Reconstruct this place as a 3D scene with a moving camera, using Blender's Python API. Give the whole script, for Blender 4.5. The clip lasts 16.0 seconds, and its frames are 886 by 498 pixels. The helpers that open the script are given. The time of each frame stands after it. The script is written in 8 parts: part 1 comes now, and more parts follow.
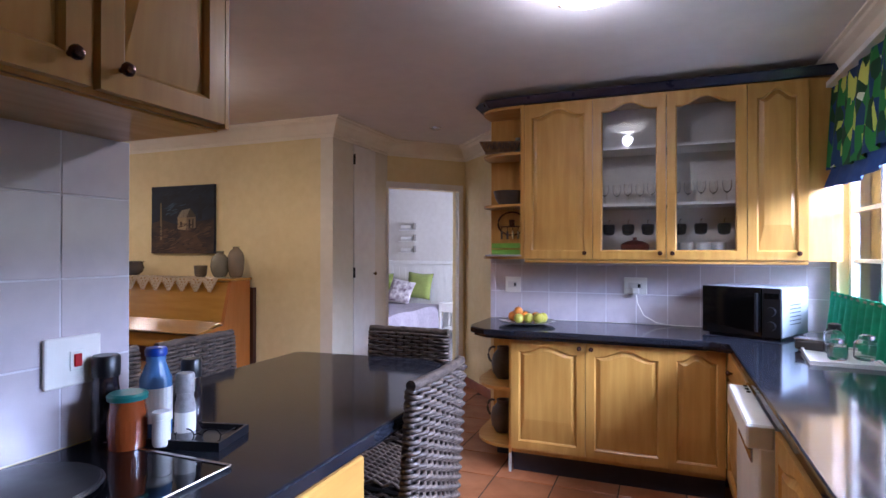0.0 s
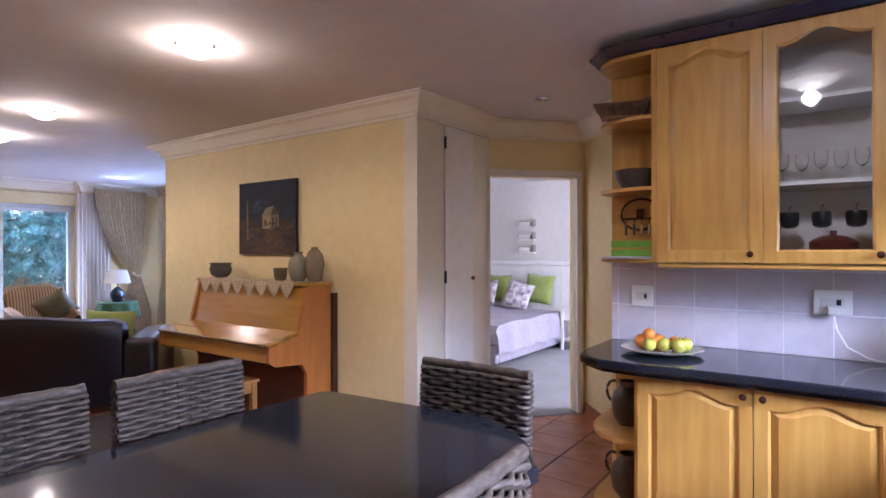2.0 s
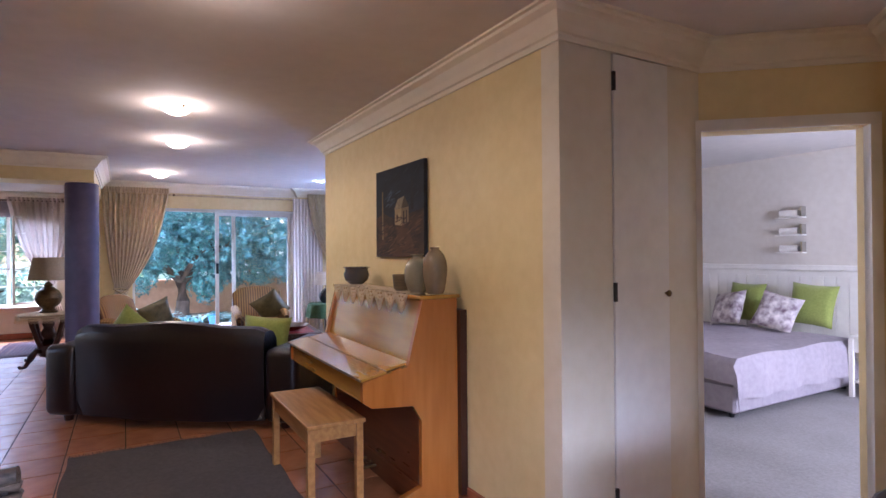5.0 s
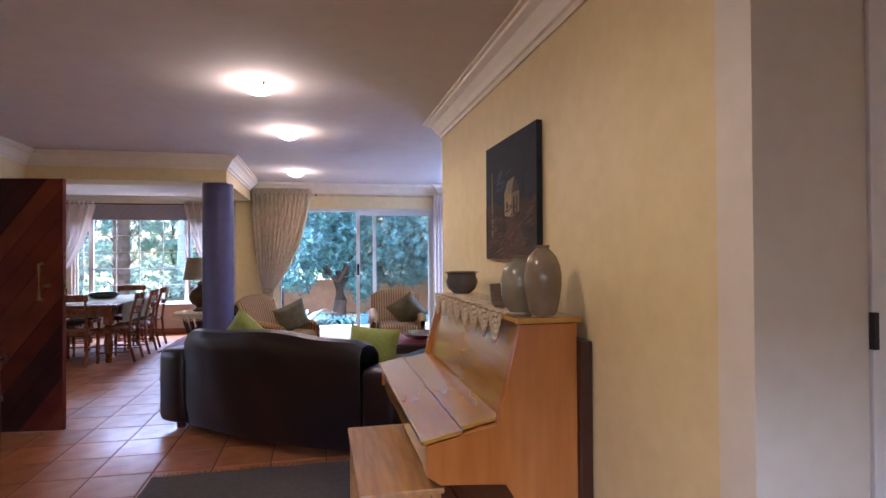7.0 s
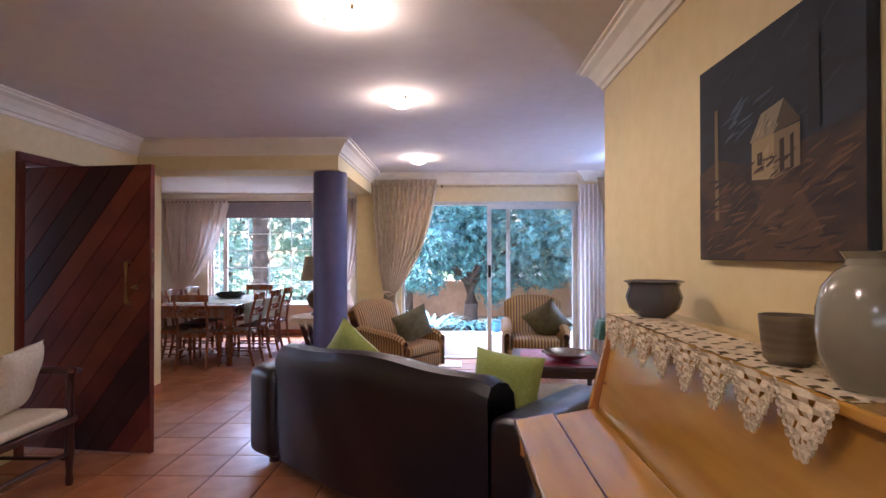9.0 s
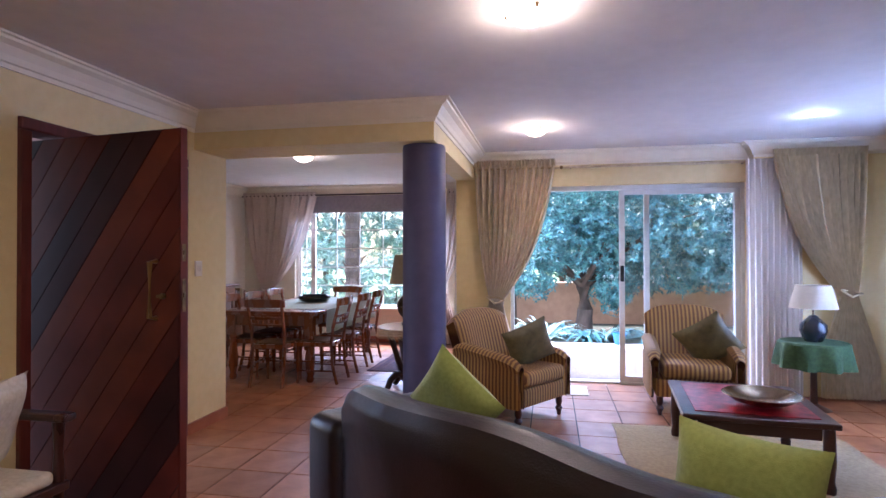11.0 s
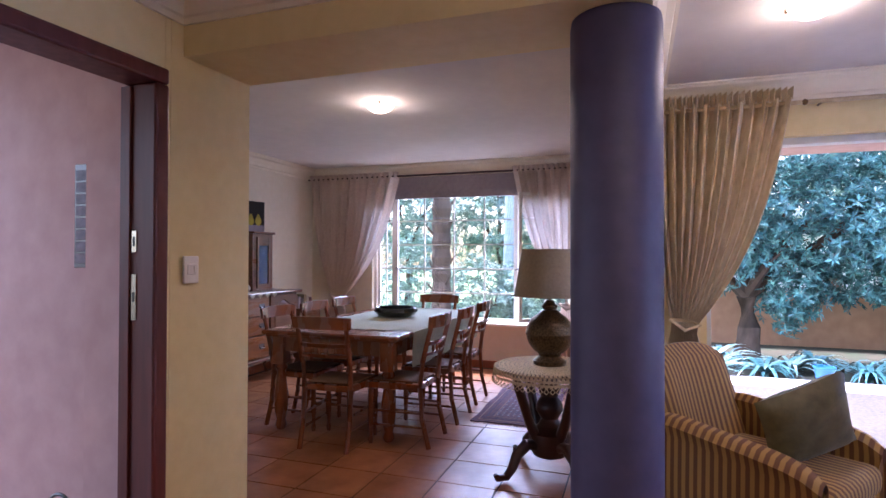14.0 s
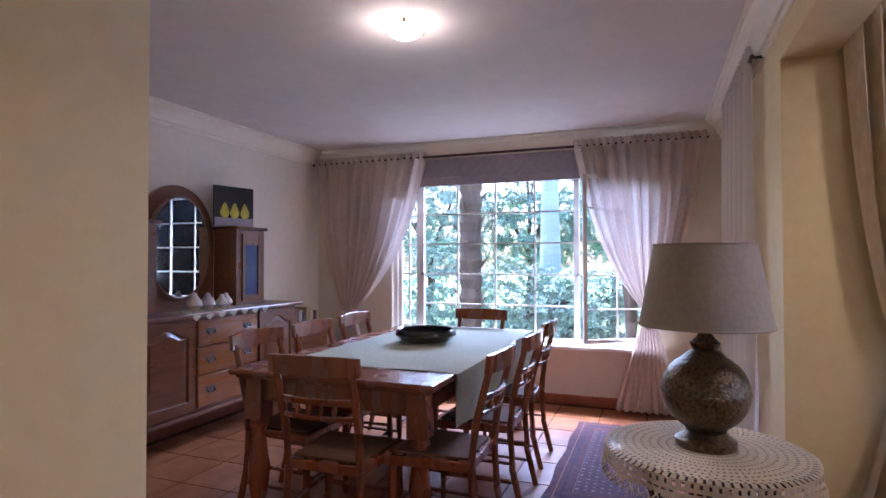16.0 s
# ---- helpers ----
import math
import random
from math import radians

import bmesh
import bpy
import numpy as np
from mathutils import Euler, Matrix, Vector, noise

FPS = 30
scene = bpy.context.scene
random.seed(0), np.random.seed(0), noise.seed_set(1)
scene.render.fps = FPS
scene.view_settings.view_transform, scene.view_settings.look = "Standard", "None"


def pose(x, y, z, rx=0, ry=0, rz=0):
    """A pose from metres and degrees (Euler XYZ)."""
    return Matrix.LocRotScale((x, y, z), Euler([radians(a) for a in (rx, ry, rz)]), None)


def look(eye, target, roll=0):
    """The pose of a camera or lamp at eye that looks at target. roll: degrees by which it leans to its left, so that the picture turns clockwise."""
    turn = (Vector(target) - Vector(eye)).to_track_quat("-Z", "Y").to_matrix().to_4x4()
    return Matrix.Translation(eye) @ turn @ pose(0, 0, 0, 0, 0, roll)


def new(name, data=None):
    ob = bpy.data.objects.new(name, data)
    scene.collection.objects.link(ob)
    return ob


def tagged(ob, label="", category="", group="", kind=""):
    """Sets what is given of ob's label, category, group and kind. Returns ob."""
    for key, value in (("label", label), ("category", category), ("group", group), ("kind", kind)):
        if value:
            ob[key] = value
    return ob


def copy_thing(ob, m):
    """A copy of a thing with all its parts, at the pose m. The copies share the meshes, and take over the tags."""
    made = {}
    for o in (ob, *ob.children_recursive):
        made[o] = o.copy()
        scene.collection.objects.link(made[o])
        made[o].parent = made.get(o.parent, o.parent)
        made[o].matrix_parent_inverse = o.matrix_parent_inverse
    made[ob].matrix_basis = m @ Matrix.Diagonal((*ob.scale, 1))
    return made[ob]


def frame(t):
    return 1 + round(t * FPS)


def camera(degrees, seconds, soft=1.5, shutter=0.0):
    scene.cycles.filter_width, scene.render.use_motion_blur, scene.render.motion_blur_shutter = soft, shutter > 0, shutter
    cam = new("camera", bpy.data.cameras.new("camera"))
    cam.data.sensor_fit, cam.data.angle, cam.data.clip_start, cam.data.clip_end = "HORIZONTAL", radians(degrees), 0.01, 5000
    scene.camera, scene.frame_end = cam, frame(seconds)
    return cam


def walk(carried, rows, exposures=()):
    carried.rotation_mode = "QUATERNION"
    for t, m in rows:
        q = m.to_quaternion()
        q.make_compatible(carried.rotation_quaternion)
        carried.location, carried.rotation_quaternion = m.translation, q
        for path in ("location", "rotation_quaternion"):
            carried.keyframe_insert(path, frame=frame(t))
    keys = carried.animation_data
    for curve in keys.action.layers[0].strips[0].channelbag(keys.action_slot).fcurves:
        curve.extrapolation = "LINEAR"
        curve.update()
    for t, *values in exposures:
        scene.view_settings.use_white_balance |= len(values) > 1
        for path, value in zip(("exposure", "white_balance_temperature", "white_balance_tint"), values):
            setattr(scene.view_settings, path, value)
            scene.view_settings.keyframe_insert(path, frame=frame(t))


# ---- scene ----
cam = camera(77.0, 16.0)
PATH = [
    (0, (1.176, 0.392, 1.412), (0.434, 2.249, 1.419), 0.1),
    (0.5, (1.132, 0.601, 1.403), (0.295, 2.417, 1.409), 0.1),
    (1, (1.082, 0.829, 1.408), (0.148, 2.597, 1.416), 0.1),
    (1.5, (1.049, 1.061, 1.415), (0.003, 2.766, 1.422), 0.0),
    (2, (1.01, 1.279, 1.422), (-0.149, 2.909, 1.425), -0.1),
    (2.5, (0.961, 1.522, 1.429), (-0.31, 3.065, 1.432), -0.2),
    (3, (0.897, 1.752, 1.422), (-0.485, 3.197, 1.426), -0.3),
    (3.5, (0.822, 1.98, 1.426), (-0.663, 3.319, 1.431), -0.3),
    (4, (0.738, 2.205, 1.422), (-0.834, 3.442, 1.427), -0.4),
    (6.5, (-0.035, 3.219, 1.413), (-1.952, 3.786, 1.433), -0.4),
    (7, (-0.278, 3.35, 1.413), (-2.23, 3.783, 1.432), -0.4),
    (7.5, (-0.548, 3.414, 1.405), (-2.523, 3.725, 1.428), -0.2),
    (8, (-0.844, 3.454, 1.403), (-2.834, 3.65, 1.428), -0.1),
    (8.5, (-1.148, 3.47, 1.415), (-3.146, 3.552, 1.442), 0.0),
    (9, (-1.47, 3.459, 1.401), (-3.47, 3.419, 1.424), -0.1),
    (11.5, (-3.142, 3.076, 1.389), (-5.091, 2.629, 1.411), -0.0),
    (12, (-3.484, 2.957, 1.381), (-5.416, 2.442, 1.405), 0.1),
    (12.5, (-3.821, 2.803, 1.385), (-5.739, 2.237, 1.406), 0.1),
    (13, (-4.165, 2.649, 1.379), (-6.07, 2.04, 1.399), 0.1),
    (13.5, (-4.494, 2.494, 1.37), (-6.387, 1.849, 1.39), 0.2),
    (14, (-4.807, 2.309, 1.346), (-6.695, 1.65, 1.372), 0.1),
    (14.5, (-5.125, 2.129, 1.345), (-7.008, 1.456, 1.372), 0.0),
    (15, (-5.443, 1.944, 1.343), (-7.322, 1.258, 1.368), 0.3),
    (15.5, (-5.803, 1.766, 1.332), (-7.677, 1.067, 1.357), 0.2),
    (16, (-6.122, 1.635, 1.337), (-7.988, 0.916, 1.374), -0.1),
]
walk(cam, [(t, look(eye, target, roll)) for t, eye, target, roll in PATH], [(0.0, 2.35, 5000, 20), (1.0, 2.65, 5050, 21), (2.0, 2.7, 5100, 22), (3.5, 2.56, 5200, 22), (7.0, 2.48, 5250, 24), (9.0, 2.62, 5350, 24), (11.5, 2.46, 5200, 24), (12.5, 2.34, 5400, 26), (14.5, 2.3, 5420, 29), (16.0, 2.38, 5050, 25)])

# ---- world and lights ----
world = bpy.data.worlds.new("world")
scene.world = world
world.use_nodes = True
wn = world.node_tree.nodes
sky = wn.new("ShaderNodeTexSky")
sky.sky_type = "NISHITA"
sky.sun_disc = False
sky.sun_elevation, sky.sun_rotation = radians(60), radians(232)
sky.air_density, sky.dust_density, sky.ozone_density = 1.4, 2.5, 1.0
world.node_tree.links.new(sky.outputs[0], wn["Background"].inputs["Color"])
wn["Background"].inputs["Strength"].default_value = 0.15

SUN_EL, SUN_AZ = radians(60), radians(232)
sun = new("sun", bpy.data.lights.new("sun", "SUN"))
sun.data.energy, sun.data.angle, sun.data.color = 4.0, radians(12), (1.0, 0.96, 0.9)
sun_way = Vector((math.sin(SUN_AZ) * math.cos(SUN_EL), math.cos(SUN_AZ) * math.cos(SUN_EL), math.sin(SUN_EL)))
sun.matrix_world = look(sun_way * 30, (0, 0, 0))

scene.view_settings.exposure = 2.1


def window_light(name, at, towards, w, h, power, color):
    """An area lamp that stands in for the sky in a window's opening."""
    ob = new(name, bpy.data.lights.new(name, "AREA"))
    ob.data.shape, ob.data.size, ob.data.size_y = "RECTANGLE", w, h
    ob.data.energy, ob.data.color = power, color
    ob.matrix_world = look(at, towards)
    return ob


SKYBLUE = (0.70, 0.80, 1.0)
window_light("daylight_kitchen", (4.3, 2.6, 2.9), (0.4, 2.0, 1.2), 3.0, 1.6, 245, (0.82, 0.87, 1.0))
window_light("daylight_slider", (-11.3, 3.9, 3.8), (-7.5, 3.9, 0.2), 3.4, 2.2, 215, SKYBLUE)
window_light("daylight_dining", (-13.6, 0.35, 3.6), (-9.0, 0.35, 0.6), 3.4, 2.2, 215, SKYBLUE)
window_light("daylight_bedroom", (1.15, 7.8, 1.5), (-3, 7.8, 1.0), 1.6, 1.2, 42, (0.92, 0.92, 1.0))
window_light("daylight_corner", (-7.4, 6.45, 1.3), (-7.4, 3, 1.0), 1.5, 1.6, 28, (0.42, 0.6, 1.0))
window_light("daylight_porch", (-6.1, -1.4, 1.6), (-6.1, 2, 0.8), 1.2, 1.6, 1.2, SKYBLUE)
WARM = (1.0, 0.76, 0.52)


def bulb(name, x, y, z, power, color=WARM, r=0.045):
    """A ceiling bulb: its metal tray keeps part of the light off the ceiling."""
    glow_part = new(name, bpy.data.lights.new(name, "POINT"))
    glow_part.data.energy, glow_part.data.color, glow_part.data.shadow_soft_size = power * 0.5, color, r
    glow_part.location = (x, y, z)
    down = new(name + "_down", bpy.data.lights.new(name + "_down", "SPOT"))
    down.data.energy, down.data.color, down.data.shadow_soft_size = power * 1.3, color, r
    down.data.spot_size, down.data.spot_blend = radians(172), 0.5
    down.location = (x, y, z)
    return glow_part


for k, (x, y) in enumerate([(-1.72, 2.90), (-3.95, 2.98), (-5.33, 3.09), (-7.72, 3.06)]):
    bulb("ceiling_bulb", x, y, 2.395, 3.3)
bulb("dining_bulb", -8.60, 0.48, 2.395, 2.2)
bulb("kitchen_bulb", 0.87, 2.72, 2.37, 3.6, (1.0, 0.92, 0.85))
bulb("corner_downlight", -7.68, 5.23, 2.47, 3, (0.55, 0.7, 1.0))

# ---- materials ----
def srgb(h):
    c = [int(h[i:i + 2], 16) / 255 for i in (0, 2, 4)]
    return tuple(((v + 0.055) / 1.055) ** 2.4 if v > 0.04045 else v / 12.92 for v in c) + (1.0,)


def surf(name, c1, c2=None, scale=6.0, stretch=(1, 1, 1), rough=0.5, rvar=0.08, metal=0.0, bump=0.0, bscale=40.0, coat=0.0, detail=5.0, large=0.12, rand=0.0, sheen=0.0, island=0.0):
    """A surface with colour at two scales (grain and slow stains), varying roughness and fine relief."""
    m = bpy.data.materials.new(name)
    m.use_nodes = True
    nt = m.node_tree
    N, L = nt.nodes.new, nt.links.new
    b = nt.nodes["Principled BSDF"]
    tc = N("ShaderNodeTexCoord")
    mp = N("ShaderNodeMapping")
    mp.inputs["Scale"].default_value = stretch
    L(tc.outputs["Object"], mp.inputs[0])
    n1 = N("ShaderNodeTexNoise")
    n1.inputs["Scale"].default_value, n1.inputs["Detail"].default_value = scale, detail
    L(mp.outputs[0], n1.inputs["Vector"])
    c2 = c2 or tuple(v * 0.8 for v in c1[:3]) + (1,)
    mix = N("ShaderNodeMix")
    mix.data_type = "RGBA"
    ramp = N("ShaderNodeMapRange")
    ramp.inputs[1].default_value, ramp.inputs[2].default_value = 0.3, 0.7
    L(n1.outputs["Fac"], ramp.inputs[0])
    L(ramp.outputs[0], mix.inputs[0])
    mix.inputs[6].default_value, mix.inputs[7].default_value = c1, c2
    n2 = N("ShaderNodeTexNoise")
    n2.inputs["Scale"].default_value, n2.inputs["Detail"].default_value = 1.3, 3.0
    L(tc.outputs["Object"], n2.inputs["Vector"])
    mr = N("ShaderNodeMapRange")
    mr.inputs[1].default_value, mr.inputs[2].default_value = 0.3, 0.7
    mr.inputs[3].default_value, mr.inputs[4].default_value = 1 - large, 1 + large
    L(n2.outputs["Fac"], mr.inputs[0])
    hsv = N("ShaderNodeHueSaturation")
    L(mix.outputs[2], hsv.inputs["Color"])
    value = mr.outputs[0]
    if rand or island:
        src = N("ShaderNodeObjectInfo").outputs["Random"] if rand else N("ShaderNodeNewGeometry").outputs["Random Per Island"]
        k = rand or island
        rr = N("ShaderNodeMapRange")
        rr.inputs[3].default_value, rr.inputs[4].default_value = 1 - k, 1 + k
        L(src, rr.inputs[0])
        mu = N("ShaderNodeMath")
        mu.operation = "MULTIPLY"
        L(value, mu.inputs[0])
        L(rr.outputs[0], mu.inputs[1])
        value = mu.outputs[0]
    L(value, hsv.inputs["Value"])
    L(hsv.outputs[0], b.inputs["Base Color"])
    ro = N("ShaderNodeMapRange")
    ro.inputs[3].default_value, ro.inputs[4].default_value = max(rough - rvar, 0.02), min(rough + rvar, 1)
    L(n1.outputs["Fac"], ro.inputs[0])
    L(ro.outputs[0], b.inputs["Roughness"])
    b.inputs["Metallic"].default_value = metal
    b.inputs["Coat Weight"].default_value = coat
    b.inputs["Coat Roughness"].default_value = 0.12
    if sheen:
        b.inputs["Sheen Weight"].default_value = sheen
    if bump:
        n3 = N("ShaderNodeTexNoise")
        n3.inputs["Scale"].default_value, n3.inputs["Detail"].default_value = bscale, 4.0
        L(mp.outputs[0], n3.inputs["Vector"])
        bp = N("ShaderNodeBump")
        bp.inputs["Strength"].default_value, bp.inputs["Distance"].default_value = bump, 0.004
        L(n3.outputs["Fac"], bp.inputs["Height"])
        L(bp.outputs[0], b.inputs["Normal"])
    return m


def stripes(name, c1, c2, pitch, axis=0, rough=0.8, duty=0.5, bump=0.3):
    """Woven stripes that run across one axis."""
    m = surf(name, c1, c2, rough=rough)
    nt = m.node_tree
    N, L = nt.nodes.new, nt.links.new
    tc = N("ShaderNodeTexCoord")
    sp = N("ShaderNodeSeparateXYZ")
    L(tc.outputs["Object"], sp.inputs[0])
    w = N("ShaderNodeMath")
    w.operation = "PINGPONG"
    w.inputs[1].default_value = pitch / 2
    L(sp.outputs[axis], w.inputs[0])
    mr = N("ShaderNodeMapRange")
    mr.inputs[1].default_value, mr.inputs[2].default_value = pitch / 2 * (duty - 0.08), pitch / 2 * (duty + 0.08)
    L(w.outputs[0], mr.inputs[0])
    mix = next(n for n in nt.nodes if n.type == "MIX")
    L(mr.outputs[0], mix.inputs[0])
    return m


def glow(name, color, strength):
    m = bpy.data.materials.new(name)
    m.use_nodes = True
    b = m.node_tree.nodes["Principled BSDF"]
    b.inputs["Base Color"].default_value = color
    b.inputs["Emission Color"].default_value = color
    b.inputs["Emission Strength"].default_value = strength
    return m


def glass(name, color=(1, 1, 1, 1), rough=0.02, ior=1.45):
    m = bpy.data.materials.new(name)
    m.use_nodes = True
    b = m.node_tree.nodes["Principled BSDF"]
    b.inputs["Base Color"].default_value = color
    b.inputs["Roughness"].default_value = rough
    b.inputs["Transmission Weight"].default_value = 1.0
    b.inputs["IOR"].default_value = ior
    return m


def pane_glass(name, tint=(1, 1, 1, 1), gloss=0.08):
    """Thin window glass: clear, with a faint mirror sheen."""
    m = bpy.data.materials.new(name)
    m.use_nodes = True
    nt = m.node_tree
    N, L = nt.nodes.new, nt.links.new
    nt.nodes.remove(nt.nodes["Principled BSDF"])
    t, g, mx, fr = N("ShaderNodeBsdfTransparent"), N("ShaderNodeBsdfGlossy"), N("ShaderNodeMixShader"), N("ShaderNodeFresnel")
    t.inputs[0].default_value = tint
    g.inputs["Roughness"].default_value = 0.03
    fr.inputs["IOR"].default_value = 1.45
    L(fr.outputs[0], mx.inputs[0])
    L(t.outputs[0], mx.inputs[1])
    L(g.outputs[0], mx.inputs[2])
    L(mx.outputs[0], nt.nodes["Material Output"].inputs[0])
    return m


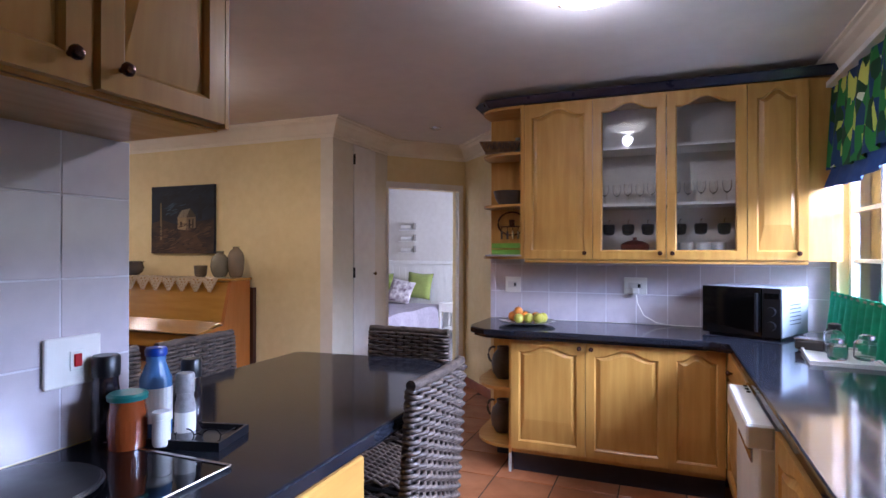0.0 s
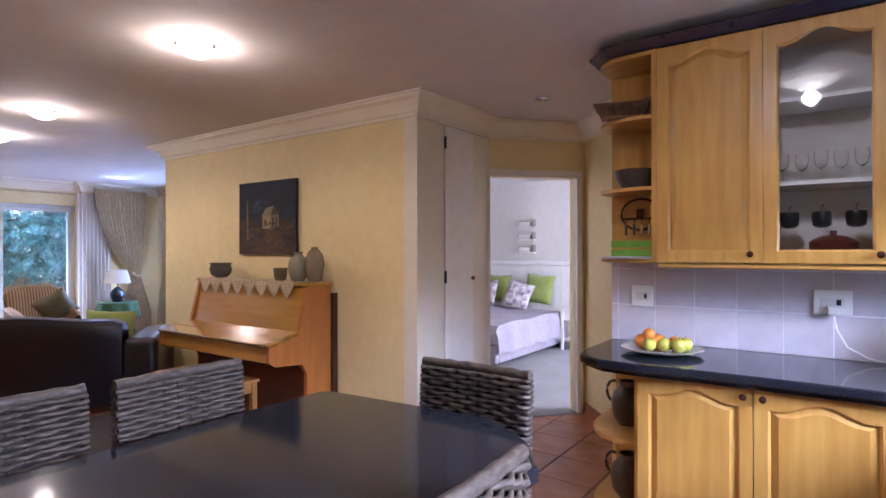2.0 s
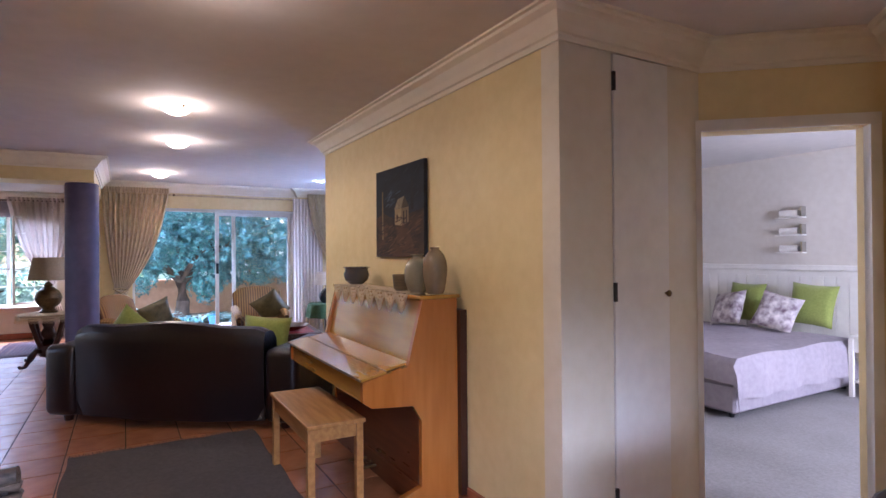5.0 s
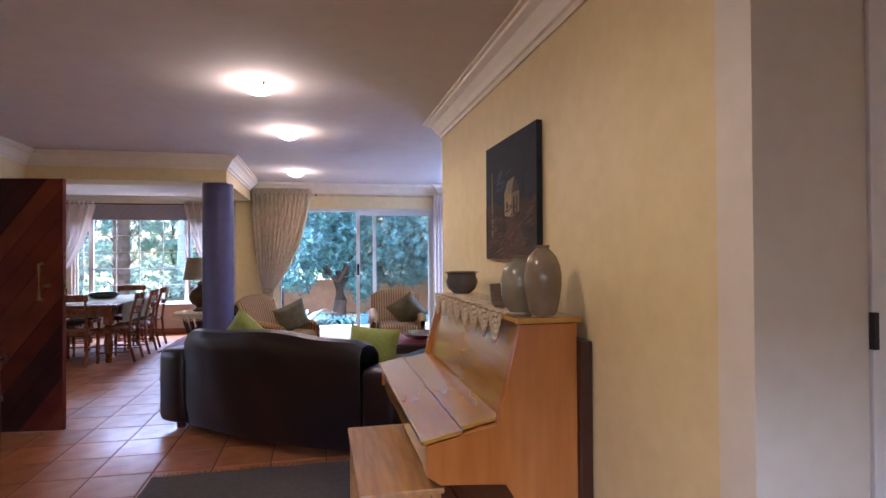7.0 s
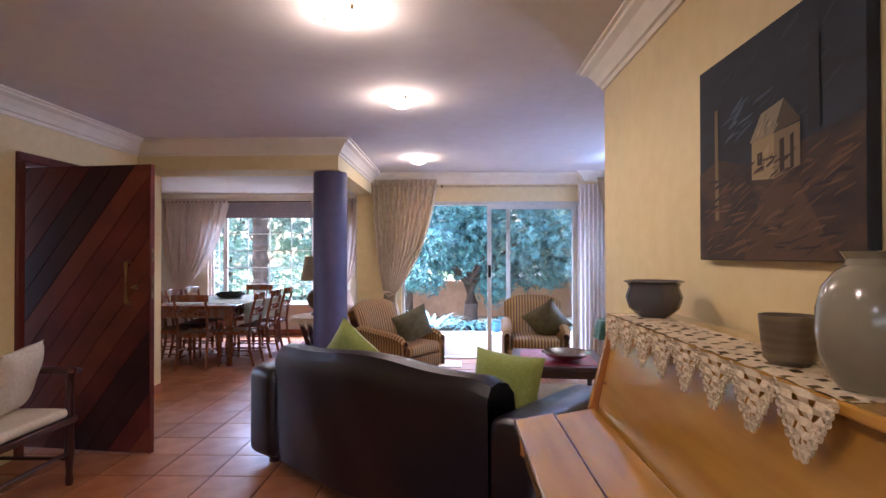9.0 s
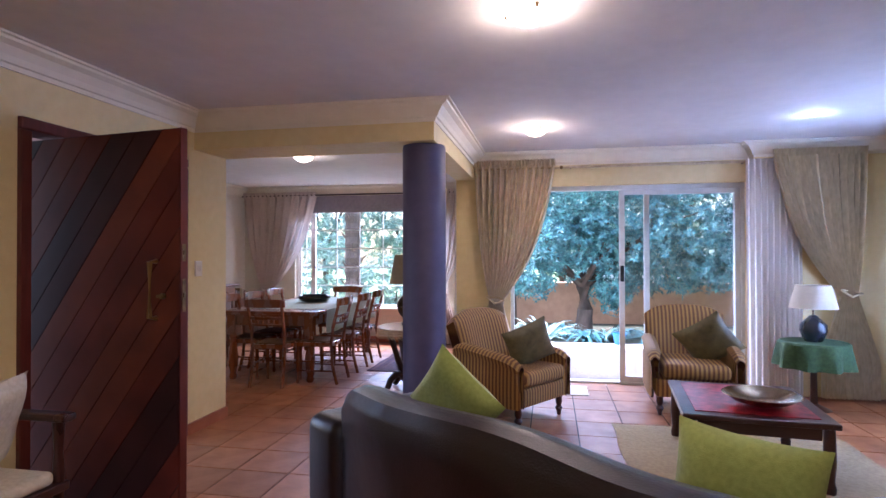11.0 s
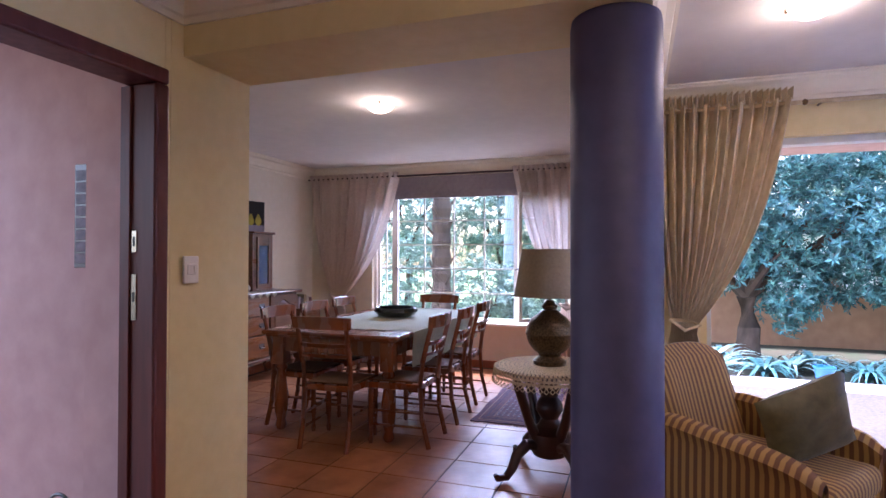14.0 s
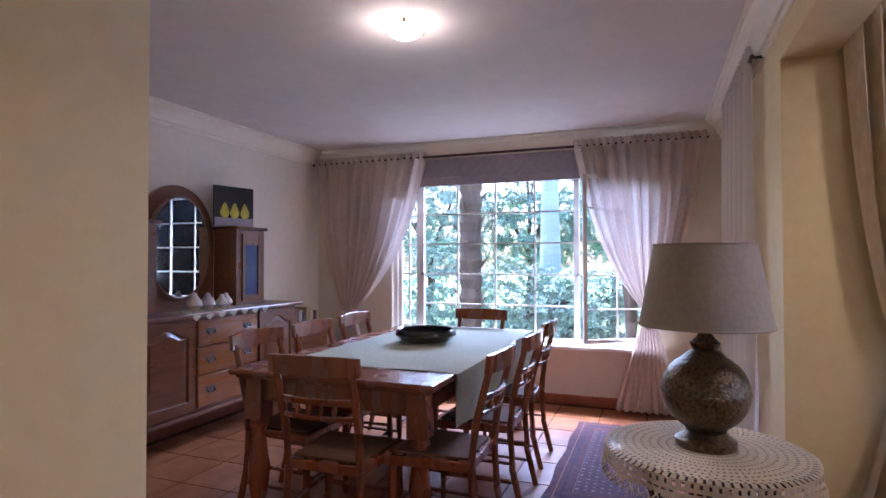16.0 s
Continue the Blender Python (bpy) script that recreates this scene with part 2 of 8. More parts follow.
M = dict(
    wall=surf("warm_wall_paint", srgb("e0cd97"), srgb("dac68e"), 14, rough=0.55, bump=0.12, bscale=60, large=0.03),
    wall_pale=surf("pale_wall_paint", srgb("d6cfc4"), srgb("d0c8bc"), 14, rough=0.6, bump=0.1, bscale=60, large=0.03),
    white=surf("white_gloss_paint", srgb("e8e4dc"), srgb("dfdad2"), 10, rough=0.35, large=0.03),
    ceiling=surf("matt_ceiling_paint", srgb("d8d2cc"), srgb("d2ccc6"), 9, rough=0.85, bump=0.05, bscale=120, large=0.03),
    cornice=surf("cornice_paint", srgb("e6ddc8"), srgb("e0d6c0"), 9, rough=0.5, large=0.03),
    terracotta=surf("terracotta_tile", srgb("a86d43"), srgb("854e2a"), 5, rough=0.42, rvar=0.1, bump=0.25, bscale=22, coat=0.12, rand=0.12, large=0.15),
    grout=surf("dark_grout", srgb("4c423c"), srgb("3a322e"), 30, rough=0.9, bump=0.3),
    skirting=surf("terracotta_skirting", srgb("a2603f"), srgb("8c4e34"), 7, rough=0.35, coat=0.2),
    pine=surf("honey_wood", srgb("c6984a"), srgb("b48339"), 3.2, (9, 9, 0.9), rough=0.32, coat=0.3, bump=0.05, bscale=30),
    pine_h=surf("honey_wood_cross", srgb("c6984a"), srgb("b48339"), 3.2, (0.9, 9, 9), rough=0.32, coat=0.3, bump=0.05, bscale=30),
    granite=surf("dark_granite", srgb("131419"), srgb("2a2b32"), 160, rough=0.09, rvar=0.03, detail=8, large=0.1),
    navy=surf("navy_lacquer", srgb("23253a"), srgb("1c1d2e"), 12, rough=0.3, coat=0.3),
    kick=surf("dark_kickboard", srgb("2b2b35"), srgb("23232c"), 10, rough=0.5),
    tile=surf("lilac_grey_glazed_tile", srgb("d4cacb"), srgb("b9afb5"), 5, rough=0.24, rvar=0.1, bump=0.2, bscale=12, rand=0.04, coat=0.3),
    tilegrout=surf("pale_grout", srgb("dcd8dc"), srgb("d0ccd2"), 30, rough=0.7),
    piano=surf("polished_cherry_wood", srgb("ba8a32"), srgb("a67727"), 2.6, (1, 8, 8), rough=0.2, coat=1.0, large=0.1),
    piano_v=surf("polished_cherry_upright", srgb("b4702e"), srgb("a26123"), 2.6, (8, 8, 1), rough=0.22, coat=0.9, large=0.1),
    stoolwood=surf("oak_stool_wood", srgb("b98a4c"), srgb("9a6c38"), 4, (1, 9, 9), rough=0.35, coat=0.3),
    darkwood=surf("dark_mahogany", srgb("3b1a14"), srgb("2a110d"), 4, (1, 1, 0.3), rough=0.3, coat=0.4),
    redwood=surf("red_stained_frame", srgb("642a22"), srgb("501f19"), 4, (6, 6, 0.6), rough=0.5, coat=0.08),
    diningwood=surf("reddish_dining_wood", srgb("84492a"), srgb("6c391f"), 3, (3, 3, 1), rough=0.27, coat=0.4),
    oak=surf("antique_oak", srgb("744626"), srgb("54301a"), 4, (1, 6, 6), rough=0.3, coat=0.4),
    leather=surf("dark_brown_leather", srgb("190c12"), srgb("10080b"), 30, rough=0.32, rvar=0.08, bump=0.35, bscale=160, coat=0.15),
    lime=surf("lime_green_cotton", srgb("8e9848"), srgb("7f883e"), 60, rough=0.9, bump=0.4, bscale=300, sheen=0.3),
    olive=surf("olive_silk", srgb("6a5f38"), srgb("514a2a"), 20, rough=0.5, bump=0.2, bscale=90, sheen=0.1),
    column=surf("violet_column_paint", srgb("4b4563"), srgb("443e5b"), 12, rough=0.55, bump=0.1, bscale=50),
    curtain=surf("beige_damask", srgb("d8c49a"), srgb("baa47c"), 22, (1, 1, 0.6), rough=0.6, bump=0.2, bscale=70, sheen=0.3),
    sheer=surf("pale_sheer", srgb("dcd4cc"), srgb("cfc6bd"), 30, rough=0.8),
    dcurtain=surf("dusty_beige_cotton", srgb("d6c6ba"), srgb("cab9ad"), 40, rough=0.85, bump=0.2, bscale=200),
    wicker=surf("grey_brown_wicker", srgb("6e5d4f"), srgb("2f2620"), 38, (1, 1, 3), rough=0.5, bump=0.5, bscale=90, rand=0.15),
    brass=surf("aged_brass", srgb("8a7048"), srgb("5c4a2e"), 30, rough=0.35, metal=0.9, bump=0.5, bscale=60),
    bronze=surf("embossed_bronze", srgb("7a6648"), srgb("42362a"), 90, rough=0.3, metal=0.85, bump=1.0, bscale=95),
    steel=surf("polished_steel", srgb("c8c6c2"), srgb("b0aeaa"), 20, rough=0.18, metal=1.0),
    alu=surf("white_aluminium", srgb("cfd0cc"), srgb("c4c5c1"), 12, rough=0.4),
    black=surf("black_plastic", srgb("16161a"), srgb("0f0f12"), 20, rough=0.35),
    blackgloss=surf("black_glass", srgb("08080a"), srgb("0c0c0e"), 20, rough=0.06, rvar=0.02),
    lace=surf("cream_crochet", srgb("d8c8a8"), srgb("c4b28e"), 80, rough=0.9, bump=0.6, bscale=260),
    shade=surf("taupe_lampshade", srgb("95866e"), srgb("8b7c64"), 60, rough=0.7, bump=0.1, bscale=200),
    carpet=surf("grey_carpet", srgb("8f8a88"), srgb("807b79"), 50, rough=0.95, bump=0.6, bscale=300),
    greyrug=surf("dark_grey_rug", srgb("4c4644"), srgb("403a39"), 40, rough=0.95, bump=0.6, bscale=200),
    jute=surf("beige_jute", srgb("a8926a"), srgb("917c58"), 40, rough=0.95, bump=0.6, bscale=200),
    linen=surf("lilac_linen", srgb("9f969b"), srgb("928990"), 20, rough=0.9, bump=0.2),
    cushion_white=surf("cream_canvas", srgb("c9bda6"), srgb("b8ab94"), 50, rough=0.9, bump=0.4, bscale=200),
    pot_grey=surf("grey_green_stoneware", srgb("8a8474"), srgb("746e60"), 12, rough=0.25, coat=0.5),
    pot_dark=surf("dark_stoneware", srgb("4c433c"), srgb("3a322c"), 14, rough=0.35, coat=0.3, bump=0.3),
    cane=surf("woven_cane_seat", srgb("6b4a2c"), srgb("4a3220"), 90, rough=0.8, bump=0.8, bscale=160),
    tablecloth=surf("sage_tablecloth", srgb("a9ac94"), srgb("9a9d86"), 50, rough=0.9, bump=0.4, bscale=220),
    garden_wall=surf("peach_render", srgb("c49a7c"), srgb("b58b6e"), 6, rough=0.9, bump=0.4, bscale=30),
    patio=surf("pale_patio", srgb("c9bdb4"), srgb("bdb0a8"), 5, rough=0.7, bump=0.2, bscale=30),
    soil=surf("soil_ground", srgb("4a4030"), srgb("35402a"), 4, rough=0.95, bump=0.6, bscale=12),
    bark=surf("tree_bark", srgb("6a584a"), srgb("4a3c32"), 8, (1, 1, 0.3), rough=0.9, bump=0.8, bscale=20),
    leaf=surf("glossy_leaf", srgb("689890"), srgb("3c686a"), 9, rough=0.3, island=0.45, large=0.25),
    # light green leaves, greyed and paled further: bright outdoor haze put into the colour
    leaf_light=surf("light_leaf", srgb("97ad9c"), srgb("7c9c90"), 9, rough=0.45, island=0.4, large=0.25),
    render_white=surf("white_render", srgb("d9dadc"), srgb("cfd0d2"), 6, rough=0.9),
    clear=glass("clear_glass"),
    pane=pane_glass("window_glass"),
    lampglass=glow("lit_lamp_glass", (1.0, 0.88, 0.70, 1), 1.3),
    wicker_core=surf("dark_wicker_core", srgb("2a221d"), srgb("1c1613"), 30, rough=0.9),
    knobmetal=surf("antique_copper_knob", srgb("6a4638"), srgb("46302a"), 20, rough=0.25, metal=0.7),
    # the piano's cherry, darkened to paint in the shade of the knee recess
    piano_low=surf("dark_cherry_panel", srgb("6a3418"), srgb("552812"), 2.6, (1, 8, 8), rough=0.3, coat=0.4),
    mirror=surf("mirror_silver", (0.85, 0.87, 0.88, 1), (0.85, 0.87, 0.88, 1), 5, rough=0.02, rvar=0.0, metal=1.0, large=0.0),
)


def let_light_through(m, share, color):
    """Thin cloth: part of the light comes through from behind."""
    nt = m.node_tree
    tr = nt.nodes.new("ShaderNodeBsdfTranslucent")
    tr.inputs[0].default_value = color
    mx = nt.nodes.new("ShaderNodeMixShader")
    mx.inputs[0].default_value = share
    nt.links.new(nt.nodes["Principled BSDF"].outputs[0], mx.inputs[1])
    nt.links.new(tr.outputs[0], mx.inputs[2])
    nt.links.new(mx.outputs[0], nt.nodes["Material Output"].inputs[0])


let_light_through(M["dcurtain"], 0.15, srgb("e8dcd4"))
let_light_through(M["sheer"], 0.6, srgb("f0ece8"))
let_light_through(M["curtain"], 0.12, srgb("cbb794"))


# ---- mesh tools ----
def part(name, bm, material, parent=None, label="", smooth=False, kind=""):
    me = bpy.data.meshes.new(name)
    if smooth:
        for f in bm.faces:
            f.smooth = True
    bm.to_mesh(me)
    bm.free()
    for m in (material if isinstance(material, (list, tuple)) else [material]):
        me.materials.append(M[m] if isinstance(m, str) else m)
    if smooth:
        me.set_sharp_from_angle(angle=radians(40))
    ob = new(name, me)
    ob.parent = parent
    return tagged(ob, label=label, kind=kind)


def thing(name, label, category, at=(0, 0, 0), rz=0.0, group="", kind=""):
    ob = new(name)
    ob.empty_display_size = 0.1
    ob.location, ob.rotation_euler = at, (0, 0, radians(rz))
    return tagged(ob, label, category, group, kind)


def B():
    return bmesh.new()


def box(bm, x0, x1, y0, y1, z0, z1, bev=0.0, seg=1, m=None, mat_i=0):
    r = bmesh.ops.create_cube(bm, size=1.0)
    vs = r["verts"]
    for v in vs:
        v.co = Vector(((x0 + x1) / 2 + v.co.x * (x1 - x0), (y0 + y1) / 2 + v.co.y * (y1 - y0), (z0 + z1) / 2 + v.co.z * (z1 - z0)))
    fs = {f for v in vs for f in v.link_faces}
    if bev:
        es = list({e for v in vs for e in v.link_edges})
        r = bmesh.ops.bevel(bm, geom=es, offset=bev, segments=seg, profile=0.5, affect="EDGES")
        fs = {f for f in r["faces"]} | {f for f in fs if f.is_valid}
        vs = list({v for f in fs for v in f.verts})
    for f in fs:
        if f.is_valid:
            f.material_index = mat_i
    if m is not None:
        bmesh.ops.transform(bm, matrix=m, verts=vs)
    return bm


def bx(*a, **k):
    return box(B(), *a, **k)


def prism(bm, pts, z0, z1, bev=0.0, seg=2):
    """An upright slab over an outline."""
    lo = [bm.verts.new((x, y, z0)) for x, y in pts]
    hi = [bm.verts.new((x, y, z1)) for x, y in pts]
    n = len(pts)
    bm.faces.new(hi)
    bm.faces.new(lo[::-1])
    for i in range(n):
        bm.faces.new((lo[i], lo[(i + 1) % n], hi[(i + 1) % n], hi[i]))
    bmesh.ops.recalc_face_normals(bm, faces=bm.faces[:])
    if bev:
        es = [e for e in bm.edges if abs(e.verts[0].co.z - e.verts[1].co.z) < 1e-6]
        bmesh.ops.bevel(bm, geom=es, offset=bev, segments=seg, profile=0.5, affect="EDGES")
    return bm


def lathe(bm, prof, n=24, at=(0, 0, 0), closed=True):
    """Turns (radius, height) pairs round the upright axis."""
    rings = []
    for r, z in prof:
        rings.append([bm.verts.new((at[0] + r * math.cos(2 * math.pi * i / n), at[1] + r * math.sin(2 * math.pi * i / n), at[2] + z)) for i in range(n)])
    for a, b in zip(rings, rings[1:]):
        for i in range(n):
            bm.faces.new((a[i], a[(i + 1) % n], b[(i + 1) % n], b[i]))
    if closed:
        bm.faces.new(rings[0][::-1])
        bm.faces.new(rings[-1])
    return bm


def tube(bm, pts, r, n=8, caps=True):
    """A round bar along points; r may be a list."""
    pts = [Vector(p) for p in pts]
    rs = r if isinstance(r, (list, tuple)) else [r] * len(pts)
    rings = []
    up = Vector((0, 0, 1))
    for i, p in enumerate(pts):
        d = (pts[min(i + 1, len(pts) - 1)] - pts[max(i - 1, 0)]).normalized()
        a = d.cross(up)
        if a.length < 0.05:
            a = d.cross(Vector((1, 0, 0)))
        a.normalize()
        b = d.cross(a).normalized()
        rings.append([bm.verts.new(p + (a * math.cos(2 * math.pi * k / n) + b * math.sin(2 * math.pi * k / n)) * rs[i]) for k in range(n)])
    for a, b in zip(rings, rings[1:]):
        for k in range(n):
            bm.faces.new((a[k], a[(k + 1) % n], b[(k + 1) % n], b[k]))
    if caps:
        bm.faces.new(rings[0][::-1])
        bm.faces.new(rings[-1])
    bmesh.ops.recalc_face_normals(bm, faces=bm.faces[:])
    return bm


def grid(bm, nu, nv, fn):
    """A sheet of nu x nv cells; fn(u, v) gives each place, u and v from 0 to 1."""
    vs = [[bm.verts.new(fn(i / nu, j / nv)) for j in range(nv + 1)] for i in range(nu + 1)]
    for i in range(nu):
        for j in range(nv):
            bm.faces.new((vs[i][j], vs[i + 1][j], vs[i + 1][j + 1], vs[i][j + 1]))
    return bm


def pillow(bm, w, h, d, n=14, m=None, sag=0.0, seed=0):
    """A stuffed square cushion in the xz plane, thick along y."""
    rnd = random.Random(seed)
    ph = [rnd.uniform(0, 6) for _ in range(4)]
    start = len(bm.verts)
    for s in (1, -1):
        def f(u, v, s=s):
            a, b = 2 * u - 1, 2 * v - 1
            k = max(0.0, (1 - a ** 4) * (1 - b ** 4)) ** 0.6
            pull = 1 - 0.07 * (1 - abs(a) ** 2) * abs(b) - 0.0
            pull2 = 1 - 0.07 * (1 - abs(b) ** 2) * abs(a)
            wr = 0.06 * math.sin(7 * a + ph[0] + 3 * b) * math.sin(5 * b + ph[1]) * k
            return (a * w / 2 * pull2, s * d / 2 * (k + wr), b * h / 2 * pull - sag * (1 - b) * abs(a) * 0.1)
        grid(bm, n, n, f)
    bm.verts.ensure_lookup_table()
    bmesh.ops.remove_doubles(bm, verts=bm.verts[start:], dist=0.0008)
    bmesh.ops.recalc_face_normals(bm, faces=bm.faces[:])
    if m is not None:
        bm.verts.ensure_lookup_table()
        bmesh.ops.transform(bm, matrix=m, verts=bm.verts[start:])
    return bm


def sweep(bm, path, prof, closed=False):
    """Sweeps a profile of (inward, z) along an outline in plan, mitred; inward is to the left of the way."""
    n = len(path)
    P = [Vector((x, y)) for x, y in path]
    rings = []
    for i in range(n):
        a = P[i - 1] if (i > 0 or closed) else None
        c = P[(i + 1) % n] if (i < n - 1 or closed) else None
        d1 = (P[i] - a).normalized() if a is not None else (c - P[i]).normalized()
        d2 = (c - P[i]).normalized() if c is not None else d1
        n1, n2 = Vector((-d1.y, d1.x)), Vector((-d2.y, d2.x))
        mt = (n1 + n2)
        mt = mt / max(mt.dot(n1), 0.2)
        rings.append([bm.verts.new((P[i].x + mt.x * q, P[i].y + mt.y * q, z)) for q, z in prof])
    m = len(prof)
    for i in range(n if closed else n - 1):
        a, b = rings[i], rings[(i + 1) % n]
        for k in range(m):
            bm.faces.new((a[k], a[(k + 1) % m], b[(k + 1) % m], b[k]))
    if not closed:
        bm.faces.new(rings[0])
        bm.faces.new(rings[-1][::-1])
    bmesh.ops.recalc_face_normals(bm, faces=bm.faces[:])
    return bm


# ---- the building ----
CEIL = 2.50


def wall(name, x0, x1, y0, y1, z0=0.0, z1=CEIL, mat="wall"):
    return part(name, bx(x0, x1, y0, y1, z0, z1), mat, kind="structure")


def wall_along(name, a, b, thick, z0=0.0, z1=CEIL, mat="wall"):
    """A wall between two plan points, thick to the right of the way."""
    a, b = Vector(a), Vector(b)
    d = (b - a).normalized()
    q = Vector((d.y, -d.x)) * thick
    return part(name, prism(B(), [a, b, b + q, a + q], z0, z1), mat, kind="structure")


PW = 4.33
M["wall_cream"] = surf("cream_wall_paint", srgb("ddd4c0"), srgb("d8ceb8"), 14, rough=0.55, bump=0.1, bscale=60, large=0.03)
wall("wall_piano", -4.7, -1.50, PW, PW + 0.12)
wall("wall_store_south", -1.50, -1.38, PW, 4.655, 0.0, CEIL, "wall_cream")
wall("wall_store_north", -1.50, -1.38, 5.05, 5.30, 0.0, CEIL, "wall_cream")
wall("wall_store_head", -1.50, -1.38, 4.655, 5.05, 2.36, CEIL, "wall_cream")
wall("wall_store_back", -2.3, -2.2, PW + 0.12, 5.6)
wall("wall_living_east", -4.7, -4.58, PW + 0.12, 6.4)
wall("wall_living_north_a", -8.82, -8.2, 6.4, 6.55)
wall("wall_living_north_b", -6.6, -4.58, 6.4, 6.55)
wall("wall_living_north_low", -8.2, -6.6, 6.4, 6.55, 0, 0.5)
wall("wall_living_north_high", -8.2, -6.6, 6.4, 6.55, 2.1, CEIL)
wall("wall_west_jog", -8.97, -8.82, 5.18, 6.55)
SX = -8.95
wall("wall_slider_left", SX - 0.25, SX, 2.36, 2.75)
wall("wall_slider_right", SX - 0.25, SX, 5.15, 5.4)
wall("wall_slider_head", SX - 0.25, SX, 2.75, 5.15, 2.13, CEIL)
WX = -11.35
wall("wall_dining_north", WX, SX, 2.15, 2.36)
wall("wall_dining_west_left", WX - 0.22, WX, -1.85, -0.95, mat="wall_cream")
wall("wall_dining_west_right", WX - 0.22, WX, 1.62, 2.36, mat="wall_cream")
# paler than the wall around it: the light below the window is painted in
wall("wall_dining_west_low", WX - 0.22, WX, -0.95, 1.62, 0, 0.55, "wall_pale")
wall("wall_dining_west_high", WX - 0.22, WX, -0.95, 1.62, 2.13, CEIL, mat="wall_cream")
wall("wall_dining_south", WX - 0.22, -7.17, -2.05, -1.85, mat="wall_cream")
wall("wall_dining_east", -7.17, -7.0, -2.05, 0.15)
wall("wall_entrance_west", -7.17, -6.662, 0.15, 0.43)
wall("wall_entrance_west_cheek", -6.66, -6.632, 0.275, 0.43)
wall("wall_entrance_east", -5.25, -0.32, 0.15, 0.43)
wall("wall_entrance_head", -6.63, -5.25, 0.15, 0.43, 2.13, CEIL)
wall("bulkhead_east", -7.17, -6.73, 0.43, 2.36, 2.22, CEIL)
wall("bulkhead_north", SX, -7.17, 2.15, 2.36, 2.22, CEIL)
wall("wall_tiled_left", -0.32, -0.22, -1.6, 1.51)
wall("wall_kitchen_south", -0.32, 2.3, -1.75, -1.6)
KX = 2.12
wall("wall_kitchen_east_low", KX, KX + 0.2, -1.6, 4.6, 0, 1.02)
wall("wall_kitchen_east_high", KX, KX + 0.2, -1.6, 4.6, 1.98, CEIL)
wall("wall_kitchen_east_a", KX, KX + 0.2, 4.33, 4.6, 1.02, 1.98)
wall("wall_kitchen_east_b", KX, KX + 0.2, -1.6, 1.3, 1.02, 1.98)
wall("wall_kitchen_north", -0.05, KX, 4.44, 4.60)
# bedroom lobby: two walls at 45 degrees
DA, DB = Vector((-1.38, 5.30)), Vector((-0.80, 5.97))
dd = (DB - DA).normalized()
DL, DR = DA + dd * 0.05, DA + dd * 0.80
wall_along("wall_lobby_left", DR + dd * 0.0, DB, -0.12)
wall_along("wall_lobby_head", DA, DR, -0.12, 2.04, CEIL)
wall_along("wall_lobby_right", DB, (0.30, 4.75), -0.12)
wall_along("wall_lobby_close", (0.2, 4.85), (0.2, 4.60), -0.1)
wall("wall_bedroom_north", -6.0, 1.2, 9.3, 9.45, mat="wall_pale")
wall("wall_bedroom_west", -6.15, -6.0, 5.9, 9.45, mat="wall_pale")
wall("wall_bedroom_east", 1.2, 1.35, 4.6, 9.45, mat="wall_pale")
wall("wall_bedroom_south", -6.0, -2.2, 5.9, 6.05, mat="wall_pale")
wall_along("wall_bedroom_corner", (-2.2, 6.05), (-1.502, 5.302), -0.1, mat="wall_pale")
# outer porch beyond the front door
M["porch"] = surf("pink_porch_paint", srgb("c8a29c"), srgb("bc968f"), 8, rough=0.7, bump=0.1, large=0.05)
wall("wall_porch_west", -6.9, -6.72, -1.6, 0.148, mat="porch")
wall("wall_porch_reveal", -6.66, -6.615, 0.0, 0.272, 0.0, 2.12, mat="porch")

part("ceiling", prism(B(), [(-11.55, -2.05), (2.3, -2.05), (2.3, 9.45), (-9.1, 9.45), (-9.1, 2.36), (-11.55, 2.36)], CEIL, CEIL + 0.12), "ceiling", kind="structure")
part("floor_base", bx(-11.4, 2.15, -2.0, 6.5, -0.12, -0.006), "grout", kind="structure")
part("carpet", prism(B(), [(-6, 6.0), (-1.9, 6.0), DL + Vector((-0.06, -0.06)), DL + Vector((0.0, -0.035)), DR + Vector((0.02, -0.02)), DR + Vector((0.05, 0.06)), (1.2, 6.0), (1.2, 9.3), (-6, 9.3)], -0.006, 0.006), "carpet", kind="structure")

COVE = [(0, CEIL - 0.145), (0.012, CEIL - 0.145), (0.016, CEIL - 0.12), (0.03, CEIL - 0.115), (0.045, CEIL - 0.085), (0.075, CEIL - 0.045), (0.11, CEIL - 0.028), (0.115, CEIL - 0.014), (0.135, CEIL - 0.012), (0.135, CEIL), (0, CEIL)]


def cornice(name, path, closed=False):
    return part(name, sweep(B(), path, COVE, closed), "cornice", kind="structure")


cornice("trim_cornice_piano", [(-4.58, 6.4), (-4.7, 6.4), (-4.7, PW), (-1.38, PW), (-1.38, 5.30), tuple(DB), (0.2, 4.85)][1:] [::-1])
cornice("trim_cornice_living", [(-4.7, 6.4), (-8.82, 6.4), (-8.82, 5.18), (SX, 5.18), (SX, 2.36), (-6.73, 2.36), (-6.73, 0.43), (-0.32, 0.43), (-0.32, 1.51)])
cornice("trim_cornice_dining", [(WX, -1.85), (-7.17, -1.85), (-7.17, 2.15), (WX, 2.15)], True)
cornice("trim_cornice_kitchen", [(-0.22, -1.6), (KX, -1.6), (KX, 4.44), (1.95, 4.44)])

SK = [(0, 0), (0.012, 0), (0.012, 0.085), (0, 0.09)]


def skirting(name, path):
    return part(name, sweep(B(), path, SK), "skirting", kind="structure")


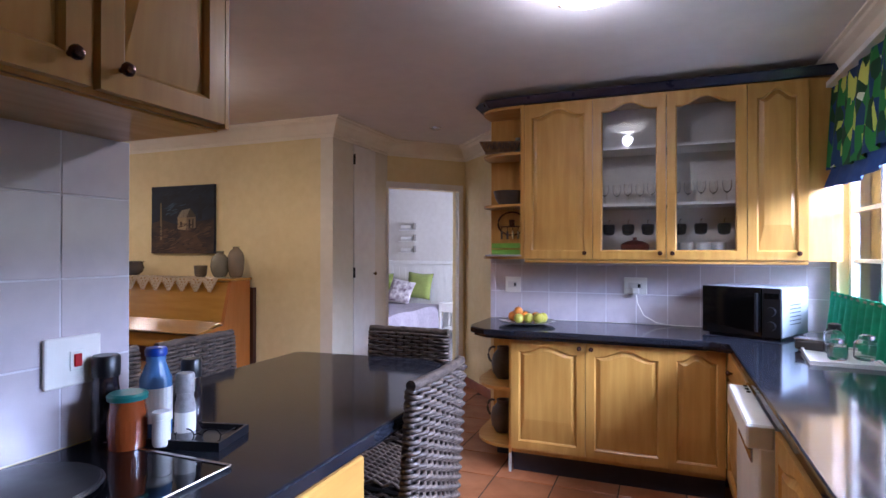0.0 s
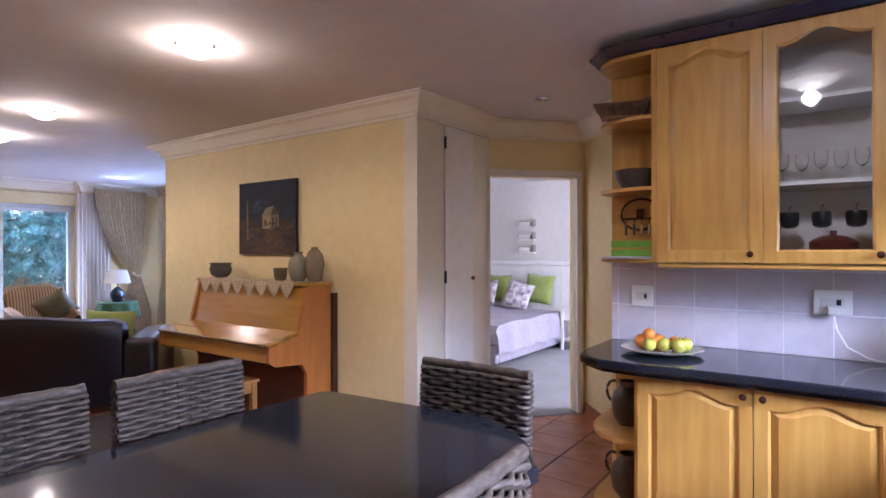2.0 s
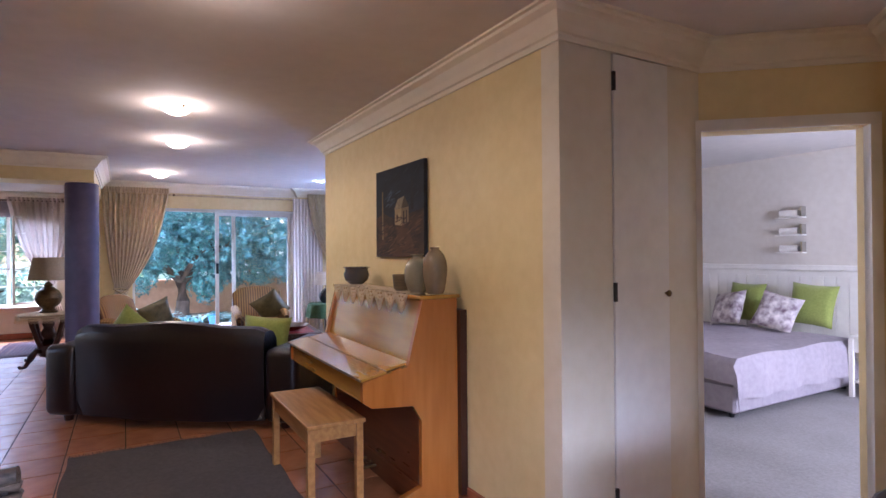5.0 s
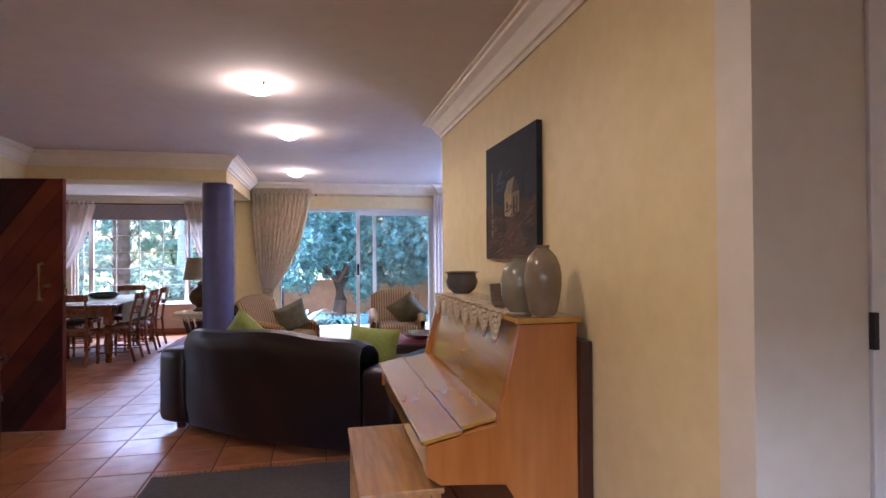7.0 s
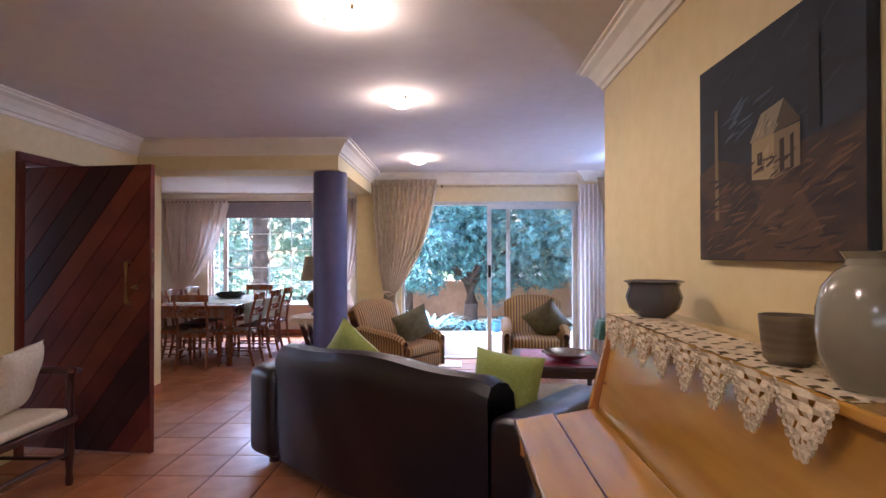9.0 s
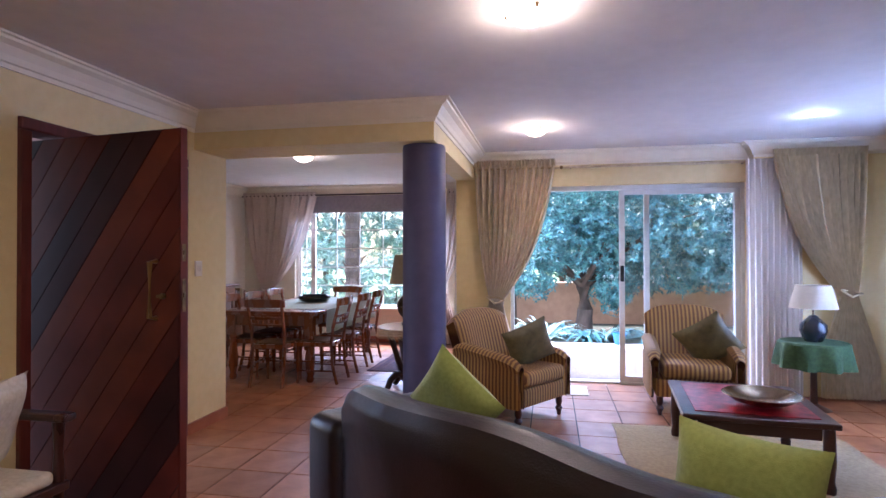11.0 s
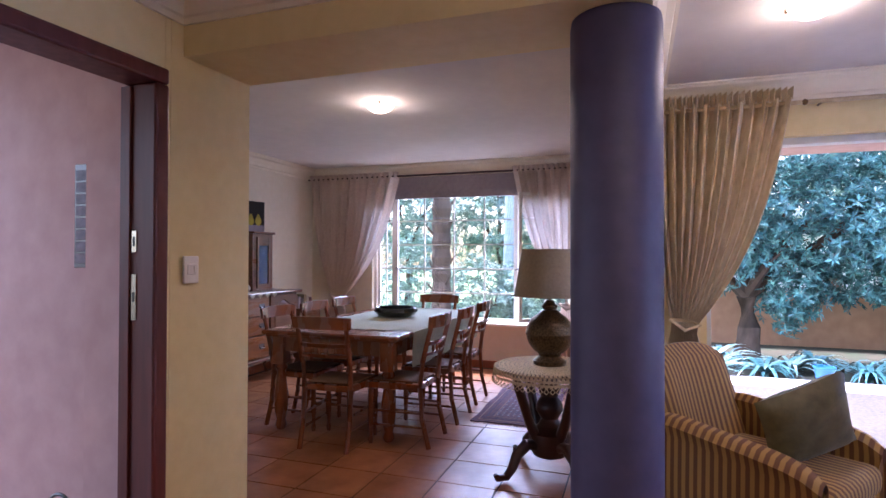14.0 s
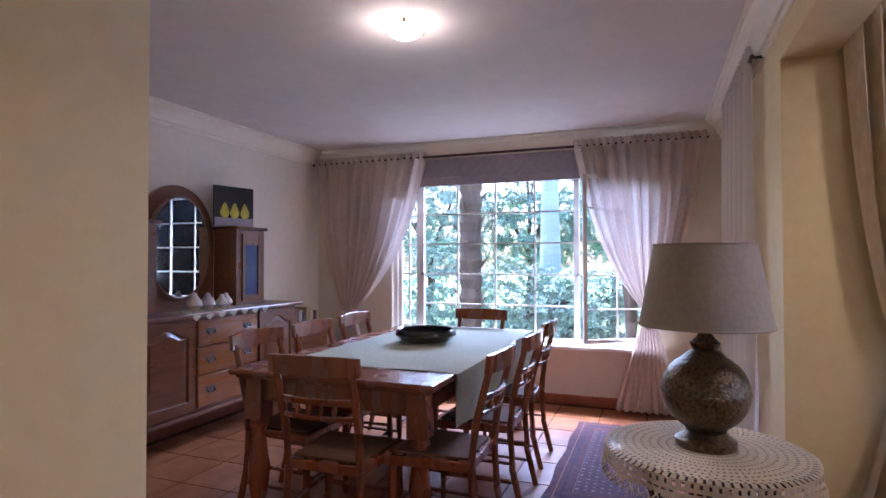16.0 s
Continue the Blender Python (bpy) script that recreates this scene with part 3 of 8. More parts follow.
skirting("baseboard_piano", [(-1.38, 4.655), (-1.38, PW), (-4.7, PW), (-4.7, 6.4)])
skirting("baseboard_lobby", [(0.2, 4.85), tuple(DB), tuple(DR + dd * 0.08)])
skirting("baseboard_west", [(SX, 2.75), (SX, 2.15), (WX, 2.15), (WX, -1.85), (-7.17, -1.85), (-7.17, 0.43), (-6.635, 0.43)])

# ---- kitchen ----
def arch_pts(x0, x1, z0, z1, rise, n=12):
    """A panel outline whose top bows upward between two shoulders."""
    pts = [(x0, z0), (x1, z0), (x1, z1 - rise)]
    for i in range(1, n):
        u = i / n
        a = x1 + (x0 - x1) * u
        s = 0.5 - 0.5 * math.cos(2 * math.pi * min(max((u - 0.08) / 0.84, 0), 1))
        pts.append((a, z1 - rise + rise * s))
    pts.append((x0, z1 - rise))
    return pts


def frame_with_hole(bm, outer, inner, y0, y1):
    """A flat frame in the xz plane between y0 (front) and y1: a rectangle with a shaped hole."""
    x0, x1, z0, z1 = outer
    n = len(inner)
    cx, cz = (x0 + x1) / 2, (z0 + z1) / 2
    out = []
    for x, z in inner:
        dx, dz = x - cx, z - cz
        k = min((((x1 - cx) if dx > 0 else (cx - x0)) / abs(dx)) if abs(dx) > 1e-6 else 1e9, (((z1 - cz) if dz > 0 else (cz - z0)) / abs(dz)) if abs(dz) > 1e-6 else 1e9)
        out.append((cx + dx * k, cz + dz * k))
    # snap the corners of the outline
    for cxr, czr in ((x0, z0), (x1, z0), (x1, z1), (x0, z1)):
        j = min(range(n), key=lambda q: (out[q][0] - cxr) ** 2 + (out[q][1] - czr) ** 2)
        out[j] = (cxr, czr)
    hx, hz = max(abs(x - cx) for x, z in inner), max(abs(z - cz) for x, z in inner)
    mid = [(cx + (x - cx) * (1 + 0.009 / hx), cz + (z - cz) * (1 + 0.009 / hz)) for x, z in inner]
    step = 0.42 * (y1 - y0)
    fi, fm, fo, bi, bo = [[bm.verts.new((x, y, z)) for x, z in ring] for y, ring in ((y0 + step, inner), (y0, mid), (y0, out), (y1, inner), (y1, out))]
    for i in range(n):
        j = (i + 1) % n
        bm.faces.new((fo[i], fo[j], fm[j], fm[i]))
        bm.faces.new((fm[i], fm[j], fi[j], fi[i]))
        bm.faces.new((bi[i], bi[j], bo[j], bo[i]))
        bm.faces.new((fi[i], fi[j], bi[j], bi[i]))
        bm.faces.new((bo[i], bo[j], fo[j], fo[i]))
    bmesh.ops.recalc_face_normals(bm, faces=bm.faces[:])
    return bm


def plate(bm, outline, y0, y1, inset=0.0, rise=0.0):
    """A raised panel: an outline in xz at y0, drawn in and forward by inset and rise."""
    n = len(outline)
    cx = sum(p[0] for p in outline) / n
    cz = sum(p[1] for p in outline) / n
    w = max(p[0] for p in outline) - cx
    h = max(p[1] for p in outline) - cz
    def ins(p, q):
        return (cx + (p[0] - cx) * (1 - q / w), cz + (p[1] - cz) * (1 - q / h))
    rings = [[(p, y1) for p in outline], [(p, y0) for p in outline], [(ins(p, inset), y0 - rise) for p in outline]]
    R = [[bm.verts.new((p[0], y, p[1])) for p, y in r] for r in rings]
    for a, b in zip(R, R[1:]):
        for i in range(n):
            bm.faces.new((a[i], a[(i + 1) % n], b[(i + 1) % n], b[i]))
    bm.faces.new(R[-1])
    bm.faces.new(R[0][::-1])
    bmesh.ops.recalc_face_normals(bm, faces=bm.faces[:])
    return bm


def knob(parent, x, y, z, mat="knobmetal", label="dark metal knob", r=0.014):
    bm = B()
    lathe(bm, [(0.006, 0), (0.006, 0.012), (r, 0.016), (r * 1.05, 0.023), (r * 0.7, 0.03), (0.002, 0.032)], 12)
    bmesh.ops.transform(bm, matrix=Matrix.Translation((x, y, z)) @ Matrix.Rotation(radians(90), 4, "X"), verts=bm.verts)
    return part("knob", bm, mat, parent, label, smooth=True)


def cabinet_door(parent, w, h, y=0.0, x=0.0, z=0.0, glazed=False, knob_at=None, rise=0.045, name="door"):
    """A framed door with a raised arched panel; its front looks along -y."""
    x0, x1 = x + 0.002, x + w - 0.002
    z0, z1 = z + 0.002, z + h - 0.002
    r = 0.058 if w > 0.3 else 0.05
    hole = arch_pts(x0 + r, x1 - r, z0 + r, z1 - r * 0.75, rise)
    d = part(name, frame_with_hole(B(), (x0, x1, z0, z1), hole, y - 0.02, y), "pine", parent, "glazed honey wood door" if glazed else "")
    if glazed:
        part("pane", plate(B(), hole, y - 0.012, y - 0.008), "pane", d)
    else:
        part("panel", plate(B(), hole, y - 0.004, y - 0.001, 0.028, 0.013), "pine", d)
    if knob_at:
        knob(d, x + knob_at[0], y - 0.02, z + knob_at[1])
    return d


def shelf_board(bm, x0, x1, y0, y1, z, t=0.02):
    """A shelf with one cut-off, rounded outer corner at (x0, y0)."""
    pts = [(x1, y0), (x1, y1), (x0, y1)]
    for i in range(7):
        a = math.pi + math.pi / 2 * i / 6
        pts.append((x0 + (x1 - x0) * 0.8 * (1 + math.cos(a)), y0 + (y1 - y0) * 0.55 * (1 + math.sin(a))))
    return prism(bm, pts, z - t, z)


FY, UY, WY = 3.87, 4.10, 4.44
# base units on the north wall
for nm, x0, x1, doors in (("base_cabinet", 0.26, 1.19, ((0, 0.465, 0.43), (0.465, 0.465, 0.035))), ("base_cabinet", 1.19, 1.49, ((0, 0.30, None),))):
    c = thing(nm, "honey-coloured wooden base cabinet with arched panel doors under the worktop", "cabinet", (x0, FY, 0), group="kitchen base cabinets")
    part("body", bx(0, x1 - x0, 0.003, WY - FY - 0.01, 0.13, 0.872), "pine", c)
    part("kickboard", bx(0, x1 - x0, 0.05, 0.07, 0.0, 0.128), "kick", c, "dark blue-grey kickboard")
    for dx, w, kx in doors:
        cabinet_door(c, w, 0.70, x=dx, z=0.16, knob_at=(kx, 0.66) if kx else None)
# rounded open shelves at the end
c = thing("end_shelf", "open honey-wood corner shelves with rounded ends below the worktop", "shelf", (-0.02, FY, 0))
part("back_panel", bx(0.0, 0.28, 0.545, 0.56, 0.12, 0.872), "pine", c)
part("side_panel", bx(0.262, 0.278, 0.0, 0.545, 0.12, 0.872), "pine", c)
for z in (0.16, 0.53):
    part("shelf", shelf_board(B(), -0.02, 0.262, 0.02, 0.545, z), "pine_h", c)
part("post", bx(0.262, 0.276, 0.0, 0.02, 0.0, 0.12), "white", c, "pale metal post")
part("kickboard", bx(0.1, 0.26, 0.3, 0.32, 0, 0.14), "kick", c)


def jug(name, label, x, y, z, r, h, mat="pot_dark", handle=True, group=""):
    t = thing(name, label, "jug" if handle else "pot", (x, y, z), group=group)
    part("body", lathe(B(), [(r * 0.55, 0), (r * 0.9, h * 0.2), (r, h * 0.5), (r * 0.85, h * 0.75), (r * 0.5, h * 0.9), (r * 0.55, h), (r * 0.45, h), (r * 0.4, h * 0.85)], 24), mat, t, smooth=True)
    if handle:
        part("handle", tube(B(), [(r * math.cos(a) * 0.45 - r * 0.85, 0, h * 0.72 + h * 0.25 * math.sin(a)) for a in [math.pi * (0.4 + 1.2 * i / 8) for i in range(9)]], r * 0.09), mat, t, smooth=True)
    return t


jug("clay_jug", "dark brown stoneware jug on the end shelf", 0.13, 4.15, 0.53, 0.085, 0.22)
jug("clay_jug", "dark brown stoneware jug on the lower end shelf", 0.13, 4.15, 0.16, 0.09, 0.22)

# arm under the window
c = thing("base_cabinet", "honey-coloured wooden base cabinet beside the dishwasher", "cabinet", (1.51, 3.87, 0), -90, group="kitchen base cabinets")
part("body", bx(0.0, 0.84, 0.003, 0.6, 0.13, 0.872), "pine", c)
part("kickboard", bx(0, 0.84, 0.05, 0.07, 0, 0.128), "kick", c)
part("drawer_front", bx(0.05, 0.82, -0.018, 0, 0.72, 0.86, 0.004), "pine_h", c)
cabinet_door(c, 0.77, 0.53, x=0.05, z=0.17)
knob(c, 0.30, -0.018, 0.79)
dw = thing("dishwasher", "white dishwasher with a steel handle recess, its door slightly open", "dishwasher", (1.50, 3.02, 0), -90)
part("body", bx(0.03, 0.62, 0.02, 0.6, 0.08, 0.86), "white", dw)
d = part("door", bx(0.03, 0.62, -0.05, 0.018, 0.12, 0.79, 0.006), "white", dw)
part("control_panel", bx(0.03, 0.62, -0.085, -0.005, 0.785, 0.862, 0.006), "white", dw, "white dishwasher control panel")
part("handle", bx(0.16, 0.50, -0.058, -0.05, 0.70, 0.775, 0.004), "steel", d, "grey steel handle recess")
part("handle_grip", bx(0.16, 0.50, -0.066, -0.058, 0.745, 0.77, 0.003), "black", d)
part("display", bx(0.40, 0.60, -0.079, -0.075, 0.825, 0.85), "black", dw, "dark display strip")
for i in range(3):
    part("button", lathe(B(), [(0.008, 0), (0.007, 0.004)], 10, (0.12 + 0.05 * i, -0.03, 0.875)), "steel", dw)
c = thing("base_cabinet", "honey-coloured wooden base cabinet under the window worktop", "cabinet", (1.51, 2.37, 0), -90, group="kitchen base cabinets")
part("body", bx(0.0, 3.9, 0.003, 0.6, 0.13, 0.872), "pine", c)
part("kickboard", bx(0, 3.9, 0.05, 0.07, 0, 0.128), "kick", c)
for i in range(6):
    cabinet_door(c, 0.64, 0.70, x=0.65 * i, z=0.16, knob_at=(0.6, 0.66))

wt = thing("worktop", "dark speckled granite worktop with a polished edge and rounded end", "worktop", (0, 0, 0))
part("slab", prism(B(), [(-0.05, 4.438), (-0.05, 3.98), (-0.02, 3.88), (0.10, 3.79), (0.28, 3.775), (0.55, 3.80), (1.40, 3.80), (1.49, 3.74), (1.49, -1.58), (2.115, -1.58), (2.115, 4.438)], 0.875, 0.915, 0.008), "granite", wt)
part("edge_band", prism(B(), [(-0.03, 4.43), (-0.03, 3.99), (0.0, 3.90), (0.11, 3.81), (0.28, 3.795), (0.55, 3.82), (1.42, 3.82), (1.51, 3.76), (1.51, -1.57), (1.6, -1.57), (1.6, 3.9), (0.2, 4.0)], 0.858, 0.874), "granite", wt)

# upper units
c0 = thing("wall_shelf", "open honey-wood end shelves on the tiled wall with rounded fronts", "shelf", (-0.04, UY, 0))
part("back_panel", bx(0.0, 0.32, 0.315, 0.33, 1.36, 2.405), "pine", c0)
part("side_panel", bx(0.30, 0.325, 0.0, 0.315, 1.36, 2.405), "pine", c0)
for z in (1.375, 1.735, 2.09):
    part("shelf", shelf_board(B(), -0.01, 0.30, 0.01, 0.315, z, 0.018), "pine_h", c0)
part("top", shelf_board(B(), -0.01, 0.30, 0.01, 0.315, 2.405, 0.02), "pine_h", c0)
for lab, x0, x1, g in (("honey-wood wall cabinet with an arched panel door", 0.29, 0.74, 0), ("glazed honey-wood wall cabinet holding glasses and cups", 0.74, 1.62, 1), ("honey-wood wall cabinet with an arched panel door beside the window", 1.62, 1.93, 0)):
    c = thing("wall_cabinet", lab, "cabinet", (x0, UY, 1.355), group="kitchen wall cabinets")
    w = x1 - x0
    bm = B()
    box(bm, 0, 0.016, 0.002, 0.335, 0, 1.045)
    box(bm, w - 0.016, w, 0.002, 0.335, 0, 1.045)
    box(bm, 0.016, w - 0.016, 0.002, 0.335, 0, 0.016)
    box(bm, 0.016, w - 0.016, 0.002, 0.335, 1.029, 1.045)
    box(bm, 0.016, w - 0.016, 0.322, 0.335, 0.016, 1.029)
    part("body", bm, "pine", c)
    if g:
        cabinet_door(c, 0.44, 1.035, x=0, z=0.005, glazed=True, knob_at=(0.405, 0.04), rise=0.05)
        cabinet_door(c, 0.44, 1.035, x=0.44, z=0.005, glazed=True, knob_at=(0.035, 0.04), rise=0.05)
        for z in (0.345, 0.71):
            part("shelf", bx(0.016, w - 0.016, 0.03, 0.32, z, z + 0.018), "white", c, "white shelf")
        part("lining", bx(0.017, w - 0.017, 0.316, 0.321, 0.017, 1.028), "wall_pale", c, "pale lining")
    else:
        cabinet_door(c, w, 1.035, x=0, z=0.005, knob_at=(w - 0.05 if w > 0.3 else 0.035, 0.04), rise=0.05)
part("end_panel", prism(B(), [(0.312, 0), (0.312, 0.335), (0.496, 0.335), (0.496, 0.08), (0.43, 0.03)], 0, 1.045), "pine", c, "angled end panel")
cr = thing("cabinet_crown", "dark navy crown moulding along the top of the wall cabinets", "moulding", (0, 0, 0))
part("moulding", sweep(B(), [(2.118, UY - 0.0), (0.30, UY - 0.0), (0.04, UY + 0.03), (-0.05, UY + 0.14), (-0.05, 4.436)][::-1], [(0, 2.405), (0, 2.455), (-0.05, 2.455), (-0.053, 2.445), (-0.042, 2.435), (-0.02, 2.415), (-0.014, 2.405)]), "navy", cr)
part("top_board", prism(B(), [(2.118, UY), (0.30, UY), (0.04, UY + 0.03), (-0.05, UY + 0.14), (-0.05, 4.436), (2.118, 4.436)], 2.407, 2.425), "pine", cr)
part("light_rail", bx(0.29, 1.93, UY - 0.005, UY + 0.02, 1.335, 1.354, 0.003), "pine_h", cr, "thin wooden light rail")

# crockery behind the glass
rnd = random.Random(4)
CAB = (0.74, UY, 1.355)
for i in range(11):
    g = thing("drinking_glass", "clear stemmed glass on a white shelf behind the glass door", "glass", (0.80 + 0.073 * i, UY + 0.14 + 0.05 * (i % 2), 1.355 + 0.364), group="glasses in the cabinet")
    part("bowl", lathe(B(), [(0.002, 0.055), (0.02, 0.07), (0.028, 0.10), (0.025, 0.135), (0.023, 0.135), (0.026, 0.10), (0.018, 0.073), (0.002, 0.06)], 14), "clear", g, smooth=True)
    part("stem", lathe(B(), [(0.024, 0), (0.004, 0.006), (0.003, 0.054)], 12), "clear", g, smooth=True)
for i, (x, z) in enumerate(((0.83, 0.26), (0.95, 0.26), (1.07, 0.26), (1.26, 0.26), (1.38, 0.26), (1.51, 0.26))):
    p = thing("hanging_plate", "dark patterned cup hanging under the shelf", "cup", (x, UY + 0.10, 1.355 + z - 0.06), group="hanging cups")
    part("body", lathe(B(), [(0.018, -0.04), (0.034, -0.03), (0.04, 0.01), (0.036, 0.03), (0.03, 0.03)], 14), "black", p, smooth=True)
    part("hook", tube(B(), [(0, 0, 0.03), (0, 0, 0.055), (0.01, 0, 0.06)], 0.003, 6), "brass", p)
t = thing("serving_pot", "dark brown lidded pot in the glazed cabinet", "pot", (0.99, UY + 0.13, 1.372))
part("body", lathe(B(), [(0.06, 0), (0.085, 0.03), (0.09, 0.08), (0.08, 0.09)], 20), "redwood", t, smooth=True)
part("lid", lathe(B(), [(0.08, 0.09), (0.05, 0.105), (0.012, 0.112), (0.014, 0.13), (0.002, 0.132)], 20), "redwood", t, smooth=True)
for x in (1.22, 1.30, 1.40, 1.48):
    t = thing("white_cup", "white cup on the cabinet floor", "cup", (x, UY + 0.12, 1.372), group="white cups")
    part("body", lathe(B(), [(0.026, 0), (0.038, 0.03), (0.042, 0.095), (0.038, 0.095), (0.034, 0.03), (0.002, 0.01)], 16), "white", t, smooth=True)
    part("handle", tube(B(), [(0.04, 0, 0.08), (0.056, 0, 0.075), (0.056, 0, 0.045), (0.037, 0, 0.035)], 0.004, 6), "white", t)

# things on the open end shelves
bk = thing("basket", "long tan cane tray with standing wooden letters on the top shelf", "basket", (0.105, 4.14, 2.092), 14)
bk.scale = (0.86, 0.9, 0.9)
CANE = surf("brown_cane", srgb("94704a"), srgb("64462e"), 30, rough=0.7, bump=0.4)
part("base", prism(B(), [(-0.12, -0.045), (0.12, -0.045), (0.12, 0.045), (-0.12, 0.045)], 0.0, 0.008), CANE, bk)
for sy in (-1, 1):
    bm = B()
    lo = [bm.verts.new((x, sy * 0.045, 0.009)) for x in (-0.12, 0.12)]
    hi = [bm.verts.new((x, sy * 0.075, 0.075)) for x in (0.155, -0.155)]
    bm.faces.new(lo + hi)
    bmesh.ops.solidify(bm, geom=bm.faces[:], thickness=0.006)
    part("side", bm, CANE, bk)
for sx in (-1, 1):
    bm = B()
    lo = [bm.verts.new((sx * 0.122, y, 0.009)) for y in (-0.045, 0.045)]
    hi = [bm.verts.new((sx * 0.157, y, 0.075)) for y in (0.073, -0.073)]
    bm.faces.new(lo + hi)
    bmesh.ops.solidify(bm, geom=bm.faces[:], thickness=0.006)
    part("end_board", bm, CANE, bk)
part("rim", tube(B(), [(-0.158, -0.076, 0.076), (0.158, -0.076, 0.076), (0.158, 0.076, 0.076), (-0.158, 0.076, 0.076), (-0.158, -0.076, 0.076)], 0.005, 6), CANE, bk)
for i in range(7):
    x = -0.125 + 0.04 * i
    part("letter", tube(B(), [(x - 0.012, -0.078, 0.022), (x + 0.003, -0.089, 0.072), (x + 0.016, -0.080, 0.026)], 0.0035, 6), "pot_dark", bk)
jug("clay_pot", "small beige clay pot on the top shelf", 0.20, 4.30, 2.092, 0.05, 0.13, "pot_grey", False)
t = thing("dark_bowl", "dark boat-shaped pottery bowl on the middle shelf", "bowl", (0.14, 4.26, 1.737))
part("body", lathe(B(), [(0.07, 0), (0.10, 0.05), (0.115, 0.10), (0.105, 0.10), (0.09, 0.05), (0.002, 0.02)], 24), "pot_dark", t, smooth=True)
t = thing("key_rack", "oval dark metal key rack with hanging keys on the back panel", "key rack", (0.12, 4.405, 1.50))
part("ring", tube(B(), [(0.105 * math.cos(a), 0, 0.115 + 0.085 * math.sin(a)) for a in [2 * math.pi * i / 28 for i in range(29)]], 0.006, 8), "knobmetal", t, smooth=True)
part("cross_bar", bx(-0.100, 0.100, -0.005, 0.005, 0.088, 0.096), "knobmetal", t)
part("figure", prism(B(), [(-0.02, -0.004), (0.02, -0.004), (0.02, 0.004), (-0.02, 0.004)], 0.096, 0.145, 0.004), "knobmetal", t)
for x in (-0.075, -0.03, 0.01, 0.05):
    part("hook", tube(B(), [(x, -0.004, 0.088), (x, -0.014, 0.07), (x, -0.008, 0.062)], 0.0025, 5), "knobmetal", t)
    part("key", bx(x - 0.007, x + 0.009, -0.016, -0.011, 0.0, 0.06, 0.002), "steel" if x > 0 else "pot_dark", t)
TINGREEN = surf("green_enamel", srgb("6f9a34"), srgb("5c8428"), 12, rough=0.35, coat=0.3)
for k, z in enumerate((1.388, 1.432)):
    t = thing("letter_tray", "shallow lime green tray holding papers on the bottom open shelf", "tray", (0.165, 4.21, z), group="stacked green trays")
    bm = B()
    box(bm, -0.11, 0.11, -0.095, 0.095, 0, 0.005)
    for q in ((-0.11, 0.11, -0.095, -0.089), (-0.11, 0.11, 0.089, 0.095), (-0.11, -0.104, -0.089, 0.089), (0.104, 0.11, -0.089, 0.089)):
        box(bm, *q, 0.005, 0.034)
    part("base", bm, TINGREEN, t)
part("papers", bx(-0.08, 0.09, -0.07, 0.07, 0.006, 0.022, 0.004), "cushion_white", t, "folded white papers")
t = thing("magazine", "dark magazines lying under the green trays", "magazine", (0.14, 4.20, 1.3765), 4)
part("pages", bx(-0.13, 0.12, -0.11, 0.10, 0, 0.010, 0.001), "linen", t)

# sockets
def socket(x, y, z, rz=0, w=0.115, h=0.115, label="white wall socket plate", rock=None):
    s = thing("wall_socket", label, "socket", (x, y, z), rz)
    part("plate", bx(-w / 2, w / 2, -0.012, 0, -h / 2, h / 2, 0.004, 2), "white", s)
    part("insert", bx(-w * 0.3, w * 0.3, -0.015, -0.012, -h * 0.18, h * 0.2, 0.001), "ceiling", s)
    part("switch", bx(w * 0.1, w * 0.22, -0.019, -0.015, -h * 0.1, h * 0.12, 0.001), rock or "black", s, "small dark rocker switch")
    return s


socket(0.125, WY - 0.012, 1.165, label="white wall plate with a small dark switch")
s2 = socket(0.985, WY - 0.012, 1.175, w=0.15, label="white double socket with a plug pushed in")
part("plug", bx(-0.02, 0.025, -0.05, -0.014, -0.055, -0.015, 0.006), "white", s2)
cb = thing("power_cable", "white power cable looping down the tiles to the worktop", "cable", (0, 0, 0))
part("cord", tube(B(), [(0.99, 4.39, 1.13), (1.0, 4.37, 1.06), (1.04, 4.37, 0.98), (1.12, 4.37, 0.935), (1.22, 4.38, 0.921), (1.40, 4.38, 0.921)], 0.004, 6), "white", cb, smooth=True)

# microwave
SILVER = surf("silver_grey_paint", srgb("b9bfc8"), srgb("adb3bc"), 10, rough=0.35, metal=0.3)
mw = thing("microwave", "black microwave oven with silver sides on the corner of the worktop", "microwave", (1.585, 4.055, 0.916), -30)
part("feet", bx(-0.2, 0.2, 0.03, 0.36, 0, 0.012), "black", mw)
part("case", bx(-0.22, 0.22, 0.0, 0.38, 0.012, 0.29, 0.006), SILVER, mw, "silver microwave case")
d = part("door", bx(-0.22, 0.12, -0.02, -0.001, 0.012, 0.29, 0.004), "blackgloss", mw, "black glass door")
part("window", bx(-0.18, 0.07, -0.023, -0.0205, 0.06, 0.24), "blackgloss", d)
part("handle", bx(0.09, 0.105, -0.045, -0.02, 0.04, 0.26, 0.004), "black", d)
part("control_panel", bx(0.123, 0.22, -0.02, -0.001, 0.012, 0.29, 0.004), "black", mw)
part("display", bx(0.135, 0.21, -0.023, -0.0205, 0.23, 0.262), "blackgloss", mw)
for z in (0.16, 0.08):
    bm = lathe(B(), [(0.026, 0), (0.024, 0.018), (0.004, 0.02)], 18)
    bmesh.ops.transform(bm, matrix=Matrix.Translation((0.172, -0.02, z)) @ Matrix.Rotation(radians(90), 4, "X"), verts=bm.verts)
    part("dial", bm, "black", mw, smooth=True)
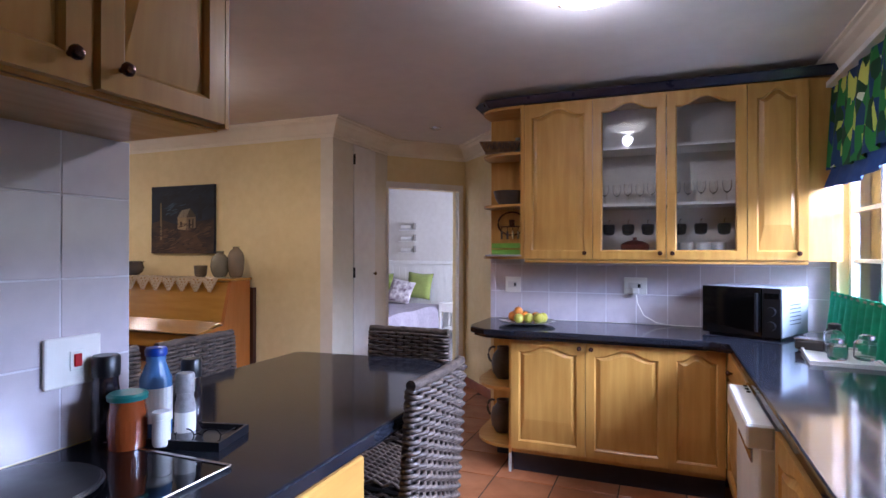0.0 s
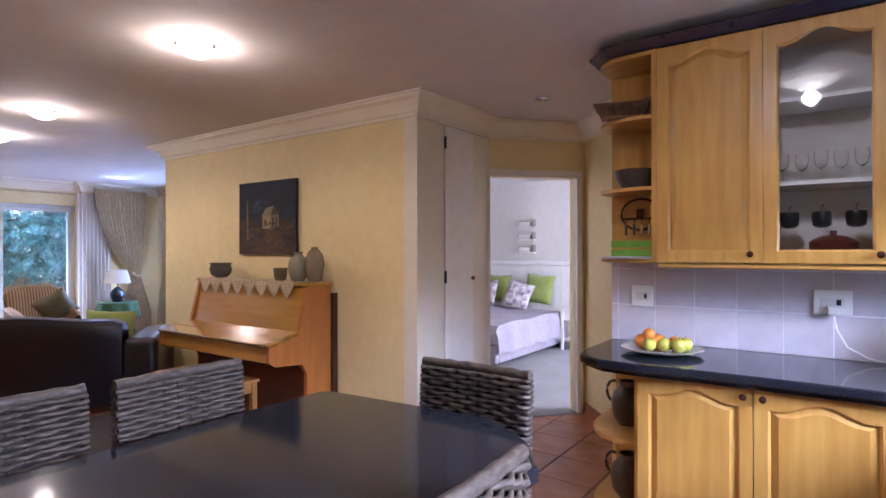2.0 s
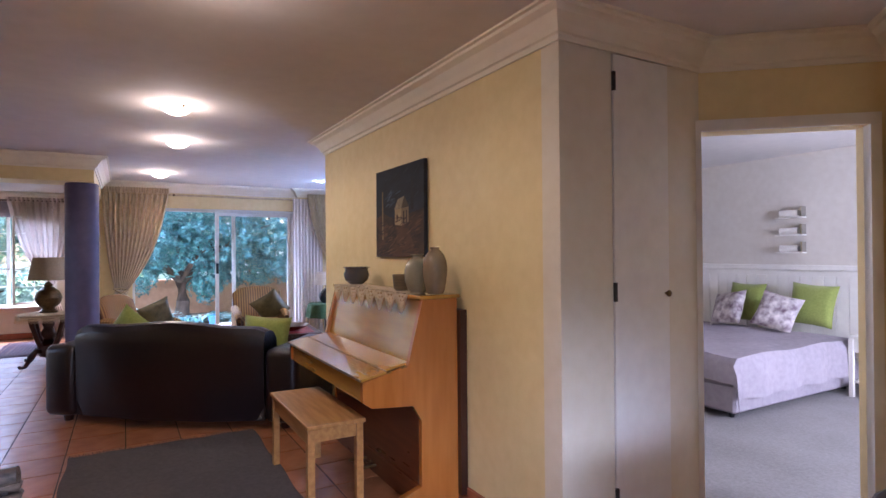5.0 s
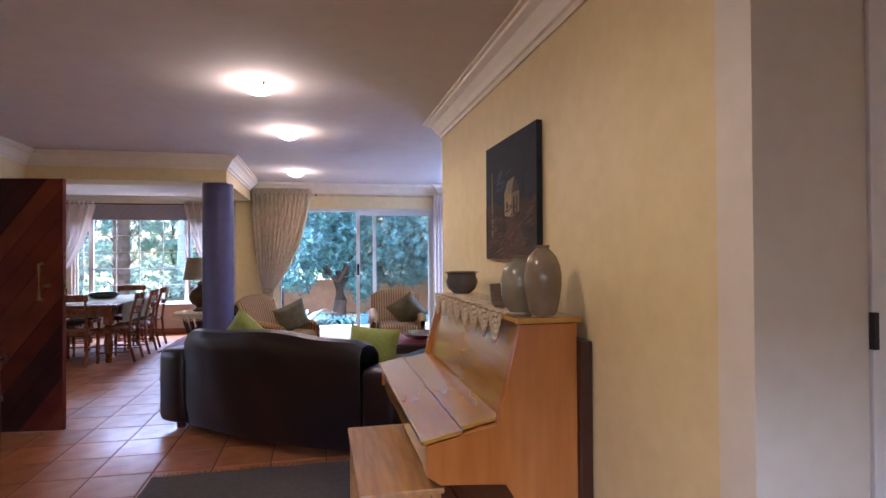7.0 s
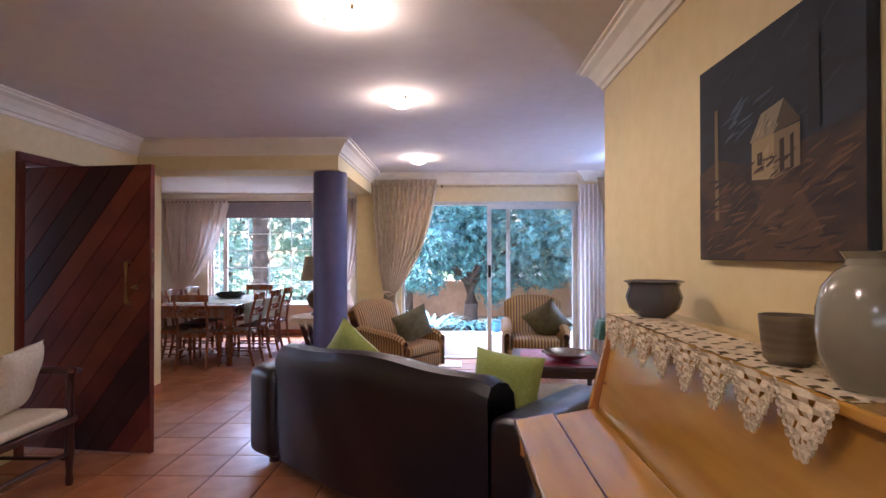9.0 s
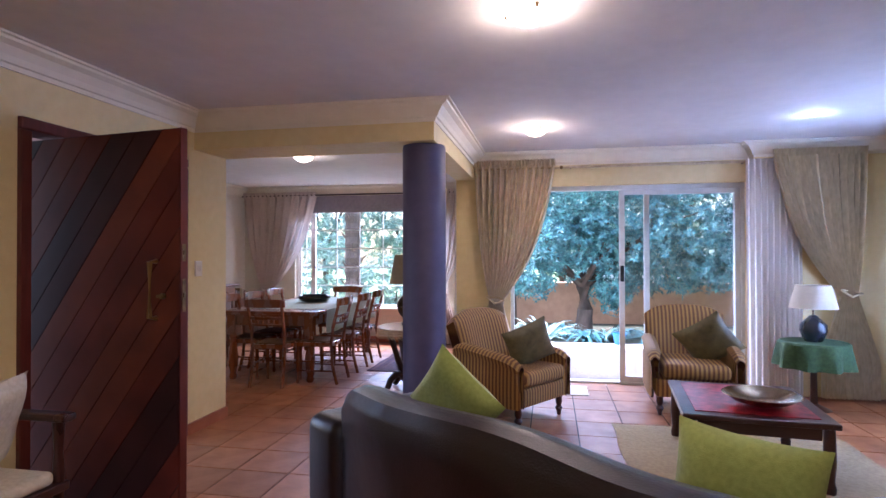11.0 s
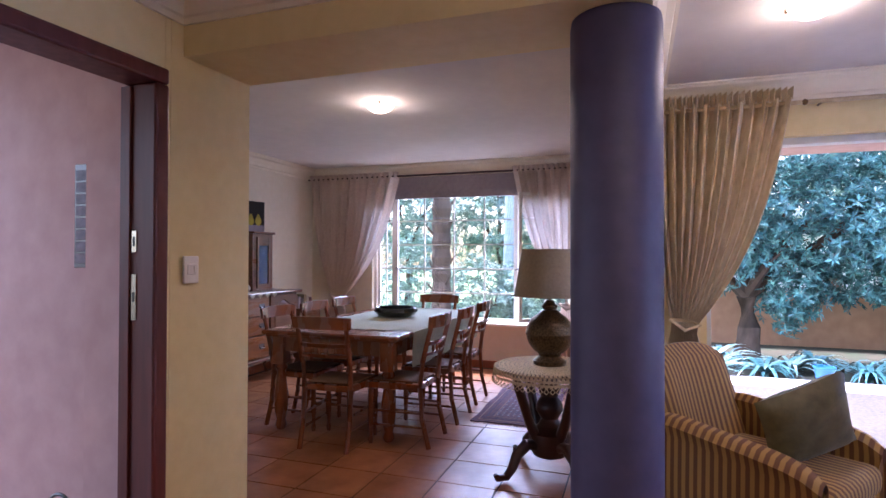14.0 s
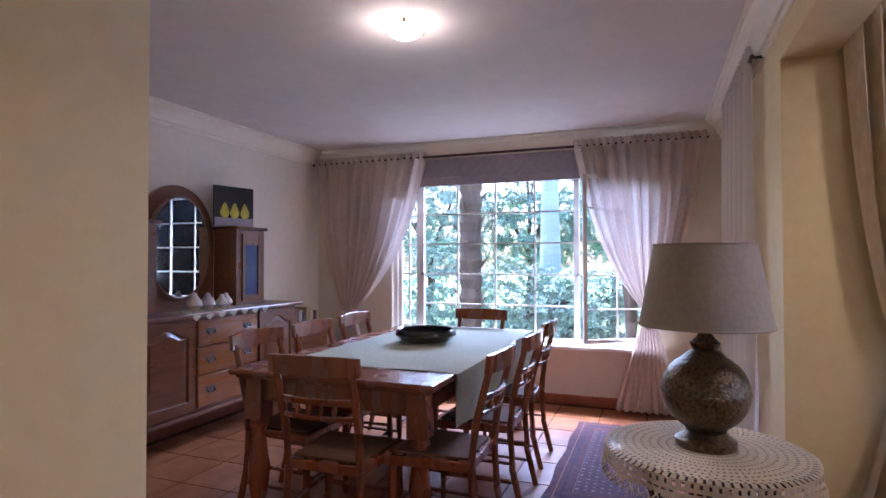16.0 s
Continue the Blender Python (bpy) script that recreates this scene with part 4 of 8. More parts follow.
for i in range(6):
    part("vent_slot", bx(0.2202, 0.2215, 0.10, 0.26, 0.08 + 0.022 * i, 0.085 + 0.022 * i), "black", mw)

# fruit plate
fp = thing("plate", "grey glazed plate with a dark rim on the worktop", "plate", (0.30, 4.13, 0.916))
part("dish", lathe(B(), [(0.10, 0), (0.115, 0.004), (0.185, 0.020), (0.192, 0.026), (0.178, 0.024), (0.11, 0.010), (0.002, 0.008)], 40), surf("pale_stoneware", srgb("aaa69a"), srgb("8f8b80"), 9, rough=0.25, coat=0.4), fp, smooth=True)
part("foot", lathe(B(), [(0.10, 0.0), (0.102, 0.002), (0.099, 0.006)], 32), "pot_dark", fp)
FR = {"orange": surf("orange_peel", srgb("d9872c"), srgb("cf7a22"), 20, rough=0.4, bump=0.3, bscale=200), "yellow": surf("yellow_green_fruit", srgb("c2b444"), srgb("a3a03a"), 9, rough=0.35), "green": surf("green_fruit", srgb("b5a63a"), srgb("96943a"), 9, rough=0.35)}
for i, (dx, dy, dz, r, k) in enumerate(((-0.10, 0.02, 0, .036, "orange"), (-0.045, -0.05, 0, .032, "yellow"), (-0.03, 0.05, 0, .036, "orange"), (0.02, -0.03, 0, .034, "yellow"), (0.085, -0.03, 0, .036, "green"), (0.05, 0.05, 0, .034, "orange"), (0.10, 0.04, 0, .034, "yellow"), (-0.06, 0.0, .045, .03, "orange"))):
    f = thing({"orange": "orange", "yellow": "pear", "green": "apple"}[k], {"orange": "round orange fruit on the grey plate", "yellow": "yellow-green pear on the grey plate", "green": "yellow-green apple on the grey plate"}[k], "fruit", (0.30 + dx, 4.13 + dy, 0.926 + dz), group="fruit on the plate")
    prof = [(0.002, 0)] + [(r * math.sin(a), r - r * math.cos(a)) for a in [math.pi * q / 10 for q in range(1, 10)]] + [(0.004, 2 * r * 0.97), (0.002, 2 * r * 0.95)]
    part("flesh", lathe(B(), prof, 18), FR[k], f, smooth=True)
    part("stalk", tube(B(), [(0, 0, 2 * r * 0.94), (0.003, 0, 2 * r + 0.006)], 0.0018, 5), "bark", f)

# tray of glass jars by the window
tr = thing("tray", "white enamel tray with raised edge holding glass jars", "tray", (1.92, 3.50, 0.916), -6)
bm = B()
box(bm, -0.13, 0.15, -0.26, 0.24, 0, 0.006)
for a in ((-0.13, 0.15, -0.26, -0.245), (-0.13, 0.15, 0.225, 0.24), (-0.13, -0.118, -0.245, 0.225), (0.138, 0.15, -0.245, 0.225)):
    box(bm, *a, 0.006, 0.018)
part("base", bm, "white", tr)
for i, (x, y, r, h) in enumerate(((1.93, 3.58, .045, .14), (2.02, 3.44, .05, .11), (1.90, 3.40, .04, .09))):
    j = thing("glass_jar", "clear glass jar with a clip lid on the white tray", "jar", (x, y, 0.9225), group="jars on the tray")
    part("body", lathe(B(), [(r * .8, 0), (r, .01), (r, h * .7), (r * .6, h * .85), (r * .55, h * .85), (r * .92, h * .66), (r * .92, .014), (.002, .012)], 20), "clear", j, smooth=True)
    part("lid", lathe(B(), [(r * .62, h * .855), (r * .62, h), (r * .3, h + .006), (.002, h + .006)], 18), "black" if i == 0 else "clear", j, smooth=True)
t = thing("small_box", "dark rectangular butter dish on the white tray", "dish", (1.86, 3.66, 0.9225), -30)
part("body", bx(-0.07, 0.07, -0.04, 0.04, 0, 0.045, 0.008, 2), "pot_dark", t)
part("lid", bx(-0.072, 0.072, -0.042, 0.042, 0.046, 0.056, 0.003), "steel", t)

# kitchen window, blind and cafe curtain
kw = thing("window_kitchen", "white multi-pane kitchen window above the worktop", "window", (KX + 0.06, 1.3, 1.02), kind="structure")
W, H = 3.03, 0.96
for a in ((0, 0.05, 0, W, 0, 0.05), (0, 0.05, 0, W, H - 0.05, H), (0, 0.05, 0, 0.05, 0.05, H - 0.05), (0, 0.05, W - 0.05, W, 0.05, H - 0.05)):
    part("window_frame", bx(*a), "white", kw)
for i in range(1, 6):
    y = W * i / 6
    part("mullion", bx(0.012, 0.036, y - 0.014, y + 0.014, 0.05, H - 0.05), "white", kw)
for z in (0.34, 0.63):
    part("glazing_bar", bx(0.014, 0.034, 0.05, W - 0.05, z - 0.01, z + 0.01), "white", kw)
p = part("pane", bx(0.022, 0.026, 0.05, W - 0.05, 0.05, H - 0.05), "pane", kw)
p.visible_shadow = False
part("window_sill", bx(-0.06, 0.14, -0.02, W + 0.02, -0.02, -0.002), "white", kw)

LEAFY = surf("leaf_print_cotton", srgb("2e6b32"), srgb("c9cf86"), 16, (1, 1, 0.5), rough=0.85)
nt = LEAFY.node_tree
vn = nt.nodes.new("ShaderNodeTexVoronoi")
vn.inputs["Scale"].default_value = 21
vr = nt.nodes.new("ShaderNodeValToRGB")
for i, (p_, c_) in enumerate(((0.0, "123f1c"), (0.35, "2f7a33"), (0.6, "1a3a68"), (0.8, "c9cf5a"), (0.9, "dfe3d0"))):
    e = vr.color_ramp.elements[i] if i < 2 else vr.color_ramp.elements.new(p_)
    e.position, e.color = p_, srgb(c_)
vr.color_ramp.interpolation = "CONSTANT"
mp_ = next(n for n in nt.nodes if n.type == "MAPPING")
nt.links.new(mp_.outputs[0], vn.inputs["Vector"])
nt.links.new(vn.outputs["Color"], vr.inputs[0])
nt.links.new(vr.outputs[0], next(n for n in nt.nodes if n.type == "HUE_SAT").inputs["Color"])
BLUE = surf("blue_blind_cotton", srgb("2c4a86"), srgb("24407a"), 30, rough=0.9)
GREEN = surf("green_cafe_cloth", srgb("2f9a6c"), srgb("26855c"), 30, rough=0.9)
bl = thing("roman_blind", "leaf-patterned fabric blind with a blue hem, half raised", "blind", (2.04, 4.27, 0))


def cloth(x0, x1, z0, z1, amp, waves, y0=0.0, y1=-3.1, nu=90, nv=10):
    def f(u, v):
        k = amp * (0.4 + 0.6 * (1 - v)) * math.sin(waves * 2 * math.pi * u + 0.6 * math.sin(9 * u))
        return (x0 + (x1 - x0) * (1 - v) + k, y0 + (y1 - y0) * u, z0 + (z1 - z0) * v + 0.012 * math.sin(23 * u) * (1 - v))
    return f


part("valance", grid(B(), 90, 10, cloth(0.015, -0.01, 1.86, 2.34, 0.022, 18)), LEAFY, bl, smooth=True)
part("hem_fold", grid(B(), 90, 10, cloth(0.02, -0.02, 1.76, 1.90, 0.016, 14)), BLUE, bl, "blue blind fold", smooth=True)
part("batten", bx(-0.02, 0.06, -3.1, 0, 2.34, 2.37), "white", bl)
cc = thing("cafe_curtain", "green cloth curtain gathered along the lower window", "curtain", (2.08, 4.30, 0))
part("cloth", grid(B(), 420, 10, cloth(0.0, -0.01, 0.925, 1.18, 0.03, 30)), GREEN, cc, smooth=True)
part("rail", tube(B(), [(0, 0, 1.165), (0, -3.0, 1.165)], 0.006, 6), "brass", cc)

# left wall: tiles' cabinet, hob, peninsula
c = thing("wall_cabinet", "honey-wood wall cabinet with panel doors above the hob", "cabinet", (0.14, 1.49, 1.715), 90, group="kitchen wall cabinets")
part("body", bx(-2.6, 0, 0.003, 0.355, 0, 0.76), "pine", c)
for i in range(7):
    cabinet_door(c, 0.33, 0.75, x=-0.345 - 0.345 * i, z=0.008, knob_at=(0.285 if i % 2 else 0.045, 0.05), rise=0.03)
part("underside", bx(-2.59, -0.01, 0.01, 0.35, -0.006, -0.001), "pine_h", c)
part("end_stile", bx(-0.012, 0.0, -0.018, 0.002, 0.0, 0.76), "pine", c)
pen = thing("peninsula_top", "dark granite breakfast counter with clipped corners", "worktop", (0, 0, 0))
part("slab", prism(B(), [(-0.50, 2.64), (-0.46, 2.67), (0.16, 2.72), (0.34, 2.60), (0.44, 2.46), (0.44, -1.58), (-0.215, -1.58), (-0.215, 1.515), (-0.50, 1.515)], 0.88, 0.92, 0.007), "granite", pen)
part("edge_band", prism(B(), [(-0.48, 2.62), (0.15, 2.69), (0.32, 2.57), (0.42, 2.44), (0.42, 1.74), (0.30, 1.74), (0.2, 2.4), (-0.4, 2.5), (-0.4, 1.53), (-0.48, 1.53)], 0.864, 0.879), "granite", pen)
pc = thing("base_cabinet", "honey-wood drawer cabinet under the breakfast counter", "cabinet", (0.395, 1.73, 0), 90, group="kitchen base cabinets")
part("body", bx(-3.3, 0, 0.003, 0.60, 0.13, 0.862), "pine", pc)
part("kickboard", bx(-3.3, 0, 0.05, 0.07, 0, 0.128), "kick", pc)
for i in range(5):
    for z0, z1 in ((0.16, 0.42), (0.425, 0.66), (0.665, 0.855)):
        f = part("drawer_front", bx(-0.65 - 0.65 * i + 0.004, -0.65 * i - 0.004, -0.02, 0.0, z0, z1, 0.006), "pine_h", pc)
        knob(f, -0.325 - 0.65 * i, -0.02, z1 - 0.07)
hob = thing("hob", "black glass hob with a steel front rim set in the counter", "hob", (0, 0, 0.9205))
part("glass_top", bx(-0.16, 0.26, 0.82, 1.38, 0, 0.005, 0.002), "blackgloss", hob)
part("rim", bx(-0.16, 0.265, 1.38, 1.388, 0, 0.009, 0.002), "steel", hob, "thin steel rim")
part("side_rim", bx(0.261, 0.268, 0.82, 1.38, 0, 0.009, 0.002), "steel", hob)
rp = thing("round_pan_lid", "black round pan lid lying on the hob", "lid", (-0.02, 1.11, 0.926))
part("disc", lathe(B(), [(0.14, 0), (0.145, 0.006), (0.14, 0.012), (0.10, 0.018), (0.03, 0.022), (0.002, 0.022)], 36), "black", rp, smooth=True)
part("rim", lathe(B(), [(0.145, 0.002), (0.149, 0.006), (0.145, 0.01)], 36), "black", rp, smooth=True)
bt = thing("black_tray", "black rectangular tray holding spectacles behind the jars", "tray", (0.0, 1.49, 0.9205), 14)
bm = B()
box(bm, -0.13, 0.15, -0.075, 0.075, 0, 0.006)
for a in ((-0.13, 0.15, -0.075, -0.067), (-0.13, 0.15, 0.067, 0.075), (-0.13, -0.122, -0.067, 0.067), (0.142, 0.15, -0.067, 0.067)):
    box(bm, *a, 0.006, 0.022)
part("base", bm, "black", bt)
gl = thing("spectacles", "pair of dark-framed spectacles lying on the black tray", "spectacles", (0.085, 1.465, 0.945), 20)
for s in (-1, 1):
    part("lens_rim", tube(B(), [(0.034 * s + 0.024 * math.cos(a), 0.004 * math.sin(a), 0.018 * math.sin(a)) for a in [2 * math.pi * i / 16 for i in range(17)]], 0.0018, 6), "black", gl)
    part("arm", tube(B(), [(0.06 * s, 0, 0.005), (0.062 * s, 0.06, 0.0), (0.05 * s, 0.11, -0.012)], 0.0018, 5), "black", gl)
part("bridge", tube(B(), [(-0.01, 0, 0.004), (0, -0.001, 0.008), (0.01, 0, 0.004)], 0.0018, 5), "black", gl)


def bottle(name, label, x, y, r, h, body, lid, lid_h, fill=None, cat="jar", neck=0.7, z=0.9205):
    t = thing(name, label, cat, (x, y, z), group="jars beside the hob")
    part("body", lathe(B(), [(r * .85, 0), (r, .006), (r, (h - lid_h) * .72), (r * neck, (h - lid_h) * .92), (r * neck, h - lid_h)], 24), body, t, smooth=True)
    part("lid", lathe(B(), [(r * neck * 1.12, h - lid_h + .001), (r * neck * 1.15, h - .006), (r * neck, h), (.002, h)], 22), lid, t, smooth=True)
    part("label", lathe(B(), [(r * 1.012, (h - lid_h) * .2), (r * 1.012, (h - lid_h) * .62)], 24, closed=False), fill or "white", t, "plain paper label")
    return t


JAM = surf("amber_preserve", srgb("8a431c"), srgb("6f3214"), 10, rough=0.15, coat=0.6)
BLUEP = surf("blue_plastic_lid", srgb("1f3f9a"), srgb("1a378a"), 20, rough=0.35)
TEAL = surf("teal_lid", srgb("1f6a62"), srgb("1a5c55"), 20, rough=0.4)
SALT = surf("salt_grains", srgb("a29e9c"), srgb("8a8684"), 90, rough=0.3, coat=0.3)
BLUEB = surf("pale_blue_plastic", srgb("5a7fae"), srgb("4c709e"), 10, rough=0.25, coat=0.3)
AMB = surf("dark_glass", srgb("2a2427"), srgb("1f1a1c"), 10, rough=0.12, coat=0.5)
bottle("pepper_mill", "dark glass pepper mill with a black cap", -0.165, 1.405, 0.033, 0.222, AMB, "black", 0.055, AMB, "mill", 0.9)
bottle("honey_jar", "amber preserve jar with a teal lid", -0.065, 1.388, 0.045, 0.140, JAM, TEAL, 0.018, JAM, neck=0.9)
bottle("vitamin_bottle", "pale blue plastic bottle with a blue cap", -0.080, 1.484, 0.040, 0.235, BLUEB, BLUEP, 0.022, "white", "bottle", 0.6)
bottle("spice_jar", "brown spice jar with a black lid", -0.015, 1.540, 0.027, 0.20, AMB, "black", 0.05, AMB, neck=0.85)
bottle("salt_mill", "clear glass salt mill with a white label", 0.035, 1.472, 0.025, 0.172, SALT, SALT, 0.05, "white", "mill", 0.8, 0.9275)
bottle("medicine_tub", "small white medicine tub with a paper label", 0.012, 1.420, 0.021, 0.085, "white", "white", 0.018, "white", "tub", 1.0, 0.9275)
s = thing("cooker_switch", "white cooker isolator plate with a red rocker switch", "switch", (-0.212, 1.345, 1.135), 90)
part("plate", bx(-0.072, 0.072, -0.014, 0, -0.062, 0.062, 0.005, 2), "white", s)
part("surround", bx(-0.012, 0.026, -0.018, -0.014, -0.022, 0.026, 0.001), "white", s)
part("rocker", bx(-0.004, 0.016, -0.023, -0.018, -0.014, 0.018, 0.002), surf("red_rocker", srgb("b01e22"), srgb("9c181c"), 20, rough=0.3), s, "red rocker switch")

# woven chairs
def wicker_chair():
    """A padded woven chair: dark cores wrapped in closed strands that pass over and under upright stakes."""
    c = thing("woven_chair", "grey-brown woven chair tucked under the dark granite counter", "chair", (0, 0, -50), group="woven chairs round the counter")

    def loop(parity, w, depth, bow, n=10):
        """One strand, woven along the front and back again along the rear."""
        pts = []
        for side in (-1, 1):
            for k in range(2 * n + 1):
                u = k / (2 * n) if side < 0 else 1 - k / (2 * n)
                s = math.sin(math.pi * (n * u + parity)) * 0.0105
                edge = 0.006 * (1 - abs(2 * u - 1) ** 6)
                pts.append(((2 * u - 1) * w, side * (depth / 2 - 0.006 + edge) + s * side + bow * (1 - (2 * u - 1) ** 2), 0.0028 * math.sin(math.pi * (2 * n * u))))
        pts.append(pts[0])
        bm = tube(B(), pts, 0.0078, 6, caps=False)
        me = bpy.data.meshes.new("strand")
        for f in bm.faces:
            f.smooth = True
        bm.to_mesh(me)
        bm.free()
        me.materials.append(M["wicker"])
        return me

    def wrap(parent, meshes, count, place, turn=(0, 0, 0)):
        for r in range(count):
            o = new("strand", meshes[r % 2])
            o.parent, o.location, o.rotation_euler = parent, place(r), turn

    backs = [loop(p, 0.212, 0.034, 0.010) for p in (0, 1)]
    core = side_core(-0.198, 0.198, 0.44, 1.005, 0.228, 0.030)
    back = part("backrest", core, "wicker_core", c)
    wrap(back, backs, 35, lambda r: (0, 0.218 + 0.03 * r / 34, 0.45 + 0.0163 * r))
    bm = B()
    tube(bm, [(-0.212 + 0.424 * k / 12, 0.25 + 0.010 * math.sin(math.pi * k / 12), 1.020 + 0.002 * math.sin(9 * k)) for k in range(13)], 0.017, 10)
    part("top_edge", bm, "wicker", c, smooth=True)
    seats = [loop(p, 0.212, 0.05, 0.0) for p in (0, 1)]
    seat = part("seat", bx(-0.20, 0.20, -0.22, 0.20, 0.42, 0.452, 0.01), "wicker_core", c)
    wrap(seat, seats, 26, lambda r: (0, -0.215 + 0.0165 * r, 0.436), (radians(90), 0, 0))
    apron = part("apron", bx(-0.195, 0.195, -0.218, -0.206, 0.31, 0.41), "wicker_core", c)
    wrap(apron, backs, 6, lambda r: (0, -0.222, 0.32 + 0.0165 * r))
    for sx in (-1, 1):
        for sy in (-1, 1):
            part("leg", prism(B(), [(sx * 0.19 - 0.022, sy * 0.19 - 0.022), (sx * 0.19 + 0.022, sy * 0.19 - 0.022), (sx * 0.19 + 0.022, sy * 0.19 + 0.022), (sx * 0.19 - 0.022, sy * 0.19 + 0.022)], 0.0, 0.41, 0.004), "darkwood", c)
    return c


def side_core(x0, x1, z0, z1, y, t):
    """A thin leaning board under the weave."""
    bm = box(B(), x0, x1, -t / 2 + 0.008, t / 2 - 0.008, z0, z1)
    for v in bm.verts:
        v.co.y += y + 0.03 * (v.co.z - z0) / (z1 - z0) - 0.008
    return bm


ch = wicker_chair()
for x, y, a in ((0.0, 2.63, 0), (0.245, 2.06, -90), (-0.49, 2.27, 90), (-0.52, 1.78, 90)):
    copy_thing(ch, pose(x, y, 0, 0, 0, a))
for o in [*ch.children_recursive, ch]:
    bpy.data.objects.remove(o)

# round ceiling lamp in the kitchen, vent, downlights
def ceiling_lamp(x, y, r=0.14, z=CEIL, label="lit round glass ceiling lamp with a white rim"):
    t = thing("ceiling_lamp", label, "lamp", (x, y, z), group="ceiling lamps")
    part("base", lathe(B(), [(r * 0.8, -0.022), (r * 0.85, -0.001)], 32), "white", t, smooth=True)
    p = part("bowl", lathe(B(), [(0.002, -0.074), (r * 0.3, -0.071), (r * 0.55, -0.063), (r * 0.76, -0.051), (r * 0.91, -0.036), (r, -0.022)], 32, closed=False), "lampglass", t, smooth=True)
    p.visible_shadow = False
    for k in range(3):
        a = 2 * math.pi * k / 3 + 0.4
        part("clip", bx(r * 0.97 * math.cos(a) - 0.008, r * 0.97 * math.cos(a) + 0.008, r * 0.97 * math.sin(a) - 0.008, r * 0.97 * math.sin(a) + 0.008, -0.034, -0.014, 0.002), "brass", t)
    return t


for x, y in ((-1.72, 2.90), (-3.95, 2.98), (-5.33, 3.09), (-7.72, 3.06), (-8.60, 0.48), (0.87, 2.72)):
    ceiling_lamp(x, y, 0.15 if x > 0 else 0.105)
t = thing("ceiling_vent", "small round white recessed vent in the ceiling", "vent", (-0.71, 4.93, CEIL))
part("ring", lathe(B(), [(0.03, -0.012), (0.05, -0.008), (0.055, -0.001)], 20), "steel", t, smooth=True)
part("cap", lathe(B(), [(0.002, -0.016), (0.028, -0.015), (0.03, -0.012)], 20), "steel", t, smooth=True)
t = thing("downlight", "small recessed downlight in a white ring", "lamp", (-7.68, 5.23, CEIL))
part("ring", lathe(B(), [(0.03, -0.01), (0.045, -0.006), (0.05, -0.001)], 20), "white", t, smooth=True)
p = part("lens", lathe(B(), [(0.002, -0.012), (0.028, -0.011)], 16, closed=False), "lampglass", t)
p.visible_shadow = False

# store door and the lobby door frame
sd = thing("door_store", "tall narrow white cupboard door with a round brass knob, closed", "door", (-1.372, 4.66, 0), 90, kind="structure")
part("leaf", bx(0.0, 0.385, -0.0, 0.03, 0.02, 2.35, 0.002), "white", sd)
knob(sd, 0.355, 0.0, 1.20, "brass", "round brass knob", 0.016)
for z in (0.25, 1.22, 2.22):
    part("hinge", bx(-0.006, 0.008, -0.008, 0.006, z - 0.045, z + 0.045), "black", sd)
ang = math.degrees(math.atan2(dd.y, dd.x))
df = thing("door_bedroom", "white painted door frame of the open bedroom doorway", "door", (DA.x, DA.y, 0), ang, kind="structure")
for a in ((-0.02, 0.008), (0.80, 0.85)):
    part("door_jamb", bx(a[0], a[1], -0.02, 0.05, 0, 2.04), "white", df)
part("door_head", bx(-0.02, 0.85, -0.02, 0.05, 2.041, 2.10), "white", df)

# ---- living room ----
def side_shape(bm, pts, x0, x1):
    """A board with an outline in yz, from x0 to x1."""
    a = [bm.verts.new((x0, y, z)) for y, z in pts]
    b = [bm.verts.new((x1, y, z)) for y, z in pts]
    bm.faces.new(a)
    bm.faces.new(b[::-1])
    for i in range(len(pts)):
        j = (i + 1) % len(pts)
        bm.faces.new((a[i], b[i], b[j], a[j]))
    bmesh.ops.recalc_face_normals(bm, faces=bm.faces[:])
    return bm


PX0, PX1 = -3.64, -2.19
pn = thing("upright_piano", "polished cherry-wood upright piano, its key lid closed, against the yellow wall", "piano", (0, 0, 0))
prof = [(4.28, 0), (4.28, 1.155), (4.06, 1.155), (3.97, 0.80), (3.71, 0.745), (3.71, 0.64), (3.76, 0.605), (4.0, 0.585), (4.05, 0.50), (4.05, 0.14), (3.93, 0.10), (3.93, 0)]
for a, b in ((PX0, PX0 + 0.035), (PX1 - 0.035, PX1)):
    part("side_panel", side_shape(B(), prof, a, b), "piano_v", pn)
part("top_lid", bx(PX0 - 0.004, PX1 + 0.004, 4.045, 4.30, 1.156, 1.178, 0.005, 2), "piano", pn)
part("upper_panel", side_shape(B(), [(4.0, 0.80), (4.075, 1.15), (4.10, 1.15), (4.03, 0.80)], PX0 + 0.036, PX1 - 0.036), "piano", pn)
# shade under the key bed is put into these two parts' colour
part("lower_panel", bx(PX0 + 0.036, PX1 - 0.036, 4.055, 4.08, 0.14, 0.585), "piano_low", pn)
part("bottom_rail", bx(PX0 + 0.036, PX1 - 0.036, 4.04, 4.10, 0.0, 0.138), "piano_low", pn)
fb = part("key_lid", side_shape(B(), [(3.70, 0.749), (3.84, 0.778), (3.84, 0.79), (3.695, 0.762)], PX0, PX1), "piano", pn)
part("key_lid_back", side_shape(B(), [(3.843, 0.779), (3.99, 0.808), (3.99, 0.82), (3.843, 0.792)], PX0 + 0.036, PX1 - 0.036), "piano", pn)
part("lid_hinge", bx(PX0, PX1, 3.839, 3.8435, 0.786, 0.7935), "brass", pn, "long brass hinge")
part("lid_edge", tube(B(), [(PX0, 3.697, 0.756), (PX1, 3.697, 0.756)], 0.007, 8), "brass", pn, "thin brass edge")
